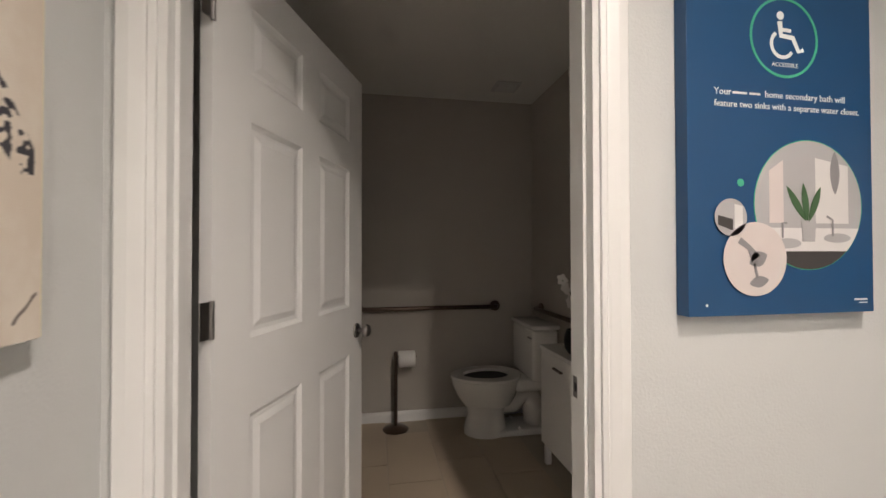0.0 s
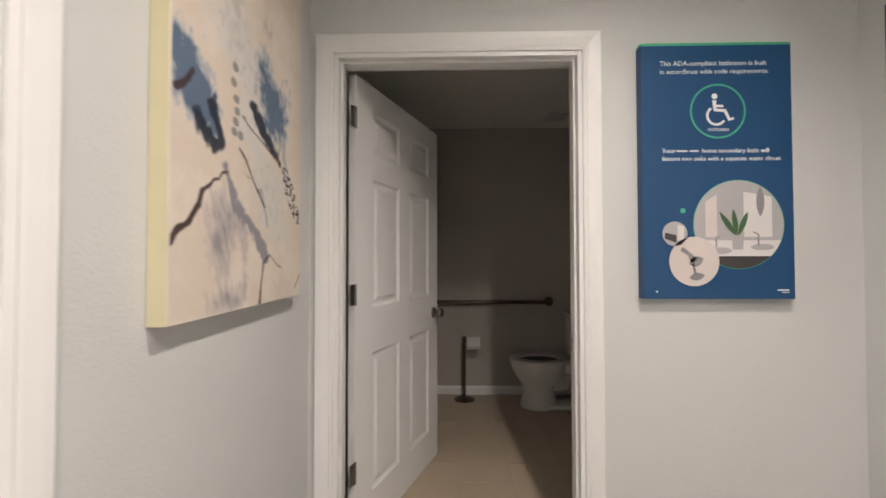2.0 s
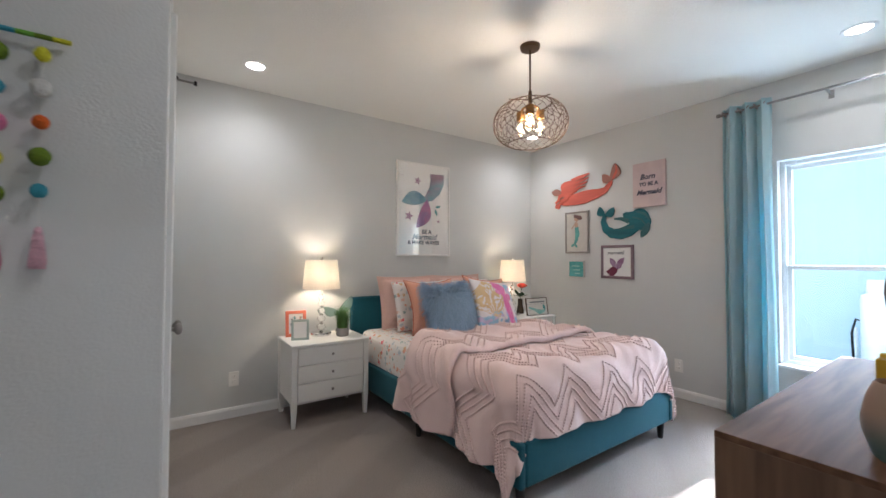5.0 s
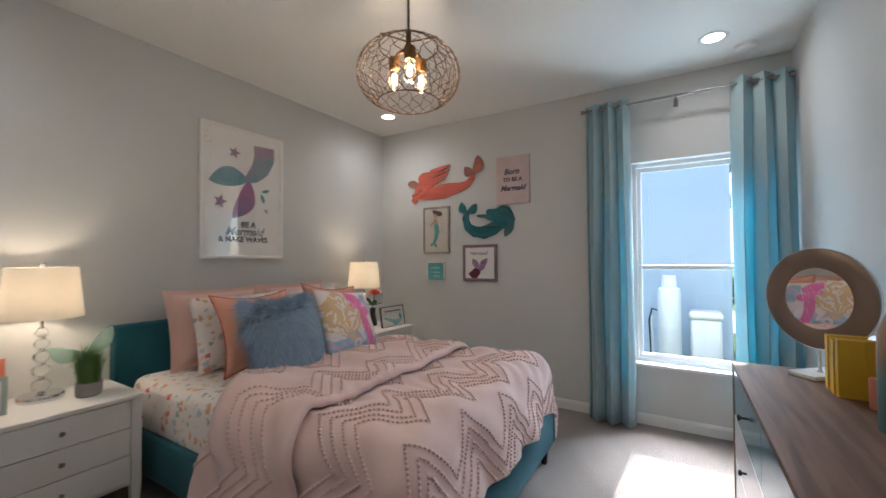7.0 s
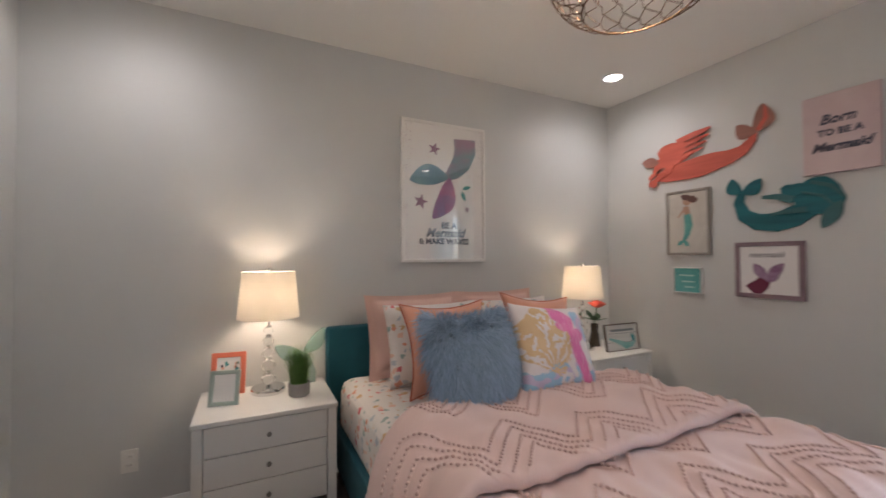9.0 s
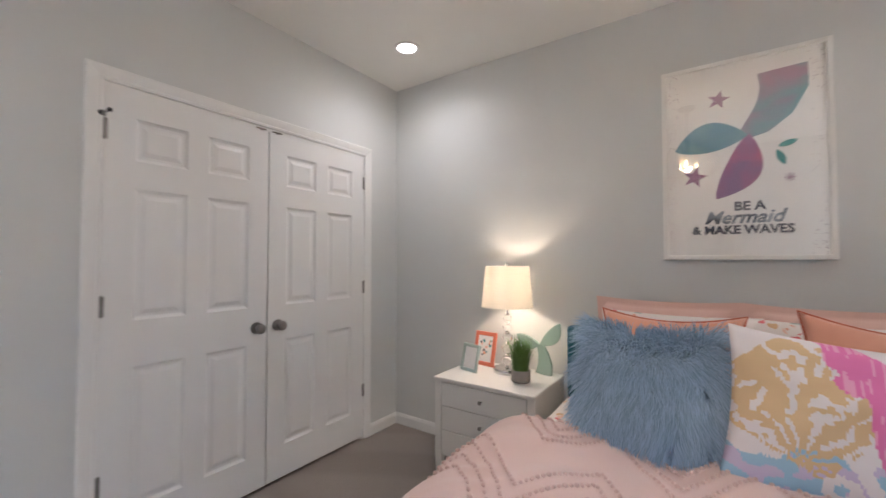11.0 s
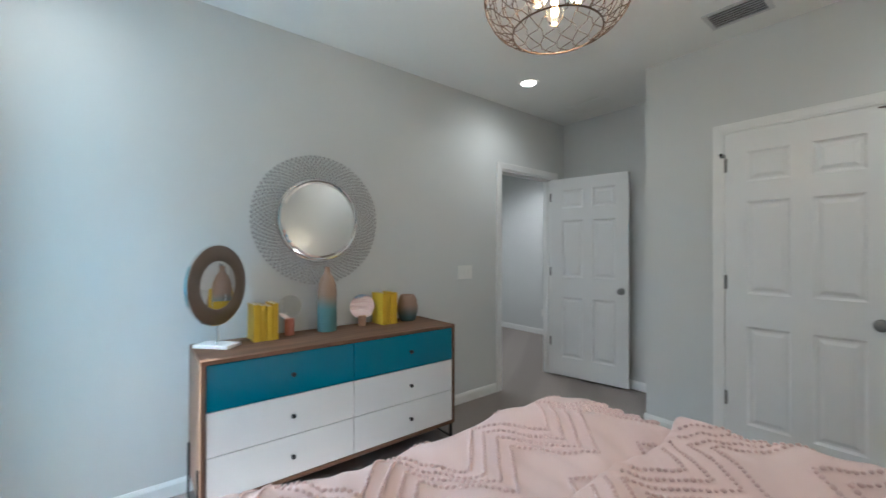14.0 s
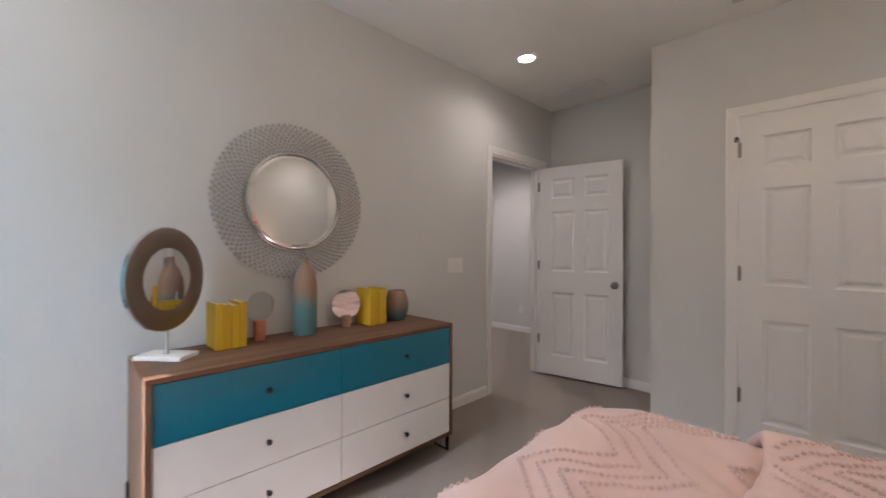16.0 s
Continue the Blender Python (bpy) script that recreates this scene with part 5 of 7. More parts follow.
ink(poster, leaf(0.035, 0.115, -0.10, -0.195, 0.145, 0.045), TAIL_C, PF - 0.0008)
for sx, sz, sr in ((-0.085, 0.305, 0.048), (-0.19, -0.075, 0.055)):
    ink(poster, star(sx, sz, sr, 0.25), MAUVE, PF)
ink(poster, leaf(0.14, 0.035, 0.21, 0.055, 0.028), TEAL_INK, PF)
ink(poster, leaf(0.135, 0.02, 0.165, -0.055, 0.03), TEAL_INK, PF)
for k in range(4):
    a = k * math.pi / 4
    ink(poster, ribbon([(0.18 - 0.022 * math.cos(a), -0.115 - 0.022 * math.sin(a)), (0.18 + 0.022 * math.cos(a), -0.115 + 0.022 * math.sin(a))], [0.004, 0.004]), MAUVE, PF - 0.0004 * k)
SPECK = material("confetti_ink", (0.42, 0.36, 0.40), 0.8)
rng = random.Random(3)
bm = bmesh.new()
for _ in range(330):
    e = rng.random()
    u, v = rng.choice((-1, 1)) * (0.30 - 0.05 * rng.random() ** 2), rng.uniform(-0.47, 0.47)
    if abs(v) > 0.33 or rng.random() < 0.25:
        quad_box(bm, u - 0.002, u + 0.002, PF - 0.0005, PF, v - 0.002, v + 0.002)
speck = part("confetti_dots", bm, SPECK, poster)
speck["kind"] = "stuff"
lettering("BE A", 0.060, INK, poster, pose(0.03, PF - 0.0006, -0.238, 90), bold=0.002)
lettering("Mermaid", 0.085, wash("ink_wash", (0.05, 0.06, 0.09), (0.28, 0.32, 0.38), 14), poster, pose(0.0, PF - 0.0006, -0.292, 90), shear=0.35, bold=0.0022)
lettering("& MAKE WAVES", 0.056, INK, poster, pose(-0.005, PF - 0.0006, -0.352, 90), bold=0.002)

# window wall group
ZN = NORTH - 0.002
def cutout(name, x, z, mats, label, shapes):
    t = thing(name, pose(x, ZN - 0.014, z), label, "wall decor", "mermaid wall decor")
    for i, (nm, outline, mi, y, dep) in enumerate(shapes):
        part(nm, plate(outline, dep, 0.0015), mats[mi], t, at=pose(0, y, 0))
    return t


CORAL_WOOD, CORAL_DARK = wood("coral_painted_wood", (0.62, 0.13, 0.085), (0.46, 0.09, 0.06), 1.5, 0.7, "X"), wood("grey_coral_wood", (0.36, 0.16, 0.12), (0.25, 0.12, 0.10), 1.5, 0.7, "X")
TEAL_WOOD, TEAL_DARK = wood("teal_painted_wood", (0.012, 0.16, 0.19), (0.008, 0.10, 0.125), 1.5, 0.7, "X"), wood("grey_teal_wood", (0.05, 0.16, 0.17), (0.035, 0.11, 0.12), 1.5, 0.7, "X")
cutout("mermaid_cutout", -2.77, 2.07, (CORAL_WOOD, CORAL_DARK), "coral painted wooden mermaid cut-out on the wall", (
    ("body", ribbon([(-0.30, -0.10), (-0.22, -0.10), (-0.10, -0.095), (0.03, -0.085), (0.13, -0.07), (0.23, -0.06), (0.31, -0.035), (0.365, 0.02), (0.38, 0.08)], [0.07, 0.11, 0.13, 0.15, 0.13, 0.095, 0.07, 0.05, 0.035]), 0, 0.004, 0.010),
    ("hair", blob(-0.155, 0.055, 0.125, 0.095, 6, 2, 0.12), 0, 0.0, 0.010),
    ("hair", blob(-0.235, -0.04, 0.085, 0.08, 30, 7, 0.14), 0, -0.001, 0.010),
    ("hair_strand", ribbon([(-0.12, 0.115), (0.0, 0.150), (0.115, 0.178)], [0.075, 0.052, 0.014]), 0, -0.006, 0.010),
    ("hair_strand", ribbon([(-0.10, 0.075), (0.0, 0.110), (0.105, 0.132)], [0.05, 0.034, 0.012]), 0, -0.005, 0.010),
    ("hair_strand", ribbon([(-0.10, 0.040), (-0.01, 0.070), (0.085, 0.088)], [0.05, 0.034, 0.012]), 0, -0.004, 0.010),
    ("hair_strand", ribbon([(-0.12, 0.01), (-0.03, 0.030), (0.06, 0.046)], [0.05, 0.032, 0.010]), 0, -0.003, 0.010),
    ("hair_shadow", ribbon([(-0.06, 0.116), (0.02, 0.134), (0.085, 0.146)], [0.003, 0.007, 0.002]), 1, -0.0125, 0.006),
    ("hair_shadow", ribbon([(-0.06, 0.076), (0.02, 0.094), (0.07, 0.102)], [0.003, 0.007, 0.002]), 1, -0.0115, 0.006),
    ("hair_shadow", ribbon([(-0.07, 0.036), (0.0, 0.054), (0.05, 0.062)], [0.003, 0.007, 0.002]), 1, -0.0105, 0.006),
    ("shell", leaf(-0.30, -0.075, -0.22, -0.045, 0.03), 1, -0.004, 0.010),
    ("flower", blob(-0.325, -0.155, 0.034, 0.030, 0, 9, 0.35), 0, -0.004, 0.010),
    ("head", leaf(-0.42, 0.035, -0.27, 0.005, 0.085), 1, -0.002, 0.010),
    ("arm", ribbon([(-0.22, -0.075), (-0.28, -0.115), (-0.33, -0.15)], [0.05, 0.04, 0.03]), 0, -0.003, 0.010),
    ("arm", ribbon([(-0.24, -0.03), (-0.32, -0.085), (-0.36, -0.11)], [0.04, 0.032, 0.026]), 0, -0.004, 0.010),
    ("fluke", leaf(0.375, 0.055, 0.425, 0.235, 0.115, -0.035), 1, 0.0, 0.010),
    ("fluke", leaf(0.385, 0.055, 0.275, 0.135, 0.095, 0.02), 1, 0.001, 0.010),
    ("fluke_edge", ribbon([(0.40, 0.07), (0.445, 0.14), (0.44, 0.22)], [0.026, 0.030, 0.010]), 0, -0.002, 0.010)))
cutout("mermaid_cutout", -2.255, 1.68, (TEAL_WOOD, TEAL_DARK), "teal painted wooden mermaid cut-out on the wall", (
    ("body", ribbon([(-0.215, 0.075), (-0.235, 0.01), (-0.205, -0.075), (-0.13, -0.125), (-0.03, -0.135), (0.06, -0.105), (0.14, -0.06)], [0.040, 0.062, 0.085, 0.105, 0.115, 0.125, 0.10]), 0, 0.004, 0.010),
    ("hair", blob(0.165, 0.0, 0.125, 0.095, -14, 5, 0.13), 0, 0.0, 0.010),
    ("hair", blob(0.05, 0.05, 0.055, 0.045, 10, 3, 0.2), 0, -0.001, 0.010),
    ("hair_strand", ribbon([(0.14, 0.085), (0.23, 0.05), (0.285, -0.02)], [0.02, 0.024, 0.012]), 1, -0.004, 0.010),
    ("hair_strand", ribbon([(0.10, 0.03), (0.19, 0.0), (0.24, -0.06)], [0.014, 0.018, 0.010]), 1, -0.004, 0.010),
    ("head", leaf(0.275, -0.035, 0.185, -0.185, 0.075), 1, -0.002, 0.010),
    ("arm", ribbon([(0.06, -0.01), (-0.02, 0.022), (-0.10, 0.028)], [0.050, 0.036, 0.020]), 1, -0.003, 0.010),
    ("arm", ribbon([(0.12, -0.07), (0.02, -0.075), (-0.06, -0.085)], [0.035, 0.026, 0.014]), 1, -0.003, 0.010),
    ("fluke", leaf(-0.215, 0.065, -0.275, 0.175, 0.085, 0.025), 0, 0.0, 0.010),
    ("fluke", leaf(-0.215, 0.065, -0.105, 0.150, 0.085, -0.02), 0, 0.001, 0.010)))
canv = thing("canvas_sign", pose(-1.98, ZN - 0.03, 2.02), "pale pink canvas lettered about being born a mermaid", "wall sign", "mermaid wall decor")
part("canvas", box(-0.16, 0.16, 0, 0.03, -0.222, 0.222, 0.003), wash("pink_canvas", (0.56, 0.43, 0.44), (0.62, 0.50, 0.50), 4), canv)
lettering("Born", 0.074, INK, canv, pose(-0.01, -0.0008, 0.075, 90), shear=0.3, bold=0.0026)
lettering("TO BE A", 0.050, INK, canv, pose(0.0, -0.0008, 0.002, 90), bold=0.0022)
lettering("Mermaid", 0.067, INK, canv, pose(0.0, -0.0008, -0.078, 90), shear=0.35, bold=0.0028)
gf = framed("picture", pose(-2.826, ZN - 0.02, 1.588), 0.318, 0.483, 0.02, 0.02, wood("grey_wash_wood", (0.34, 0.31, 0.28), (0.24, 0.22, 0.20), 2, 0.7, "Z"), wash("cream_print", (0.52, 0.49, 0.45), (0.58, 0.55, 0.50), 6), "grey framed print of a small mermaid figure", "picture", "mermaid wall decor")
TAILG, SKIN, HAIRB = wash("mint_tail", (0.08, 0.30, 0.29), (0.14, 0.40, 0.36), 20), material("tan_ink", (0.45, 0.28, 0.20), 0.8), material("brown_ink", (0.12, 0.06, 0.05), 0.8)
for o, mt in ((ribbon([(0.0, 0.06), (0.01, -0.02), (-0.005, -0.09), (-0.03, -0.14)], [0.05, 0.06, 0.04, 0.02]), TAILG), (leaf(-0.03, -0.135, -0.075, -0.165, 0.03), TAILG), (leaf(-0.03, -0.135, 0.01, -0.175, 0.03), TAILG),
              (ribbon([(0.0, 0.06), (-0.01, 0.12)], [0.045, 0.04]), SKIN), (blob(0.0, 0.155, 0.032, 0.03, 0, 7, 0.05), SKIN), (ribbon([(-0.02, 0.10), (-0.07, 0.04)], [0.016, 0.012]), SKIN)):
    ink(gf, o, mt, 0.0058)
ink(gf, blob(0.02, 0.178, 0.055, 0.03, -15, 8, 0.3), HAIRB, 0.0048)
wf = framed("picture", pose(-2.33, ZN - 0.02, 1.25), 0.365, 0.355, 0.028, 0.02, wood("mauve_wash_wood", (0.27, 0.19, 0.22), (0.19, 0.13, 0.155), 2, 0.7, "X"), PAPER, "mauve framed print of a tail with the word mermaid", "picture", "mermaid wall decor")
lettering("mermaid", 0.052, INK, wf, pose(-0.01, 0.005, 0.095, 90), shear=0.2)
TAILP = wash("plum_tail", (0.22, 0.10, 0.20), (0.36, 0.24, 0.36), 16)
ink(wf, ribbon([(-0.09, -0.14), (-0.03, -0.085), (0.0, -0.03)], [0.10, 0.08, 0.05]), material("maroon_ink", (0.14, 0.02, 0.05), 0.8), 0.0058)
ink(wf, leaf(-0.01, -0.06, -0.075, 0.04, 0.06), TAILP, 0.005)
ink(wf, leaf(-0.01, -0.06, 0.085, 0.045, 0.06), TAILP, 0.0042)
ink(wf, leaf(-0.01, -0.07, 0.06, -0.02, 0.05), TAILP, 0.0034)
sm = framed("picture", pose(-2.834, ZN - 0.02, 1.162), 0.206, 0.19, 0.008, 0.02, WHITE_FRAME, wash("aqua_print", (0.09, 0.36, 0.36), (0.14, 0.44, 0.43), 10), "small aqua print in a thin white frame", "picture", "mermaid wall decor")
for k, zz in enumerate((0.035, -0.01, -0.05)):
    part("lettering_bar", box(-0.06 + 0.02 * k, 0.05, 0.0050, 0.0058, zz - 0.006, zz + 0.006), material("pale_ink", (0.42, 0.66, 0.64), 0.8), sm)

# hall: abstract canvas
art = thing("abstract_painting", pose(0.156, 0.880, 1.128 + 0.508, 0, 0, 90), "large abstract canvas with blue washes and grey strokes", "painting")
ART = [wash("cream_canvas", (0.66, 0.58, 0.51), (0.74, 0.68, 0.62), 2.0)]


def fbm(x, z, s, seed):
    v, a = 0.0, 1.0
    for _ in range(4):
        v += a * noise.noise(Vector((x * s, z * s, seed)))
        s, a = s * 2.1, a * 0.55
    return v


def bump2(u, z, cu, cz, ru, rz, turn=0.0):
    c, k = math.cos(radians(turn)), math.sin(radians(turn))
    du, dz = (u - cu) * 0.61, z - cz
    p, q = (c * du + k * dz) / (ru * 0.61), (-k * du + c * dz) / rz
    return math.exp(-(p * p + q * q))


def near(x, z, pts):
    """How far a place lies from a line through points (u, z), and how far along it."""
    best, where = 9.0, 0.0
    for i, (a, c) in enumerate(zip(pts, pts[1:])):
        ax, az, bx, bz = a[0] * 0.61, a[1], c[0] * 0.61, c[1]
        t = max(0, min(1, ((x - ax) * (bx - ax) + (z - az) * (bz - az)) / ((bx - ax) ** 2 + (bz - az) ** 2)))
        far = math.hypot(x - ax - t * (bx - ax), z - az - t * (bz - az))
        if far < best:
            best, where = far, (i + t) / (len(pts) - 1)
    return best, where


# brushed lines: points, half width at the start and at the end, strength
STROKES = (
    (((0.0, 1.284), (0.03, 1.305), (0.08, 1.329), (0.13, 1.364), (0.15, 1.398), (0.19, 1.414), (0.21, 1.428), (0.24, 1.431), (0.27, 1.448), (0.31, 1.455)), 0.0068, 0.0020, 0.97),
    (((0.02, 1.583), (0.05, 1.60), (0.095, 1.637)), 0.0080, 0.0045, 0.92),
    (((0.375, 1.525), (0.43, 1.501), (0.495, 1.453), (0.545, 1.423), (0.595, 1.395)), 0.0030, 0.0034, 0.9),
    (((0.40, 1.610), (0.46, 1.592), (0.54, 1.577), (0.63, 1.560), (0.75, 1.535)), 0.0026, 0.0020, 0.85),
    (((0.55, 1.128), (0.556, 1.16), (0.562, 1.193), (0.582, 1.237), (0.642, 1.263)), 0.0048, 0.0026, 0.96),
    (((0.642, 1.263), (0.70, 1.237), (0.75, 1.225)), 0.0020, 0.0026, 0.55),
    (((0.42, 1.470), (0.455, 1.460), (0.49, 1.463)), 0.0014, 0.0014, 0.6),
    (((0.93, 1.155), (0.95, 1.170), (0.985, 1.190)), 0.0026, 0.0018, 0.8),
    (((0.70, 1.30), (0.76, 1.25), (0.765, 1.19), (0.74, 1.14), (0.66, 1.20)), 0.0009, 0.0009, 0.35))
LADDER = ((0.345, 1.716), (0.334, 1.676), (0.352, 1.640), (0.358, 1.611), (0.349, 1.585), (0.341, 1.558), (0.385, 1.556))


def ramp01(v, lo, hi):
    t = max(0.0, min(1.0, (v - lo) / (hi - lo)))
    return t * t * (3 - 2 * t)


CREAM, PALE, GREYW, DARKG, HAZE, STEEL, NAVY, UMBER = (0.68, 0.59, 0.50), (0.64, 0.62, 0.59), (0.40, 0.37, 0.37), (0.21, 0.20, 0.225), (0.40, 0.43, 0.47), (0.085, 0.14, 0.22), (0.010, 0.017, 0.036), (0.045, 0.020, 0.020)


def art_paint(u, z):
    """The paint at a place of the canvas: u across it, z its height over the floor. Washes lie over one another with ragged, dry-brushed edges."""
    x = u * 0.61
    f, g, h = fbm(x, z, 7, 2), fbm(x, z, 11, 5), fbm(x * 1.6, z, 34, 9)
    brush = fbm(x * 3.2 + 0.9 * z, z * 0.9 - 0.4 * x, 24, 14)
    wx, wz = x + 0.020 * fbm(x, z, 9, 31), z + 0.022 * fbm(x, z, 9, 47)
    wu = wx / 0.61
    col = Vector(CREAM).lerp(Vector((0.73, 0.66, 0.575)), ramp01(f + 0.3 * h, -0.5, 0.7))

    def lay(tone, share):
        nonlocal col
        col = col.lerp(Vector(tone), max(0.0, min(1.0, share)))

    pale = bump2(wu, wz, 0.66, 1.42, 0.17, 0.16, 30) + 0.8 * bump2(wu, wz, 0.30, 1.78, 0.20, 0.10) + 0.7 * bump2(wu, wz, 0.45, 1.66, 0.10, 0.14)
    lay(PALE, 0.85 * ramp01(pale + 0.35 * g + 0.25 * h, 0.30, 0.75))
    lay((0.50, 0.48, 0.46), 0.5 * ramp01(pale + 0.9 * h, 0.85, 1.25))
    # grey scrubbed wash below the brown stroke, with its stem and foot
    grey = 1.05 * bump2(wu, wz, 0.27, 1.355, 0.125, 0.085, 8) + 0.85 * bump2(wu, wz, 0.26, 1.255, 0.07, 0.045, 20) + 1.1 * bump2(wu, wz, 0.30, 1.158, 0.115, 0.036, 4) + 0.75 * bump2(wu, wz, 0.415, 1.25, 0.03, 0.10)
    q = grey + 0.30 * g + 0.34 * brush
    lay((0.55, 0.49, 0.46), 0.85 * ramp01(q, 0.34, 0.62))
    lay(GREYW, 0.75 * ramp01(q, 0.62, 1.00))
    lay(DARKG, 0.55 * ramp01(q + 0.3 * brush, 1.00, 1.50))
    far, way = near(wx, wz, ((0.285, 1.47), (0.331, 1.40), (0.41, 1.355), (0.533, 1.304), (0.61, 1.258)))
    lay((0.245, 0.235, 0.275), 0.92 * ramp01(0.012 + 0.012 * way + 0.006 * brush - far, -0.002, 0.006))
    far, way = near(wx, wz, ((0.545, 1.43), (0.60, 1.39), (0.64, 1.345)))
    lay((0.33, 0.32, 0.35), 0.8 * ramp01(0.009 - far, -0.003, 0.005))
    far, way = near(wx, wz, ((0.77, 1.60), (0.80, 1.545), (0.85, 1.480)))
    lay((0.40, 0.39, 0.41), 0.85 * ramp01(0.016 - 0.008 * way + 0.004 * brush - far, -0.002, 0.005))
    # the two blue wings
    blue = 1.0 * bump2(wu, wz, 0.05, 1.64, 0.11, 0.10) + 1.1 * bump2(wu, wz, 0.17, 1.58, 0.085, 0.085, 20) + 1.25 * bump2(wu, wz, 0.68, 1.69, 0.15, 0.105, -28) + 0.7 * bump2(wu, wz, 0.56, 1.80, 0.07, 0.06) + 0.45 * bump2(wu, wz, 0.33, 1.60, 0.05, 0.03)
    b = blue + 0.30 * f + 0.30 * h
    lay(HAZE, 0.85 * ramp01(b, 0.36, 0.62))
    lay(STEEL, 0.94 * ramp01(b + 0.15 * g, 0.60, 0.95))
    far, way = near(wx, wz, ((0.135, 1.545), (0.17, 1.515), (0.215, 1.50), (0.245, 1.515), (0.235, 1.56), (0.20, 1.60)))
    lay(NAVY, 0.96 * ramp01(0.017 + 0.006 * h - far, -0.004, 0.006))
    far, way = near(wx, wz, ((0.48, 1.66), (0.56, 1.615), (0.65, 1.578), (0.73, 1.545)))
    lay(NAVY, 0.97 * ramp01(0.017 - 0.004 * way + 0.006 * h - far, -0.004, 0.006))
    lay((0.42, 0.40, 0.35), 0.8 * bump2(wu, wz, 0.735, 1.605, 0.05, 0.035) * ramp01(noise.noise(Vector((u * 30, z * 48, 3))), 0.0, 0.12))
    for cu, cz in LADDER:
        lay((0.22, 0.225, 0.215), 0.85 * ramp01(1.25 + 0.35 * h - ((u - cu) * 0.61 / 0.0125) ** 2 - ((z - cz) / 0.0115) ** 2, 0.0, 0.5))
    lay((0.36, 0.33, 0.33), 0.75 * bump2(wu, wz, 0.34, 1.98, 0.075, 0.16) * ramp01(noise.noise(Vector((u * 24, z * 34, 11))) + 0.25, 0.0, 0.3))
    lay((0.34, 0.30, 0.30), 0.6 * bump2(wu, wz, 0.60, 1.90, 0.05, 0.03) * ramp01(h, -0.3, 0.2))
    far, way = near(x, z, ((0.80, 1.515), (0.87, 1.455), (0.96, 1.385)))
    lay((0.022, 0.022, 0.035), 0.97 * ramp01(0.037 - 0.012 * abs(2 * way - 0.8) - far, 0, 0.004) * ramp01(noise.noise(Vector((u * 50, z * 84, 6))), 0.02, 0.12))
    px, pz = x + 0.005 * fbm(x, z, 14, 3), z + 0.005 * fbm(x, z, 14, 8)
    for pts, w0, w1, strong in STROKES:
        far, way = near(px, pz, pts)
        if far < 0.02:
            lay(UMBER, strong * ramp01((w0 + (w1 - w0) * way) * (1.2 + 0.45 * noise.noise(Vector((px * 40, pz * 40, 1)))) - far, -0.0010, 0.0015))
    return (*col, 1.0)


bm = box(-0.312, 0.312, 0.0005, 0.040, -0.508, 0.508, 0.003)
part("stretcher", bm, ART[0], art)
NUA, NZA = 260, 384
me = bpy.data.meshes.new("painted_canvas")
me.from_pydata([(-0.310 + 0.620 * i / NUA, 0.0, -0.506 + 1.012 * k / NZA) for i in range(NUA + 1) for k in range(NZA + 1)], [], [(i * (NZA + 1) + k, (i + 1) * (NZA + 1) + k, (i + 1) * (NZA + 1) + k + 1, i * (NZA + 1) + k + 1) for i in range(NUA) for k in range(NZA)])
paint = me.color_attributes.new("paint", "FLOAT_COLOR", "POINT")
paint.data.foreach_set("color", [c for i in range(NUA + 1) for k in range(NZA + 1) for c in art_paint(i / NUA, 1.128 + 1.016 * k / NZA)])
PAINTED = material("brushed_acrylic", (0.6, 0.6, 0.6), 0.7, 0, 0, 6, 0.25, 420)
pa = PAINTED.node_tree.nodes.new("ShaderNodeVertexColor")
pa.layer_name = "paint"
PAINTED.node_tree.links.new(pa.outputs["Color"], PAINTED.node_tree.nodes["Principled BSDF"].inputs["Base Color"])
me.materials.append(PAINTED)
me.update()
ob = new("painted_canvas", me)
ob.parent = art
EDGE = material("pale_yellow_paint", (0.76, 0.70, 0.47), 0.8, 0, 0.08, 8)
for xe in (-0.3145, 0.3125):
    part("painted_edge", box(xe, xe + 0.002, 0.002, 0.039, -0.506, 0.506), EDGE, art, "pale yellow painted edge")

# hall: blue information board
sg = thing("information_board", pose(1.6765, HALL_N - 0.0405, 1.583) @ Matrix.Scale(0.944, 4), "dark blue accessible bathroom board with white lettering", "sign")
NAVYB, MINT, WHT = material("board_blue", (0.006, 0.065, 0.175), 0.45, 0, 0.02), material("board_green", (0.05, 0.42, 0.25), 0.5), material("board_white", (0.82, 0.82, 0.82), 0.6)
part("board", box(-0.2965, 0.2965, 0, 0.041, -0.5135, 0.503, 0.001), NAVYB, sg)
part("top_edge", box(-0.2965, 0.2965, 0, 0.041, 0.503, 0.514, 0.001), MINT, sg, "green top edge")


def su(u, v):
    return (-0.2965 + 0.593 * u, 0.5135 - 1.027 * v)


def board_text(body, size, u, v, mat=WHT, name="lettering"):
    x, z = su(u, v)
    return lettering(body, size, mat, sg, pose(x, -0.0008, z, 90), 0.0006, name, "LEFT")


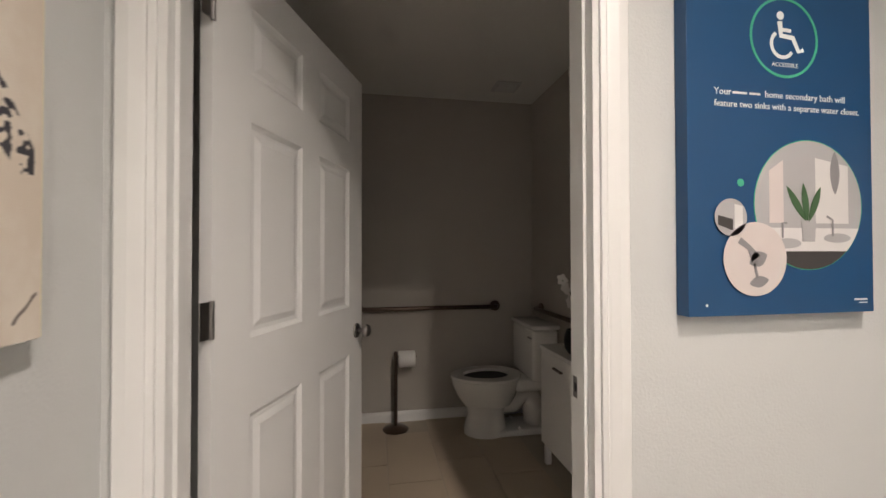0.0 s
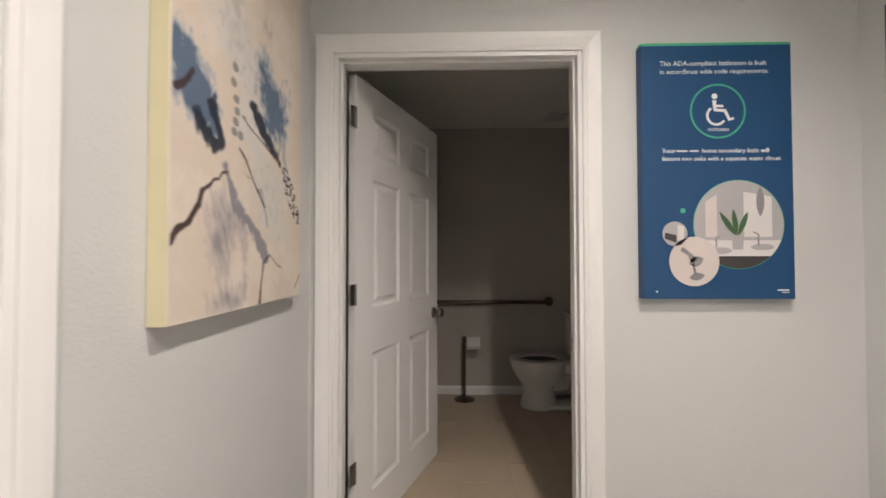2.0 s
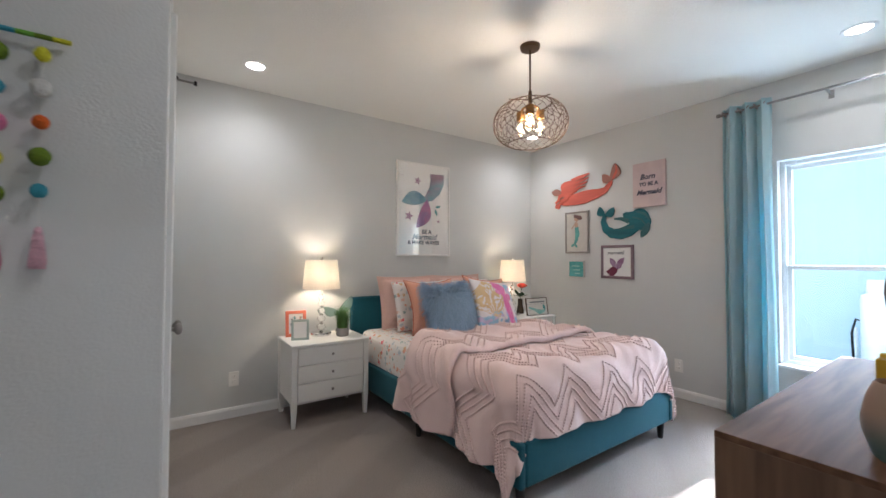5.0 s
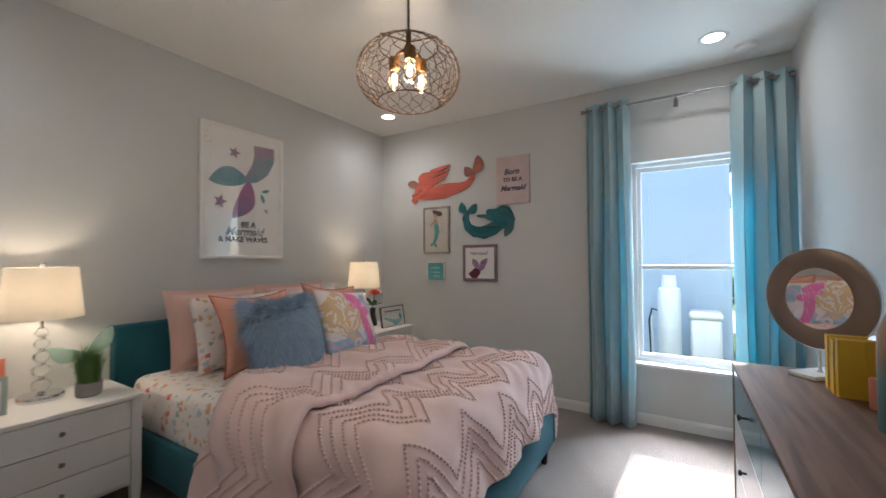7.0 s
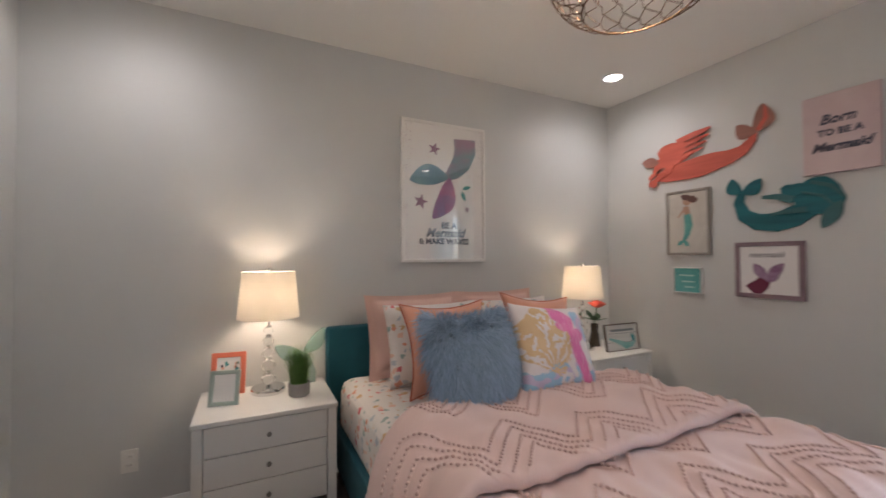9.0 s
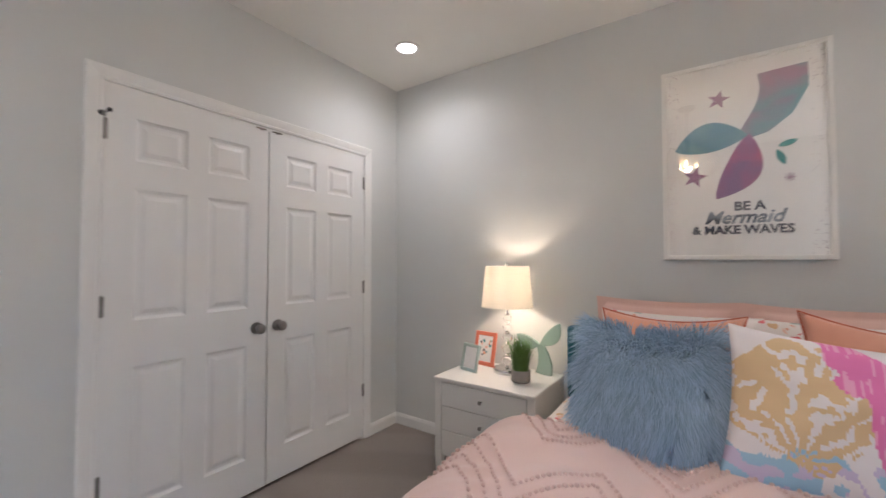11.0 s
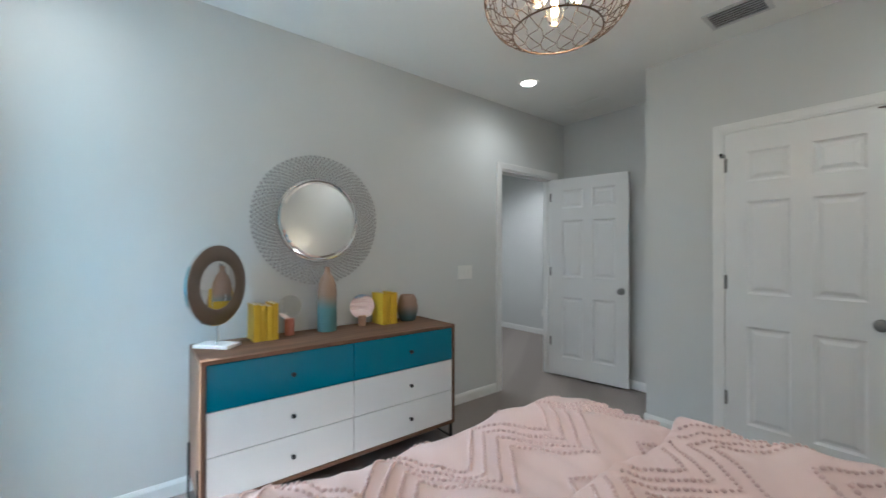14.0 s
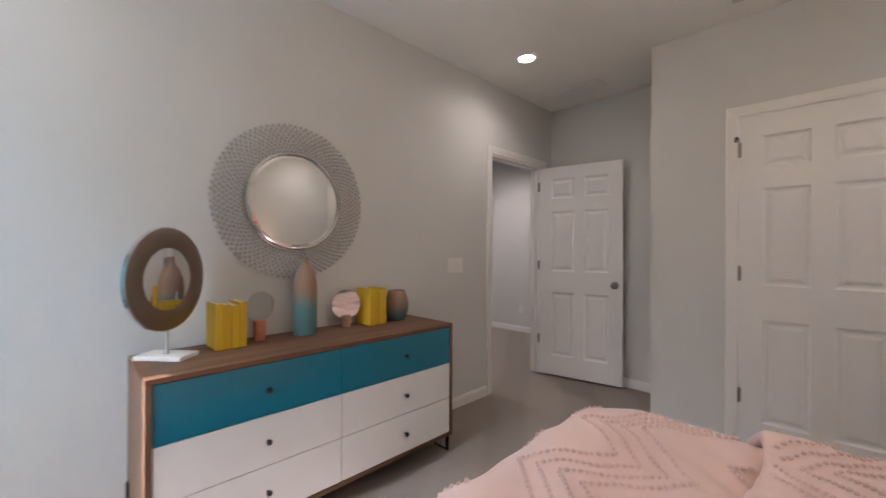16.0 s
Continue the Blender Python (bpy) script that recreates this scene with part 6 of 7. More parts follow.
board_text("This ADA-compliant bathroom is built", 0.0272, 0.125, 0.082)
board_text("in accordance with code requirements.", 0.0272, 0.125, 0.114)
board_text("ACCESSIBLE", 0.016, 0.44, 0.343)
board_text("Your", 0.026, 0.135, 0.425)
bx = su(0.215, 0.425)
part("lettering_bar", box(bx[0] + 0.010, bx[0] + 0.054, -0.0006, 0, bx[1] - 0.0035, bx[1] + 0.0025), WHT, sg)
part("lettering_bar", box(bx[0] + 0.062, bx[0] + 0.096, -0.0006, 0, bx[1] - 0.0035, bx[1] + 0.0025), WHT, sg)
board_text("home secondary bath will", 0.0255, 0.40, 0.425)
board_text("feature two sinks with a separate water closet.", 0.0248, 0.135, 0.456)
cx, cz = su(0.51, 0.27)
part("ring", moved(turned([(0.103, 0), (0.103, 0.001), (0.110, 0.001), (0.110, 0), (0.103, 0)], 56, close=True), pose(cx, 0, cz, 90)), MINT, sg, "green ring")
ink(sg, circle(cx - 0.012, cz + 0.060, 0.0115, 20), WHT, 0, "pictogram")
ink(sg, ribbon([(cx - 0.014, cz + 0.044), (cx - 0.010, cz + 0.005), (cx + 0.028, cz + 0.002), (cx + 0.046, cz - 0.035), (cx + 0.062, cz - 0.028)], [0.016, 0.015, 0.014, 0.012, 0.012]), WHT, 0, "pictogram")
ink(sg, ribbon([(cx - 0.012, cz + 0.022), (cx + 0.022, cz + 0.020)], [0.010, 0.010]), WHT, -0.0004, "pictogram")
ink(sg, ribbon([(cx - 0.006 + 0.036 * math.cos(a), cz - 0.018 + 0.036 * math.sin(a)) for a in [2.2 + 0.35 * i for i in range(11)]], [0.010] * 11), WHT, -0.0002, "pictogram")
px_, pz_ = su(0.635, 0.712)
PH_WALL, PH_TOP, PH_DARK, PH_GREEN, PH_GREY, PH_PALE = (material("photo_grey", (0.42, 0.41, 0.42), 0.6), material("photo_white", (0.68, 0.66, 0.65), 0.6), material("photo_dark", (0.05, 0.045, 0.045), 0.6), material("photo_green", (0.05, 0.12, 0.05), 0.6), material("photo_mid", (0.26, 0.25, 0.26), 0.6), material("photo_blush", (0.64, 0.57, 0.55), 0.6))


def chord(x, z, r, lo, hi, n=14):
    """The slice of a disc between two heights (shares of its radius)."""
    a0, a1 = math.asin(lo), math.asin(hi)
    right = [(x + r * math.cos(a0 + (a1 - a0) * i / n), z + r * math.sin(a0 + (a1 - a0) * i / n)) for i in range(n + 1)]
    return right + [(2 * x - u, v) for u, v in right[::-1]]


ink(sg, circle(px_, pz_, 0.178, 56), MINT, 0.0, "photo_rim", 0.0008)
ink(sg, circle(px_, pz_, 0.1755, 56), PH_WALL, -0.0008, "photo", 0.0006)
for o, mt, y in ((chord(px_, pz_, 0.1755, -0.72, -0.36), PH_TOP, -0.0014), (chord(px_, pz_, 0.1755, -0.999, -0.72), PH_DARK, -0.0014), ([(px_ - 0.13, pz_ + 0.09), (px_ - 0.13, pz_ - 0.05), (px_ - 0.085, pz_ - 0.05), (px_ - 0.085, pz_ + 0.12)], PH_PALE, -0.0014),
                 ([(px_ + 0.02, pz_ + 0.13), (px_ + 0.02, pz_ - 0.05), (px_ + 0.13, pz_ - 0.05), (px_ + 0.13, pz_ + 0.11)], PH_TOP, -0.0014), (leaf(px_ + 0.085, pz_ + 0.15, px_ + 0.085, pz_ + 0.03, 0.032), PH_GREY, -0.002),
                 (leaf(px_ - 0.012, pz_ - 0.045, px_ - 0.075, pz_ + 0.05, 0.022), PH_GREEN, -0.0022), (leaf(px_ - 0.008, pz_ - 0.045, px_ - 0.022, pz_ + 0.06, 0.022), PH_GREEN, -0.0026), (leaf(px_ - 0.004, pz_ - 0.045, px_ + 0.035, pz_ + 0.05, 0.022), PH_GREEN, -0.003),
                 ([(px_ - 0.03, pz_ - 0.045), (px_ - 0.026, pz_ - 0.10), (px_ + 0.014, pz_ - 0.10), (px_ + 0.018, pz_ - 0.045)], PH_WALL, -0.0032), (blob(px_ - 0.075, pz_ - 0.105, 0.045, 0.014, 0, 1, 0.02), PH_WALL, -0.002), (blob(px_ + 0.09, pz_ - 0.09, 0.045, 0.013, 0, 1, 0.02), PH_WALL, -0.002),
                 (ribbon([(px_ - 0.09, pz_ - 0.09), (px_ - 0.09, pz_ - 0.05), (px_ - 0.075, pz_ - 0.05)], [0.006] * 3), PH_GREY, -0.0026), (ribbon([(px_ + 0.075, pz_ - 0.085), (px_ + 0.075, pz_ - 0.04), (px_ + 0.055, pz_ - 0.03)], [0.006] * 3), PH_GREY, -0.0026)):
    ink(sg, o, mt, y, "photo_shape", 0.0005)
qx, qz = su(0.335, 0.855)
ink(sg, circle(qx, qz, 0.098, 48), PH_PALE, -0.0036, "photo", 0.0006)
for o in (ribbon([(qx - 0.05, qz + 0.05), (qx - 0.02, qz + 0.03), (qx, qz)], [0.018, 0.014, 0.03]), leaf(qx - 0.02, qz - 0.012, qx + 0.035, qz + 0.012, 0.04), leaf(qx - 0.02, qz - 0.065, qx + 0.04, qz - 0.055, 0.03), ribbon([(qx - 0.005, qz - 0.01), (qx + 0.005, qz - 0.05)], [0.008, 0.008])):
    ink(sg, o, PH_GREY, -0.0046, "photo_shape", 0.0005)
rx_, rz_ = su(0.21, 0.748)
ink(sg, circle(rx_, rz_, 0.049, 36), PH_WALL, -0.0036, "photo", 0.0006)
ink(sg, [(rx_ - 0.04, rz_ - 0.02), (rx_ + 0.005, rz_ - 0.035), (rx_ + 0.005, rz_ - 0.005), (rx_ - 0.04, rz_ + 0.005)], PH_DARK, -0.0046, "photo_shape", 0.0005)
ink(sg, [(rx_ + 0.01, rz_ - 0.03), (rx_ + 0.035, rz_ - 0.02), (rx_ + 0.035, rz_ + 0.03), (rx_ + 0.01, rz_ + 0.035)], PH_TOP, -0.0046, "photo_shape", 0.0005)
dx_, dz_ = su(0.268, 0.658)
ink(sg, circle(dx_, dz_, 0.0105, 24), MINT, 0, "dot")
lx_, lz_ = su(0.92, 0.972)
part("lettering_bar", box(lx_ - 0.02, lx_ + 0.024, -0.001, 0, lz_ + 0.004, lz_ + 0.009), WHT, sg)
part("lettering_bar", box(lx_ - 0.004, lx_ + 0.024, -0.001, 0, lz_ - 0.004, lz_ - 0.001), WHT, sg)
lx_, lz_ = su(0.09, 0.972)
ink(sg, circle(lx_, lz_, 0.004, 12), WHT, 0, "dot")

for zc, ht, tone in ((1.915, 0.485, (0.30, 0.27, 0.27)), (1.33, 0.47, (0.44, 0.41, 0.40))):
    hp = framed("hall_picture", pose(HALL_E - 0.022, 1.03, zc, 0, 0, -90), 0.50, ht, 0.018, 0.020, material("dark_grey_frame", (0.10, 0.095, 0.10), 0.4), wash("photo_print", tone, tuple(c * 0.7 for c in tone), 3), "dark framed photo print on the hall wall", "picture", "hall pictures")
    part("photo_band", box(-0.23, 0.23, 0.0045, 0.0058, -ht / 2 + 0.025, -ht / 2 + 0.12), PH_DARK, hp)

# alcove: pom-pom hanging on the closet's side wall
def pompom_hanging():
    h = thing("pompom_hanging", pose(CLOSET_X + 0.018, -0.358, 1.757, 0, 0, 90) @ Matrix.Diagonal((0.82, 0.82, 0.89, 1)), "felt pom-pom wall hanging with bright tassels on a wrapped stick", "wall hanging")
    tones = {"o": (0.75, 0.14, 0.015), "p": (0.80, 0.22, 0.40), "g": (0.16, 0.26, 0.015), "y": (0.72, 0.70, 0.03), "b": (0.06, 0.36, 0.48), "m": (0.62, 0.01, 0.14), "w": (0.75, 0.75, 0.73), "n": (0.04, 0.05, 0.14), "l": (0.20, 0.52, 0.06), "k": (0.82, 0.50, 0.58)}
    mats = {k: speckle("felt_" + k, c, tuple(0.7 * x for x in c), 0.95, 160, 0.01) for k, c in tones.items()}
    order = "bnyybmpnblgymr"
    for i in range(12):
        k = order[i] if order[i] in mats else "m"
        part("stick_wrap", moved(turned([(0.0, 0), (0.006, 0.0), (0.0065, 0.02), (0.006, 0.0355), (0, 0.0355)], 10), pose(-0.205 + 0.0355 * i, 0, 0, 0, 90)), mats[k], h, smooth=True)
    part("hook", moved(turned([(0.0, 0), (0.006, 0), (0.006, 0.003), (0.002, 0.004), (0.002, 0.014), (0, 0.015)], 10), pose(0.0, 0.018, 0.285, 90)), NICKEL, h)
    string = material("cotton_string", (0.70, 0.69, 0.66), 0.9)
    bm = tube(bmesh.new(), [(-0.17, 0, 0.003), (0, 0.004, 0.28), (0.17, 0, 0.003)], 0.0009, 5)
    part("string", bm, string, h)
    columns = (("bpygo", 0.34, "b"), ("ogwbm", 0.48, "l"), ("pygmpb", 0.56, "y"), ("gbpyg", 0.48, "m"), ("ywogb", 0.46, "k"))
    for c, (seq, ln, tas) in enumerate(columns):
        x = -0.165 + 0.083 * c
        part("string", tube(bmesh.new(), [(x, 0, 0), (x, 0, -ln)], 0.0009, 5), string, h)
        for i, k in enumerate(seq):
            bm = bmesh.new()
            r = 0.0225 if (i + c) % 2 else 0.0175
            bmesh.ops.create_icosphere(bm, subdivisions=3, radius=r, matrix=Matrix.Translation((x, -0.006, -0.045 - 0.083 * i - 0.012 * (c % 2))))
            for v in bm.verts:
                v.co += v.normal * 0.0025 * noise.noise(v.co * 160)
            part("pompom", bm, mats[k], h, smooth="all")
        bm = bmesh.new()
        z0 = -0.06 - 0.083 * len(seq)
        lathe(bm, [(0.0, 0.012), (0.006, 0.010), (0.009, 0.0), (0.007, -0.008), (0.012, -0.02)], 14, x, 0, z0)
        for q in range(60):
            a, rr = q * 2.4, 0.018 * math.sqrt((q + 0.5) / 60)
            tube(bm, [(x + 0.5 * rr * math.cos(a), 0.5 * rr * math.sin(a), z0 - 0.006), (x + rr * math.cos(a), rr * math.sin(a) * 0.7, z0 - 0.085 - 0.006 * math.sin(q * 3.3))], 0.0016, 4)
        part("tassel", bm, mats[tas], h)


pompom_hanging()


# ---- ceiling fixtures and wall plates ----
def recessed_light(x, y, label):
    r = thing("recessed_light", pose(x, y, HIGH), label, "ceiling light", "recessed lights")
    part("trim", turned([(0.058, -0.002), (0.062, -0.007), (0.080, -0.006), (0.084, -0.002), (0.084, 0.0), (0.058, 0.0), (0.058, -0.002)], 36, close=True), TRIM, r, smooth=True)
    lens = part("lens", turned([(0.0, -0.003), (0.058, -0.003), (0.058, -0.0005), (0.0, -0.0005)], 36), LIGHT_DISC, r, "glowing lens")
    lens.visible_shadow = False
    return r


first = recessed_light(*DOWNLIGHTS[0], "white trimmed recessed ceiling light, lit")
# the hall pair are unseen fixtures, added at the hall lamps
for p in DOWNLIGHTS[1:] + UNSEEN_HALL_LIGHTS:
    copy_thing(first, pose(p[0], p[1], HIGH))

METAL_WHITE = material("grille_paint", (0.55, 0.55, 0.55), 0.45)
DUCT = material("duct_shade", (0.12, 0.12, 0.12), 0.7)
def vent(x, y, z, w, d, slats, label, paint=None, dark=None, tilt=-42):
    paint, dark = paint or METAL_WHITE, dark or DUCT
    v = thing("ceiling_vent", pose(x, y, z), label, "vent")
    bm = bmesh.new()
    for b in ((-w / 2, w / 2, -d / 2, -d / 2 + 0.025), (-w / 2, w / 2, d / 2 - 0.025, d / 2), (-w / 2, -w / 2 + 0.025, -d / 2 + 0.025, d / 2 - 0.025), (w / 2 - 0.025, w / 2, -d / 2 + 0.025, d / 2 - 0.025)):
        quad_box(bm, b[0], b[1], b[2], b[3], -0.008, 0, 0.002)
    part("frame", bm, paint, v)
    part("backing", box(-w / 2 + 0.025, w / 2 - 0.025, -d / 2 + 0.025, d / 2 - 0.025, -0.002, -0.0005), dark, v)
    for i in range(slats):
        y0 = -d / 2 + 0.025 + (d - 0.05) * (i + 0.5) / slats
        part("slat", moved(box(-w / 2 + 0.026, w / 2 - 0.026, -0.011, 0.011, -0.001, 0.001), pose(0, y0, -0.011, tilt)), paint, v)


vent(-1.833, 0.322, HIGH, 0.30, 0.215, 6, "white slatted air vent in the bedroom ceiling")
vent(-0.52, -0.34, HIGH, 0.36, 0.22, 8, "white return air grille in the alcove ceiling", CEIL, CEIL, -10)
vent(1.56, 3.17, BATH_H, 0.18, 0.17, 5, "white exhaust grille in the bathroom ceiling")
sd = thing("smoke_detector", pose(-0.275, 3.65, HIGH), "round white smoke detector on the ceiling", "smoke detector")
part("body", turned([(0.0, -0.034), (0.045, -0.033), (0.058, -0.024), (0.062, -0.008), (0.066, 0), (0, 0)], 32), PLASTIC, sd, smooth=True)


def wall_plate(m, gangs, label, outlet=False):
    w = 0.072 + 0.046 * (gangs - 1)
    p = thing("outlet" if outlet else "light_switch", m, label, "outlet" if outlet else "switch")
    part("plate", box(-w / 2, w / 2, -0.005, 0, -0.058, 0.058, 0.002), PLASTIC, p)
    for g in range(gangs):
        x = (g - (gangs - 1) / 2) * 0.046
        if outlet:
            for z in (-0.02, 0.02):
                s = part("socket", box(x - 0.016, x + 0.016, -0.0075, -0.004, z - 0.014, z + 0.014, 0.002), PLASTIC, p)
                for q in (-0.006, 0.006):
                    part("slot", box(x + q - 0.001, x + q + 0.001, -0.0079, -0.007, z - 0.004, z + 0.005), BLACK, s)
        else:
            part("rocker", moved(box(x - 0.0165, x + 0.0165, -0.009, -0.004, -0.033, 0.033, 0.0015), pose(0, 0, 0, 3)), PLASTIC, p)


wall_plate(pose(0, 0.78, 1.121, 0, 0, -90), 3, "white three-gang rocker switch plate by the door")
wall_plate(pose(WEST, 0.443, 0.306, 0, 0, 90), 1, "white duplex outlet low on the wall", True)
wall_plate(pose(-1.732, NORTH, 0.293), 1, "white duplex outlet low on the wall", True)
wall_plate(pose(1.26, HALL_S, 0.341, 0, 0, 180), 1, "white duplex outlet low on the wall", True)

s = thing("strike_plate", pose(0.035, DY1 - 0.0195, 0.90, 0, 0, 90), "nickel strike plate on the door jamb", "strike plate")
part("plate", box(-0.014, 0.014, -0.0, 0.0015, -0.028, 0.028, 0.0004), NICKEL, s)
part("hole", box(-0.006, 0.006, 0.0015, 0.0019, -0.011, 0.011), BLACK, s)
s2 = thing("strike_plate", pose(BX1 - 0.0195, HALL_N + 0.088, 0.90, 0, 0, 0), "nickel strike plate on the bathroom jamb", "strike plate")
part("plate", box(0.0, 0.0015, -0.014, 0.014, -0.028, 0.028, 0.0004), NICKEL, s2)
part("hole", box(-0.0004, 0.0, -0.006, 0.006, -0.011, 0.011), BLACK, s2)


def hinge_leaf(parent, m):
    """The leaf of a butt hinge let into a door's edge, with rounded corners and three screws."""
    bm = bmesh.new()
    pts = [(0, -0.045), (0.022, -0.045), (0.029, -0.042), (0.032, -0.035), (0.032, 0.035), (0.029, 0.042), (0.022, 0.045), (0, 0.045)]
    part("hinge_leaf", moved(plate(pts, 0.002), m), NICKEL, parent)
    for z in (-0.03, 0.0, 0.03):
        part("screw", moved(turned([(0.0, 0), (0.004, 0), (0.004, 0.0006), (0, 0.0009)], 10), m @ pose(0.012 + 0.008 * (z == 0), 0, z, 90)), NICKEL, parent)


for z in (0.335, 1.055, 1.845):
    hinge_leaf(bed_door, pose(-0.0022, 0.002, z, 0, 0, 90))

for z in (0.354, 1.09, 1.876):      # the leaves let into the jamb
    jl = thing("hinge_plate", pose(0.003, DY0 + 0.0182, z), "nickel hinge leaf let into the door jamb", "hinge", "bedroom door hinges", kind="structure")
    part("plate", box(0.0, 0.026, 0.0, 0.002, -0.045, 0.045, 0.0008), NICKEL, jl)
    part("knuckle", turned([(0.0, -0.046), (0.0065, -0.045), (0.0065, 0.045), (0.0, 0.046)], 10, cx=-0.009, cy=0.004), NICKEL, jl, smooth=True)

# ---- things on the nightstands ----
def easel_frame(m, w, h, border, mat, ground, label):
    f = framed("photo_frame", m, w, h, border, 0.012, mat, ground, label, "photo frame")
    part("easel_back", moved(box(-0.02, 0.02, 0, 0.003, -h / 2, 0), pose(0, 0.0125, 0, 18)), material("card_back", (0.05, 0.05, 0.05), 0.9), f)
    return f


NZ = 0.622
f1 = easel_frame(pose(-3.405, 0.888, NZ + 0.106, 0, 0, 90 - 8) @ pose(0, 0, 0, -12), 0.165, 0.215, 0.026, material("coral_frame", (0.64, 0.17, 0.10), 0.5), PAPER, "coral photo frame with a small floral print")
rng = random.Random(2)
for i in range(16):
    ink(f1, blob(rng.uniform(-0.04, 0.04), rng.uniform(-0.055, 0.055), 0.009, 0.007, rng.uniform(0, 90), i, 0.3, 10), (CORAL, INK, TEAL_INK)[i % 3], 0.0058)
easel_frame(pose(-3.235, 0.878, NZ + 0.081, 0, 0, 90 - 14) @ pose(0, 0, 0, -14), 0.136, 0.165, 0.019, material("mint_grey_frame", (0.36, 0.44, 0.41), 0.5), PAPER, "small mint grey photo frame with a pale print")
pp = thing("potted_grass", pose(-3.215, 1.222, NZ), "small grey pot of artificial grass", "plant")
part("pot", turned([(0.0, 0), (0.046, 0), (0.052, 0.006), (0.054, 0.064), (0.052, 0.068), (0.047, 0.066), (0.044, 0.05), (0, 0.05)], 26), material("concrete_grey", (0.26, 0.25, 0.245), 0.85, 0, 0.15, 30, 0.5, 120), pp, smooth=True)
bm = bmesh.new()
for i in range(420):
    a, r = rng.uniform(0, 6.283), 0.042 * math.sqrt(rng.random())
    x, y = r * math.cos(a), r * math.sin(a)
    ht, sp = rng.uniform(0.12, 0.215), rng.uniform(0.2, 1.2)
    q = Vector((-math.sin(a), math.cos(a), 0)) * 0.0016
    b, m_, t = Vector((x, y, 0.05)), Vector((x * (1 + 0.5 * sp), y * (1 + 0.5 * sp), 0.05 + ht * 0.6)), Vector((x * (1 + 1.6 * sp) + 0.01 * rng.uniform(-1, 1), y * (1 + 1.6 * sp), 0.05 + ht))
    v = [bm.verts.new(w_) for w_ in (b - q, b + q, m_ + q, m_ - q, t)]
    bm.faces.new((v[0], v[1], v[2], v[3]))
    bm.faces.new((v[3], v[2], v[4]))
gr = part("grass_blades", bm, material("artificial_grass", (0.07, 0.16, 0.03), 0.6, 0, 0.35, 40), pp)
gr["kind"] = "stuff"
gt = thing("tail_sculpture", pose(-3.40, 1.262, NZ, 0, 0, 90), "frosted aqua glass tail sculpture", "sculpture")
tailg = ribbon([(0.02, 0.0), (0.03, 0.06), (0.02, 0.12), (0.0, 0.18)], [0.10, 0.085, 0.06, 0.04]) 
AQUAG = material("aqua_glass", (0.62, 0.84, 0.76), 0.16)
AQUAG.node_tree.nodes["Principled BSDF"].inputs["Transmission Weight"].default_value = 0.62
part("body", plate(tailg, 0.022, 0.004), AQUAG, gt)
part("fluke", plate(leaf(0.0, 0.17, 0.12, 0.31, 0.08, -0.02), 0.018, 0.004), AQUAG, gt, at=pose(0, 0.002, 0))
part("fluke", plate(leaf(0.0, 0.17, -0.15, 0.225, 0.08, 0.02), 0.018, 0.004), AQUAG, gt, at=pose(0, 0.002, 0))

rv = thing("rose_vase", pose(-3.34, 3.485, NZ) @ Matrix.Scale(1.25, 4), "dark glass vase with one coral rose", "flower vase")
part("vase", turned([(0.0, 0), (0.035, 0), (0.038, 0.006), (0.034, 0.03), (0.022, 0.09), (0.024, 0.14), (0.021, 0.14), (0.019, 0.09), (0.03, 0.03), (0, 0.01)], 24), material("smoked_glass", (0.05, 0.04, 0.03), 0.1), rv, smooth=True)
part("stem", tube(bmesh.new(), [(0, 0, 0.02), (0.0, 0.0, 0.16), (0.012, 0.01, 0.25)], 0.003, 6), material("stem_green", (0.05, 0.10, 0.03), 0.6), rv)
ROSE = material("coral_rose", (0.66, 0.13, 0.09), 0.7, 0, 0.15, 40)
for i in range(14):
    a, r = i * 2.4, 0.010 + 0.0024 * i
    bm = bmesh.new()
    g = []
    for u in range(5):
        row = []
        for w_ in range(5):
            ang = a + (w_ / 4 - 0.5) * 1.5
            zz = u / 4
            rr = r * (0.35 + 0.9 * zz ** 0.7) + 0.006 * zz ** 3
            row.append(bm.verts.new((0.012 + rr * math.cos(ang), 0.01 + rr * math.sin(ang), 0.245 + 0.048 * zz * (1 - 0.03 * i) - 0.006 * (w_ - 2) ** 2 * 0.3 * zz)))
        g.append(row)
    for u in range(4):
        for w_ in range(4):
            bm.faces.new((g[u][w_], g[u + 1][w_], g[u + 1][w_ + 1], g[u][w_ + 1]))
    part("petal", bm, ROSE, rv, smooth="all")
LEAFM = material("rose_leaf", (0.03, 0.08, 0.03), 0.6)
for k, (lx, ly, lz) in enumerate(((-0.06, -0.01, 0.22), (0.05, -0.05, 0.20), (-0.03, 0.06, 0.20), (0.06, 0.05, 0.18), (-0.055, -0.05, 0.18), (0.0, -0.07, 0.235))):
    d = Vector((lx, ly, lz - 0.16))
    bm = plate(leaf(0, 0, d.length, 0, 0.045, 0.006), 0.0015)
    part("leaf", moved(bm, Matrix.Translation((0, 0, 0.16)) @ d.to_track_quat("X", "Y").to_matrix().to_4x4()), LEAFM, rv)
PLANKW = wood("whitewashed_planks", (0.74, 0.72, 0.69), (0.60, 0.58, 0.55), 2, 0.8, "X")
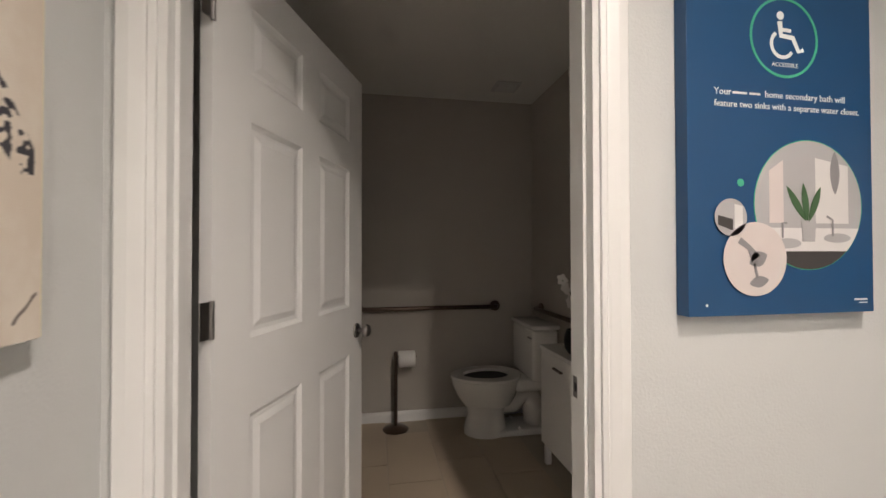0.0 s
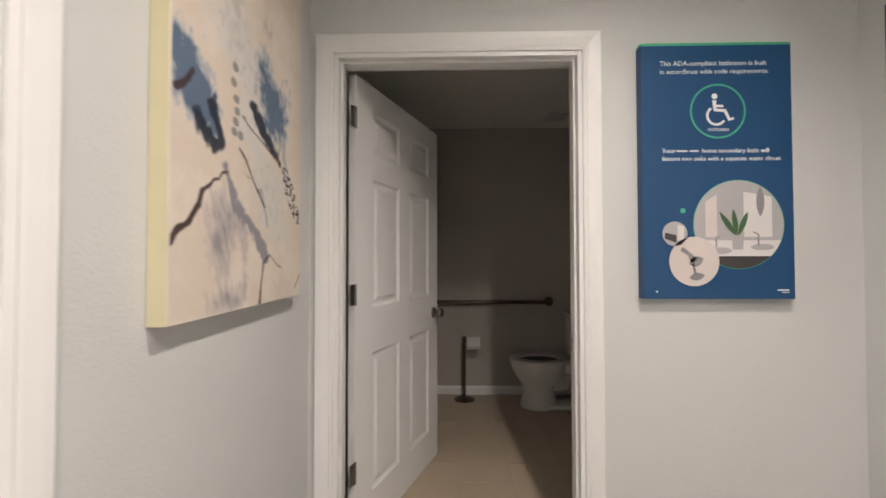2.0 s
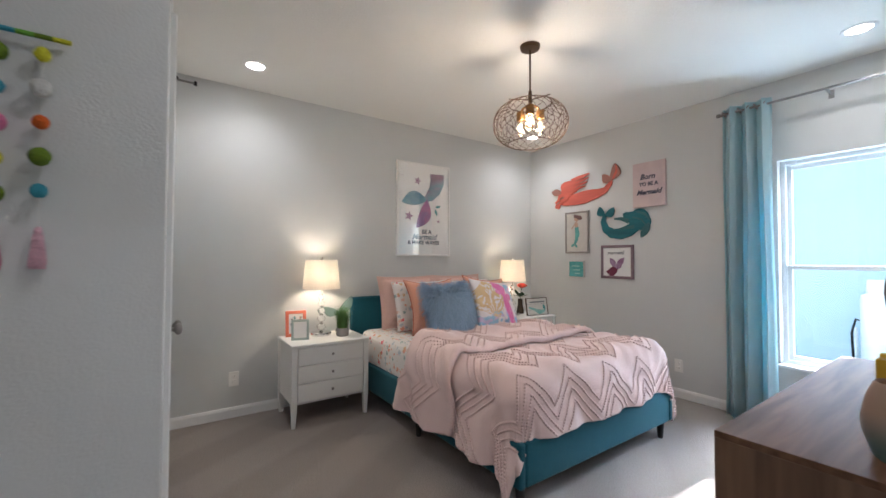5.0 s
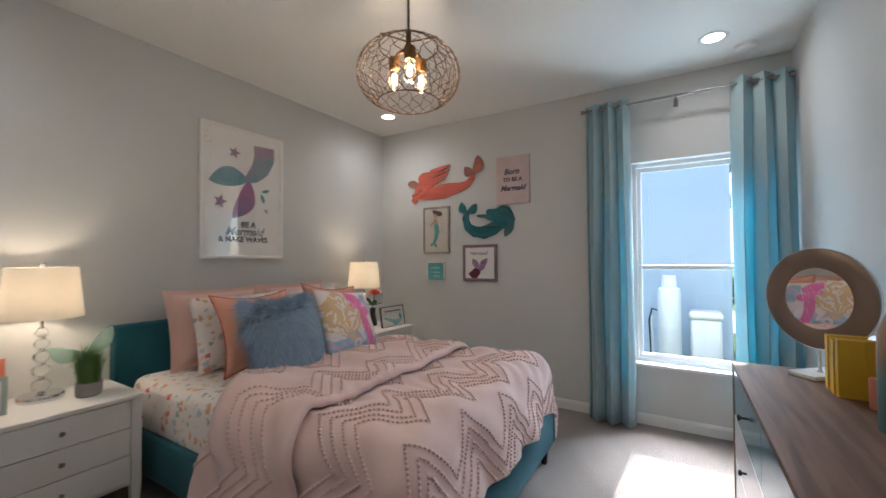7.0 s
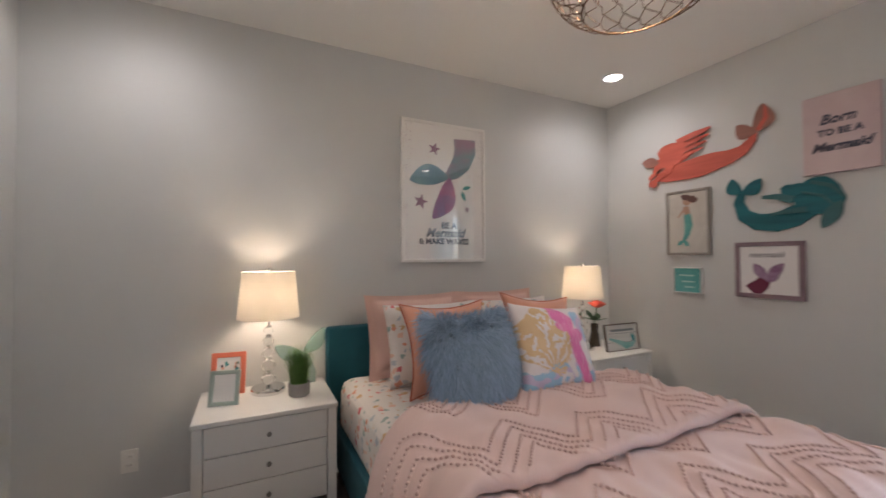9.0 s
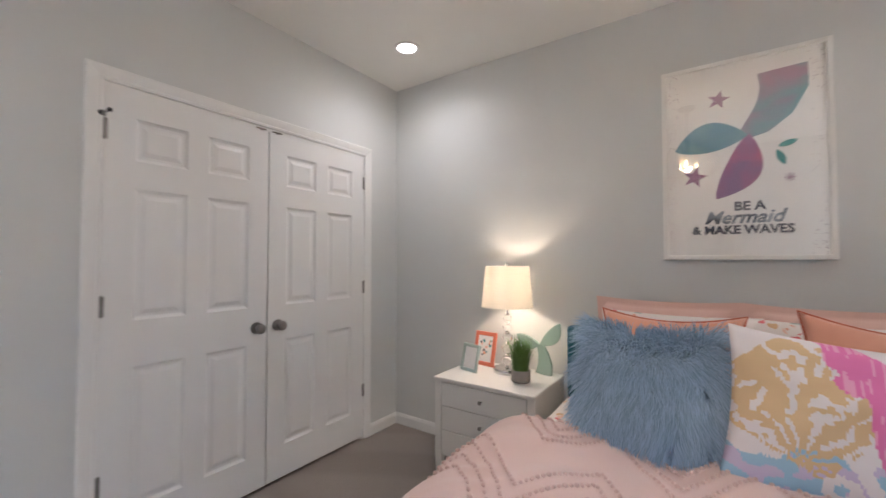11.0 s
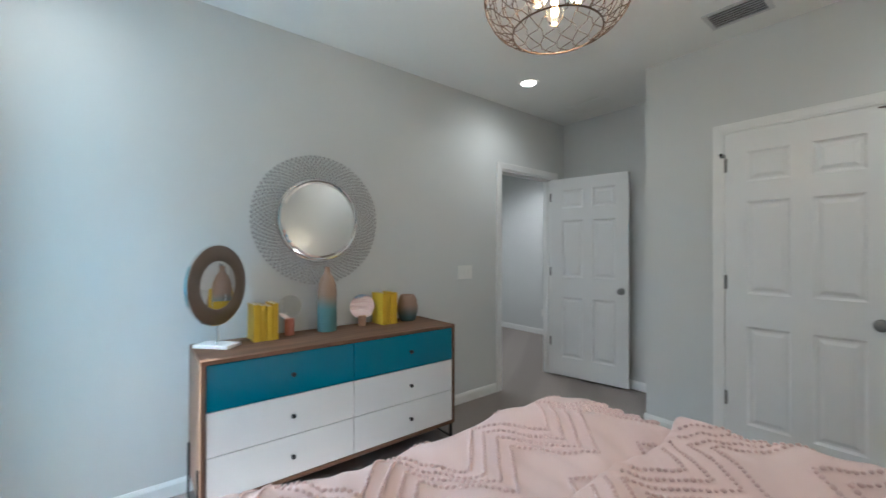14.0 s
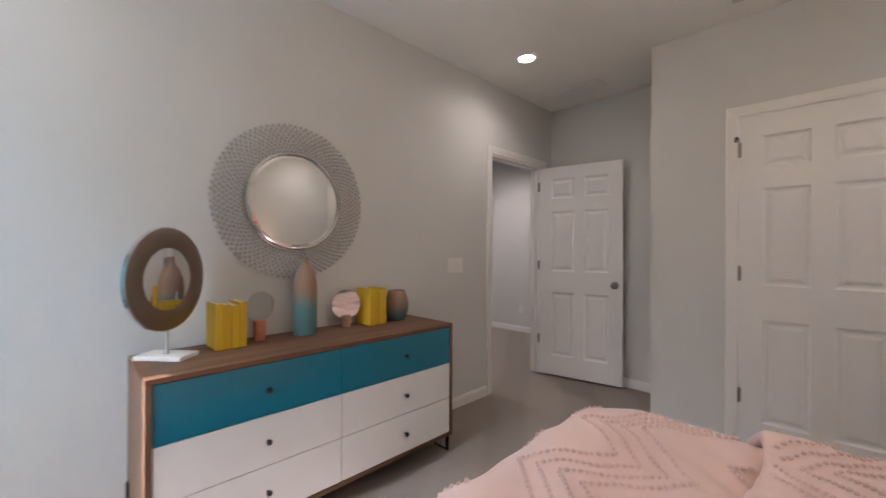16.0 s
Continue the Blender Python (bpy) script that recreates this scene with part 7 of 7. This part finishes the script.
bs = framed("box_sign", pose(-3.13, 3.555, NZ + 0.098, 0, 0, 90 - 4) @ pose(0, 0, 0, -9), 0.33, 0.205, 0.008, 0.02, wood("dark_box_frame", (0.12, 0.08, 0.055), (0.07, 0.045, 0.03), 2, 0.7, "X"), PLANKW, "small plank sign with an aqua tail and lettering", "sign")
for zz in (-0.035, 0.03):
    part("plank_joint", box(-0.155, 0.155, 0.0052, 0.0058, zz - 0.001, zz + 0.001), INK, bs)
part("lettering_bar", box(-0.11, 0.12, 0.0048, 0.0058, 0.045, 0.062), material("grey_ink", (0.22, 0.24, 0.25), 0.8), bs)
ink(bs, ribbon([(-0.13, -0.005), (-0.05, -0.03), (0.03, -0.065), (0.10, -0.055), (0.125, -0.03)], [0.015, 0.03, 0.05, 0.035, 0.015]), wash("aqua_tail", (0.16, 0.42, 0.40), (0.30, 0.52, 0.50), 16), 0.0058)
ink(bs, leaf(0.12, -0.04, 0.095, 0.025, 0.035), TEAL_INK, 0.0052)

# ---- bathroom ----
toi = thing("toilet", pose(1.862, 3.185, 0.006, 0, 0, 90), "white two-piece toilet with an open-front seat", "toilet")
# the bowl points along +y of this pose
def oval(cy, rx, ry, z, n=28, egg=0.12):
    return [(rx * math.cos(2 * math.pi * i / n) * (1 - egg * math.sin(2 * math.pi * i / n)), cy + ry * math.sin(2 * math.pi * i / n), z) for i in range(n)]


def loft(rings, caps=True):
    bm = bmesh.new()
    vs = [[bm.verts.new(p) for p in r] for r in rings]
    for a, b in zip(vs, vs[1:]):
        for i in range(len(a)):
            j = (i + 1) % len(a)
            bm.faces.new((a[i], a[j], b[j], b[i]))
    if caps:
        bm.faces.new(vs[0][::-1])
        bm.faces.new(vs[-1])
    return bm


part("pedestal", loft([oval(0.46, 0.125, 0.150, 0.0, egg=0.04), oval(0.46, 0.125, 0.150, 0.05, egg=0.04), oval(0.455, 0.105, 0.130, 0.14, egg=0.04), oval(0.45, 0.115, 0.155, 0.23)]), PORCELAIN, toi, smooth=True)
part("plinth", box(-0.115, 0.115, 0.06, 0.50, 0.0, 0.045, 0.012, 3), PORCELAIN, toi, smooth=True)
part("bowl", loft([oval(0.44, 0.11, 0.17, 0.20), oval(0.45, 0.15, 0.21, 0.27), oval(0.455, 0.178, 0.235, 0.34), oval(0.455, 0.184, 0.243, 0.385), oval(0.455, 0.15, 0.205, 0.388), oval(0.45, 0.12, 0.16, 0.30)]), PORCELAIN, toi, smooth=True)
part("trapway", tube(bmesh.new(), [(0, 0.40, 0.24), (0, 0.33, 0.20), (0, 0.27, 0.20), (0, 0.21, 0.26), (0, 0.15, 0.27), (0, 0.11, 0.20), (0, 0.10, 0.03)], 0.078, 14, [0.9, 1, 1, 1, 1, 0.95, 0.9]), PORCELAIN, toi, smooth="all")
part("tank_shelf", box(-0.13, 0.13, 0.0, 0.28, 0.30, 0.386, 0.03, 3), PORCELAIN, toi, smooth=True)
for side_x in (-0.112, 0.112):
    part("bolt_cap", moved(turned([(0.0, 0.018), (0.010, 0.014), (0.014, 0.0), (0.0, 0.0)], 12), pose(side_x * 0.8, 0.24, 0.045)), PORCELAIN, toi, smooth=True)
part("seat", loft([oval(0.455, 0.188, 0.247, 0.388), oval(0.455, 0.192, 0.25, 0.396), oval(0.455, 0.188, 0.247, 0.408), oval(0.455, 0.115, 0.165, 0.408), oval(0.455, 0.115, 0.165, 0.390)], False), PORCELAIN, toi, "open seat ring", smooth=True)
# flat black sheet across the seat opening, painting the shade inside the bowl
part("bowl_shade", loft([oval(0.455, 0.113, 0.163, 0.389), oval(0.455, 0.113, 0.163, 0.3885)]), BLACK, toi)
part("tank", box(-0.20, 0.20, 0.0, 0.185, 0.385, 0.735, 0.025, 3), PORCELAIN, toi, smooth=True)
part("tank_lid", box(-0.21, 0.21, -0.006, 0.195, 0.735, 0.765, 0.01, 3), PORCELAIN, toi, smooth=True)
part("flush_lever", moved(box(-0.03, 0.03, 0, 0.012, -0.006, 0.006, 0.003), pose(-0.16, 0.186, 0.68)), CHROME, toi)

vc = thing("bath_cabinet", pose(1.628, 1.80, 0.006), "white low bathroom cabinet with slim pulls", "cabinet")
part("body", box(0.02, 0.238, 0, 0.95, 0.12, 0.68, 0.002), WHITE_LACQUER, vc)
part("worktop", box(-0.006, 0.24, -0.008, 0.958, 0.68, 0.70, 0.003), WHITE_LACQUER, vc)
for i in range(2):
    d = part("door", box(0.0, 0.018, 0.004 + 0.475 * i, 0.471 + 0.475 * i, 0.125, 0.676, 0.002), WHITE_LACQUER, vc)
    part("handle", box(-0.016, 0.0, 0.19 + 0.475 * i, 0.29 + 0.475 * i, 0.605, 0.614, 0.002), BRONZE, d, "dark slim pull")
for lx in (0.03, 0.215):
    for ly in (0.03, 0.92):
        part("leg", box(lx - 0.016, lx + 0.016, ly - 0.016, ly + 0.016, 0, 0.12, 0.002), WHITE_LACQUER, vc)
orch = thing("orchid", pose(1.735, 2.50, 0.706), "white orchid in a dark round pot", "plant")
part("pot", turned([(0.0, 0), (0.05, 0), (0.07, 0.03), (0.075, 0.08), (0.062, 0.13), (0.055, 0.13), (0.06, 0.08), (0, 0.04)], 24), BLACK, orch, smooth=True)
part("stem", tube(bmesh.new(), [(0, 0, 0.10), (0.0, 0.02, 0.25), (-0.03, 0.05, 0.36), (-0.06, 0.06, 0.40)], 0.003, 6), material("orchid_stem", (0.06, 0.10, 0.03), 0.6), orch)
PETAL = material("white_petal", (0.76, 0.74, 0.72), 0.7)
for k, (ox, oy, oz) in enumerate(((-0.06, 0.06, 0.40), (-0.045, 0.055, 0.355), (-0.015, 0.045, 0.32), (-0.02, 0.06, 0.27), (0.0, 0.03, 0.23))):
    bm = bmesh.new()
    for q in range(5):
        sub = plate(leaf(0, 0, 0.038, 0, 0.030), 0.0012)
        sub.transform(pose(0, 0, 0, 0, 72 * q + 20 * k, 0))
        me_ = bpy.data.meshes.new("tmp")
        sub.to_mesh(me_)
        sub.free()
        bm.from_mesh(me_)
        bpy.data.meshes.remove(me_)
    part("blossom", moved(bm, pose(ox, oy, oz, 10, 0, -60 - 10 * k)), PETAL, orch)


def grab_bar(m, length, label):
    g = thing("grab_bar", m, label, "grab bar", "bathroom grab bars")
    part("bar", tube(bmesh.new(), [(0, 0.055, 0), (0, 0.015, 0), (0.006, 0.004, 0), (0.02, 0, 0), (length - 0.02, 0, 0), (length - 0.006, 0.004, 0), (length, 0.015, 0), (length, 0.055, 0)], 0.016, 12), BRONZE, g, smooth=True)
    for x in (0, length):
        part("flange", moved(turned([(0.0, 0), (0.036, 0), (0.040, -0.004), (0.040, -0.012), (0, -0.012)], 24), pose(x, 0.045, 0, 90)), BRONZE, g, smooth=True)


grab_bar(pose(0.515, BATH_N - 0.057, 0.85), 1.045, "dark bronze grab bar on the end wall")
grab_bar(pose(BATH_E - 0.057, 3.28, 0.845, 0, 0, -90), 1.0, "dark bronze grab bar on the side wall")
tp = thing("paper_stand", pose(0.786, 3.325, 0.006) @ Matrix.Diagonal((1.15, 1.15, 1.03, 1)), "dark metal toilet paper stand with a white roll", "toilet paper stand")
part("base", turned([(0.0, 0), (0.078, 0), (0.08, 0.006), (0.06, 0.02), (0.016, 0.03), (0, 0.031)], 28), BRONZE, tp, smooth=True)
part("post", turned([(0.011, 0.02), (0.011, 0.52), (0.014, 0.53), (0, 0.54)], 14), BRONZE, tp, smooth=True)
part("arm", tube(bmesh.new(), [(0, 0, 0.50), (0.13, 0, 0.50)], 0.007, 8), BRONZE, tp)
part("paper_roll", moved(turned([(0.02, -0.05), (0.054, -0.05), (0.056, -0.046), (0.056, 0.046), (0.054, 0.05), (0.02, 0.05), (0.02, -0.05)], 28, close=True), pose(0.068, 0, 0.482, 0, 90)), PAPER, tp, "white paper roll", smooth=True)

# ---- outside ----
GRASS = speckle("lawn_grass", (0.09, 0.17, 0.035), (0.04, 0.085, 0.015), 0.95, 60, 0.05, 3.0)
tagged(part("ground", box(-70, 70, 4.06, 130, -0.30, -0.15), GRASS), "mown green lawn beside the house", "ground", kind="structure")
STUCCO = material("blue_grey_stucco", (0.50, 0.60, 0.68), 0.85, 0, 0.04, 2, 0.6, 60)
nb = thing("neighbour_house", pose(-5.0, 7.05, -0.15), "pale blue-grey stucco house next door", "house")
part("wall", box(-5.0, 4.93, 0, 6.0, 0, 3.1), STUCCO, nb)
bm = bmesh.new()
v = [bm.verts.new(c) for c in ((-5.3, -0.3, 3.1), (5.2, -0.3, 3.1), (5.2, 6.3, 3.1), (-5.3, 6.3, 3.1), (-5.3, 3, 4.4), (5.2, 3, 4.4))]
for f in ((0, 1, 5, 4), (2, 3, 4, 5), (0, 4, 3), (1, 2, 5), (0, 3, 2, 1)):
    bm.faces.new([v[i] for i in f])
part("roof", bm, material("roof_shingle", (0.12, 0.11, 0.10), 0.9, 0, 0.2, 20), nb)
lt = part("wall_lantern", turned([(0.045, 0.0), (0.05, 0.01), (0.075, 0.20), (0.07, 0.205), (0.045, 0.20), (0.03, 0.01)], 6), BLACK, nb, "black wall lantern", at=pose(5.09, 0.10, 1.93))
part("cap", turned([(0.095, 0.20), (0.092, 0.215), (0.05, 0.255), (0.02, 0.27), (0.012, 0.31), (0.0, 0.315)], 6), BLACK, lt)
part("arm", tube(bmesh.new(), [(0.0, 0, 0.30), (-0.02, 0, 0.36), (-0.09, 0, 0.37), (-0.15, 0, 0.30)], 0.010, 6), BLACK, lt)
part("back_plate", box(-0.158, -0.145, -0.05, 0.05, 0.18, 0.38, 0.004), BLACK, lt)
RESIN = material("tank_resin", (0.72, 0.72, 0.70), 0.5, 0, 0.02)
wt = thing("water_tank", pose(-0.80, 6.42, -0.15), "tall white water softener tank with a cap", "water tank")
part("shell", turned([(0.0, 0), (0.12, 0), (0.135, 0.02), (0.135, 0.98), (0.125, 1.03), (0.08, 1.055), (0.06, 1.06), (0, 1.06)], 32), RESIN, wt, smooth=True)
part("control_cap", turned([(0.0, 1.06), (0.085, 1.06), (0.088, 1.08), (0.08, 1.20), (0.075, 1.205), (0, 1.205)], 24), PLASTIC, wt, "white control cap", smooth=True)
bt = thing("brine_tank", pose(-0.40, 6.60, -0.15), "squat white brine tank with a domed lid", "water tank")
part("bin", box(-0.17, 0.17, -0.17, 0.17, 0, 0.64, 0.04, 3), RESIN, bt, smooth=True)
part("lid", box(-0.185, 0.185, -0.185, 0.185, 0.64, 0.74, 0.045, 3), PLASTIC, bt, smooth=True)
pipe = thing("water_pipe", pose(-1.02, 6.75, -0.15), "white and black plumbing pipes by the wall", "pipe")
part("riser", tube(bmesh.new(), [(0, 0, 0), (0, 0, 0.62)], 0.016, 10), PLASTIC, pipe, smooth=True)
part("hose", tube(bmesh.new(), [(-0.02, 0.0, 0.05), (-0.04, 0.02, 0.55), (0.0, 0.0, 0.72), (0.12, -0.15, 0.70), (0.20, -0.25, 0.90)], 0.012, 8), BLACK, pipe, smooth="all")
rng = random.Random(12)
bm = bmesh.new()
for _ in range(2600):
    gx, gy = rng.uniform(-1.6, 1.2), rng.uniform(5.4, 7.0)
    lean, hh, ang = rng.uniform(0.0, 0.05), rng.uniform(0.04, 0.13), rng.uniform(0, 6.28)
    c, k = math.cos(ang), math.sin(ang)
    q = [bm.verts.new(p) for p in ((gx - 0.004 * k, gy + 0.004 * c, -0.152), (gx + 0.004 * k, gy - 0.004 * c, -0.152), (gx + lean * c * 0.5 + 0.003 * k, gy + lean * k * 0.5, -0.15 + 0.6 * hh), (gx + lean * c, gy + lean * k, -0.15 + hh))]
    bm.faces.new((q[0], q[1], q[2]))
    bm.faces.new((q[0], q[2], q[3]))
tagged(part("grass_tufts", bm, material("grass_blades", (0.13, 0.24, 0.045), 0.7, 0, 0.3, 3)), "long green grass by the neighbour's wall", "grass", kind="stuff")
kerb = part("pavement", box(0.15, 30, 9.5, 13.0, -0.15, -0.12), material("concrete_walk", (0.46, 0.45, 0.43), 0.9, 0, 0.1, 2), None)
tagged(kerb, "pale concrete driveway beyond the lawn", "pavement", kind="structure")
ob = thing("far_house", pose(14, 38, -0.15), "far pale house across the street", "house")
part("wall", box(-8, 6, 0, 8, 0, 3.2), material("far_stucco", (0.62, 0.60, 0.56), 0.9), ob)
bm = bmesh.new()
v = [bm.verts.new(c) for c in ((-8.5, -0.5, 3.2), (6.5, -0.5, 3.2), (6.5, 8.5, 3.2), (-8.5, 8.5, 3.2), (-4, 4, 5.4), (2, 4, 5.4))]
for f in ((0, 1, 5, 4), (2, 3, 4, 5), (0, 4, 3), (1, 2, 5), (0, 3, 2, 1)):
    bm.faces.new([v[i] for i in f])
part("roof", bm, material("far_roof", (0.16, 0.14, 0.13), 0.9), ob)
for wx in (-5.5, -1.5, 2.5):
    part("window", box(wx, wx + 1.4, -0.04, 0.02, 1.0, 2.4), material("far_glass", (0.05, 0.07, 0.09), 0.1), ob)
for k, (bx_, by_, br_) in enumerate(((1.2, 16.0, 0.8), (2.6, 17.5, 1.0))):
    sh = thing("shrub", pose(bx_, by_, -0.15), "rounded green garden shrub", "shrub", "garden shrubs")
    bm = bmesh.new()
    rng = random.Random(k)
    for _ in range(700):
        d = Vector((rng.gauss(0, 1), rng.gauss(0, 1), abs(rng.gauss(0, 1)))).normalized() * br_ * rng.uniform(0.7, 1.05)
        q = Vector((rng.gauss(0, 1), rng.gauss(0, 1), rng.gauss(0, 1))).normalized()
        e = q.orthogonal().normalized() * 0.09
        g = q.cross(e).normalized() * 0.05
        bm.faces.new([bm.verts.new(d + w_) for w_ in (e, g, -e, -g)])
    part("foliage", bm, material("shrub_leaf", (0.06, 0.12, 0.03), 0.7, 0, 0.3, 9), sh)["kind"] = "stuff"
    part("stems", tube(bmesh.new(), [(0, 0, 0), (0.05, 0, 0.3 * br_), (0.1, 0.05, 0.7 * br_)], 0.04, 6), LEGWOOD, sh)

# ---- bathroom floor tiles ----
tile_me = bpy.data.meshes.new("tile")
bm = box(-0.146, 0.146, -0.296, 0.296, 0.0, 0.0035, 0.0012, 1)
bm.to_mesh(tile_me)
bm.free()
tile_me.materials.append(TILE)
for i in range(6):
    for k in range(4):
        x, y = 0.27 + 0.297 * i, 1.76 + 0.597 * k + (0.2 if i % 2 else 0.0)
        if x + 0.146 < BATH_E + 0.03 and y + 0.296 < BATH_N + 0.001 and y - 0.296 > 1.43:
            t_ = new("tile", tile_me)
            t_.parent, t_.matrix_basis = floor_bath, pose(x, y, 0.0065)
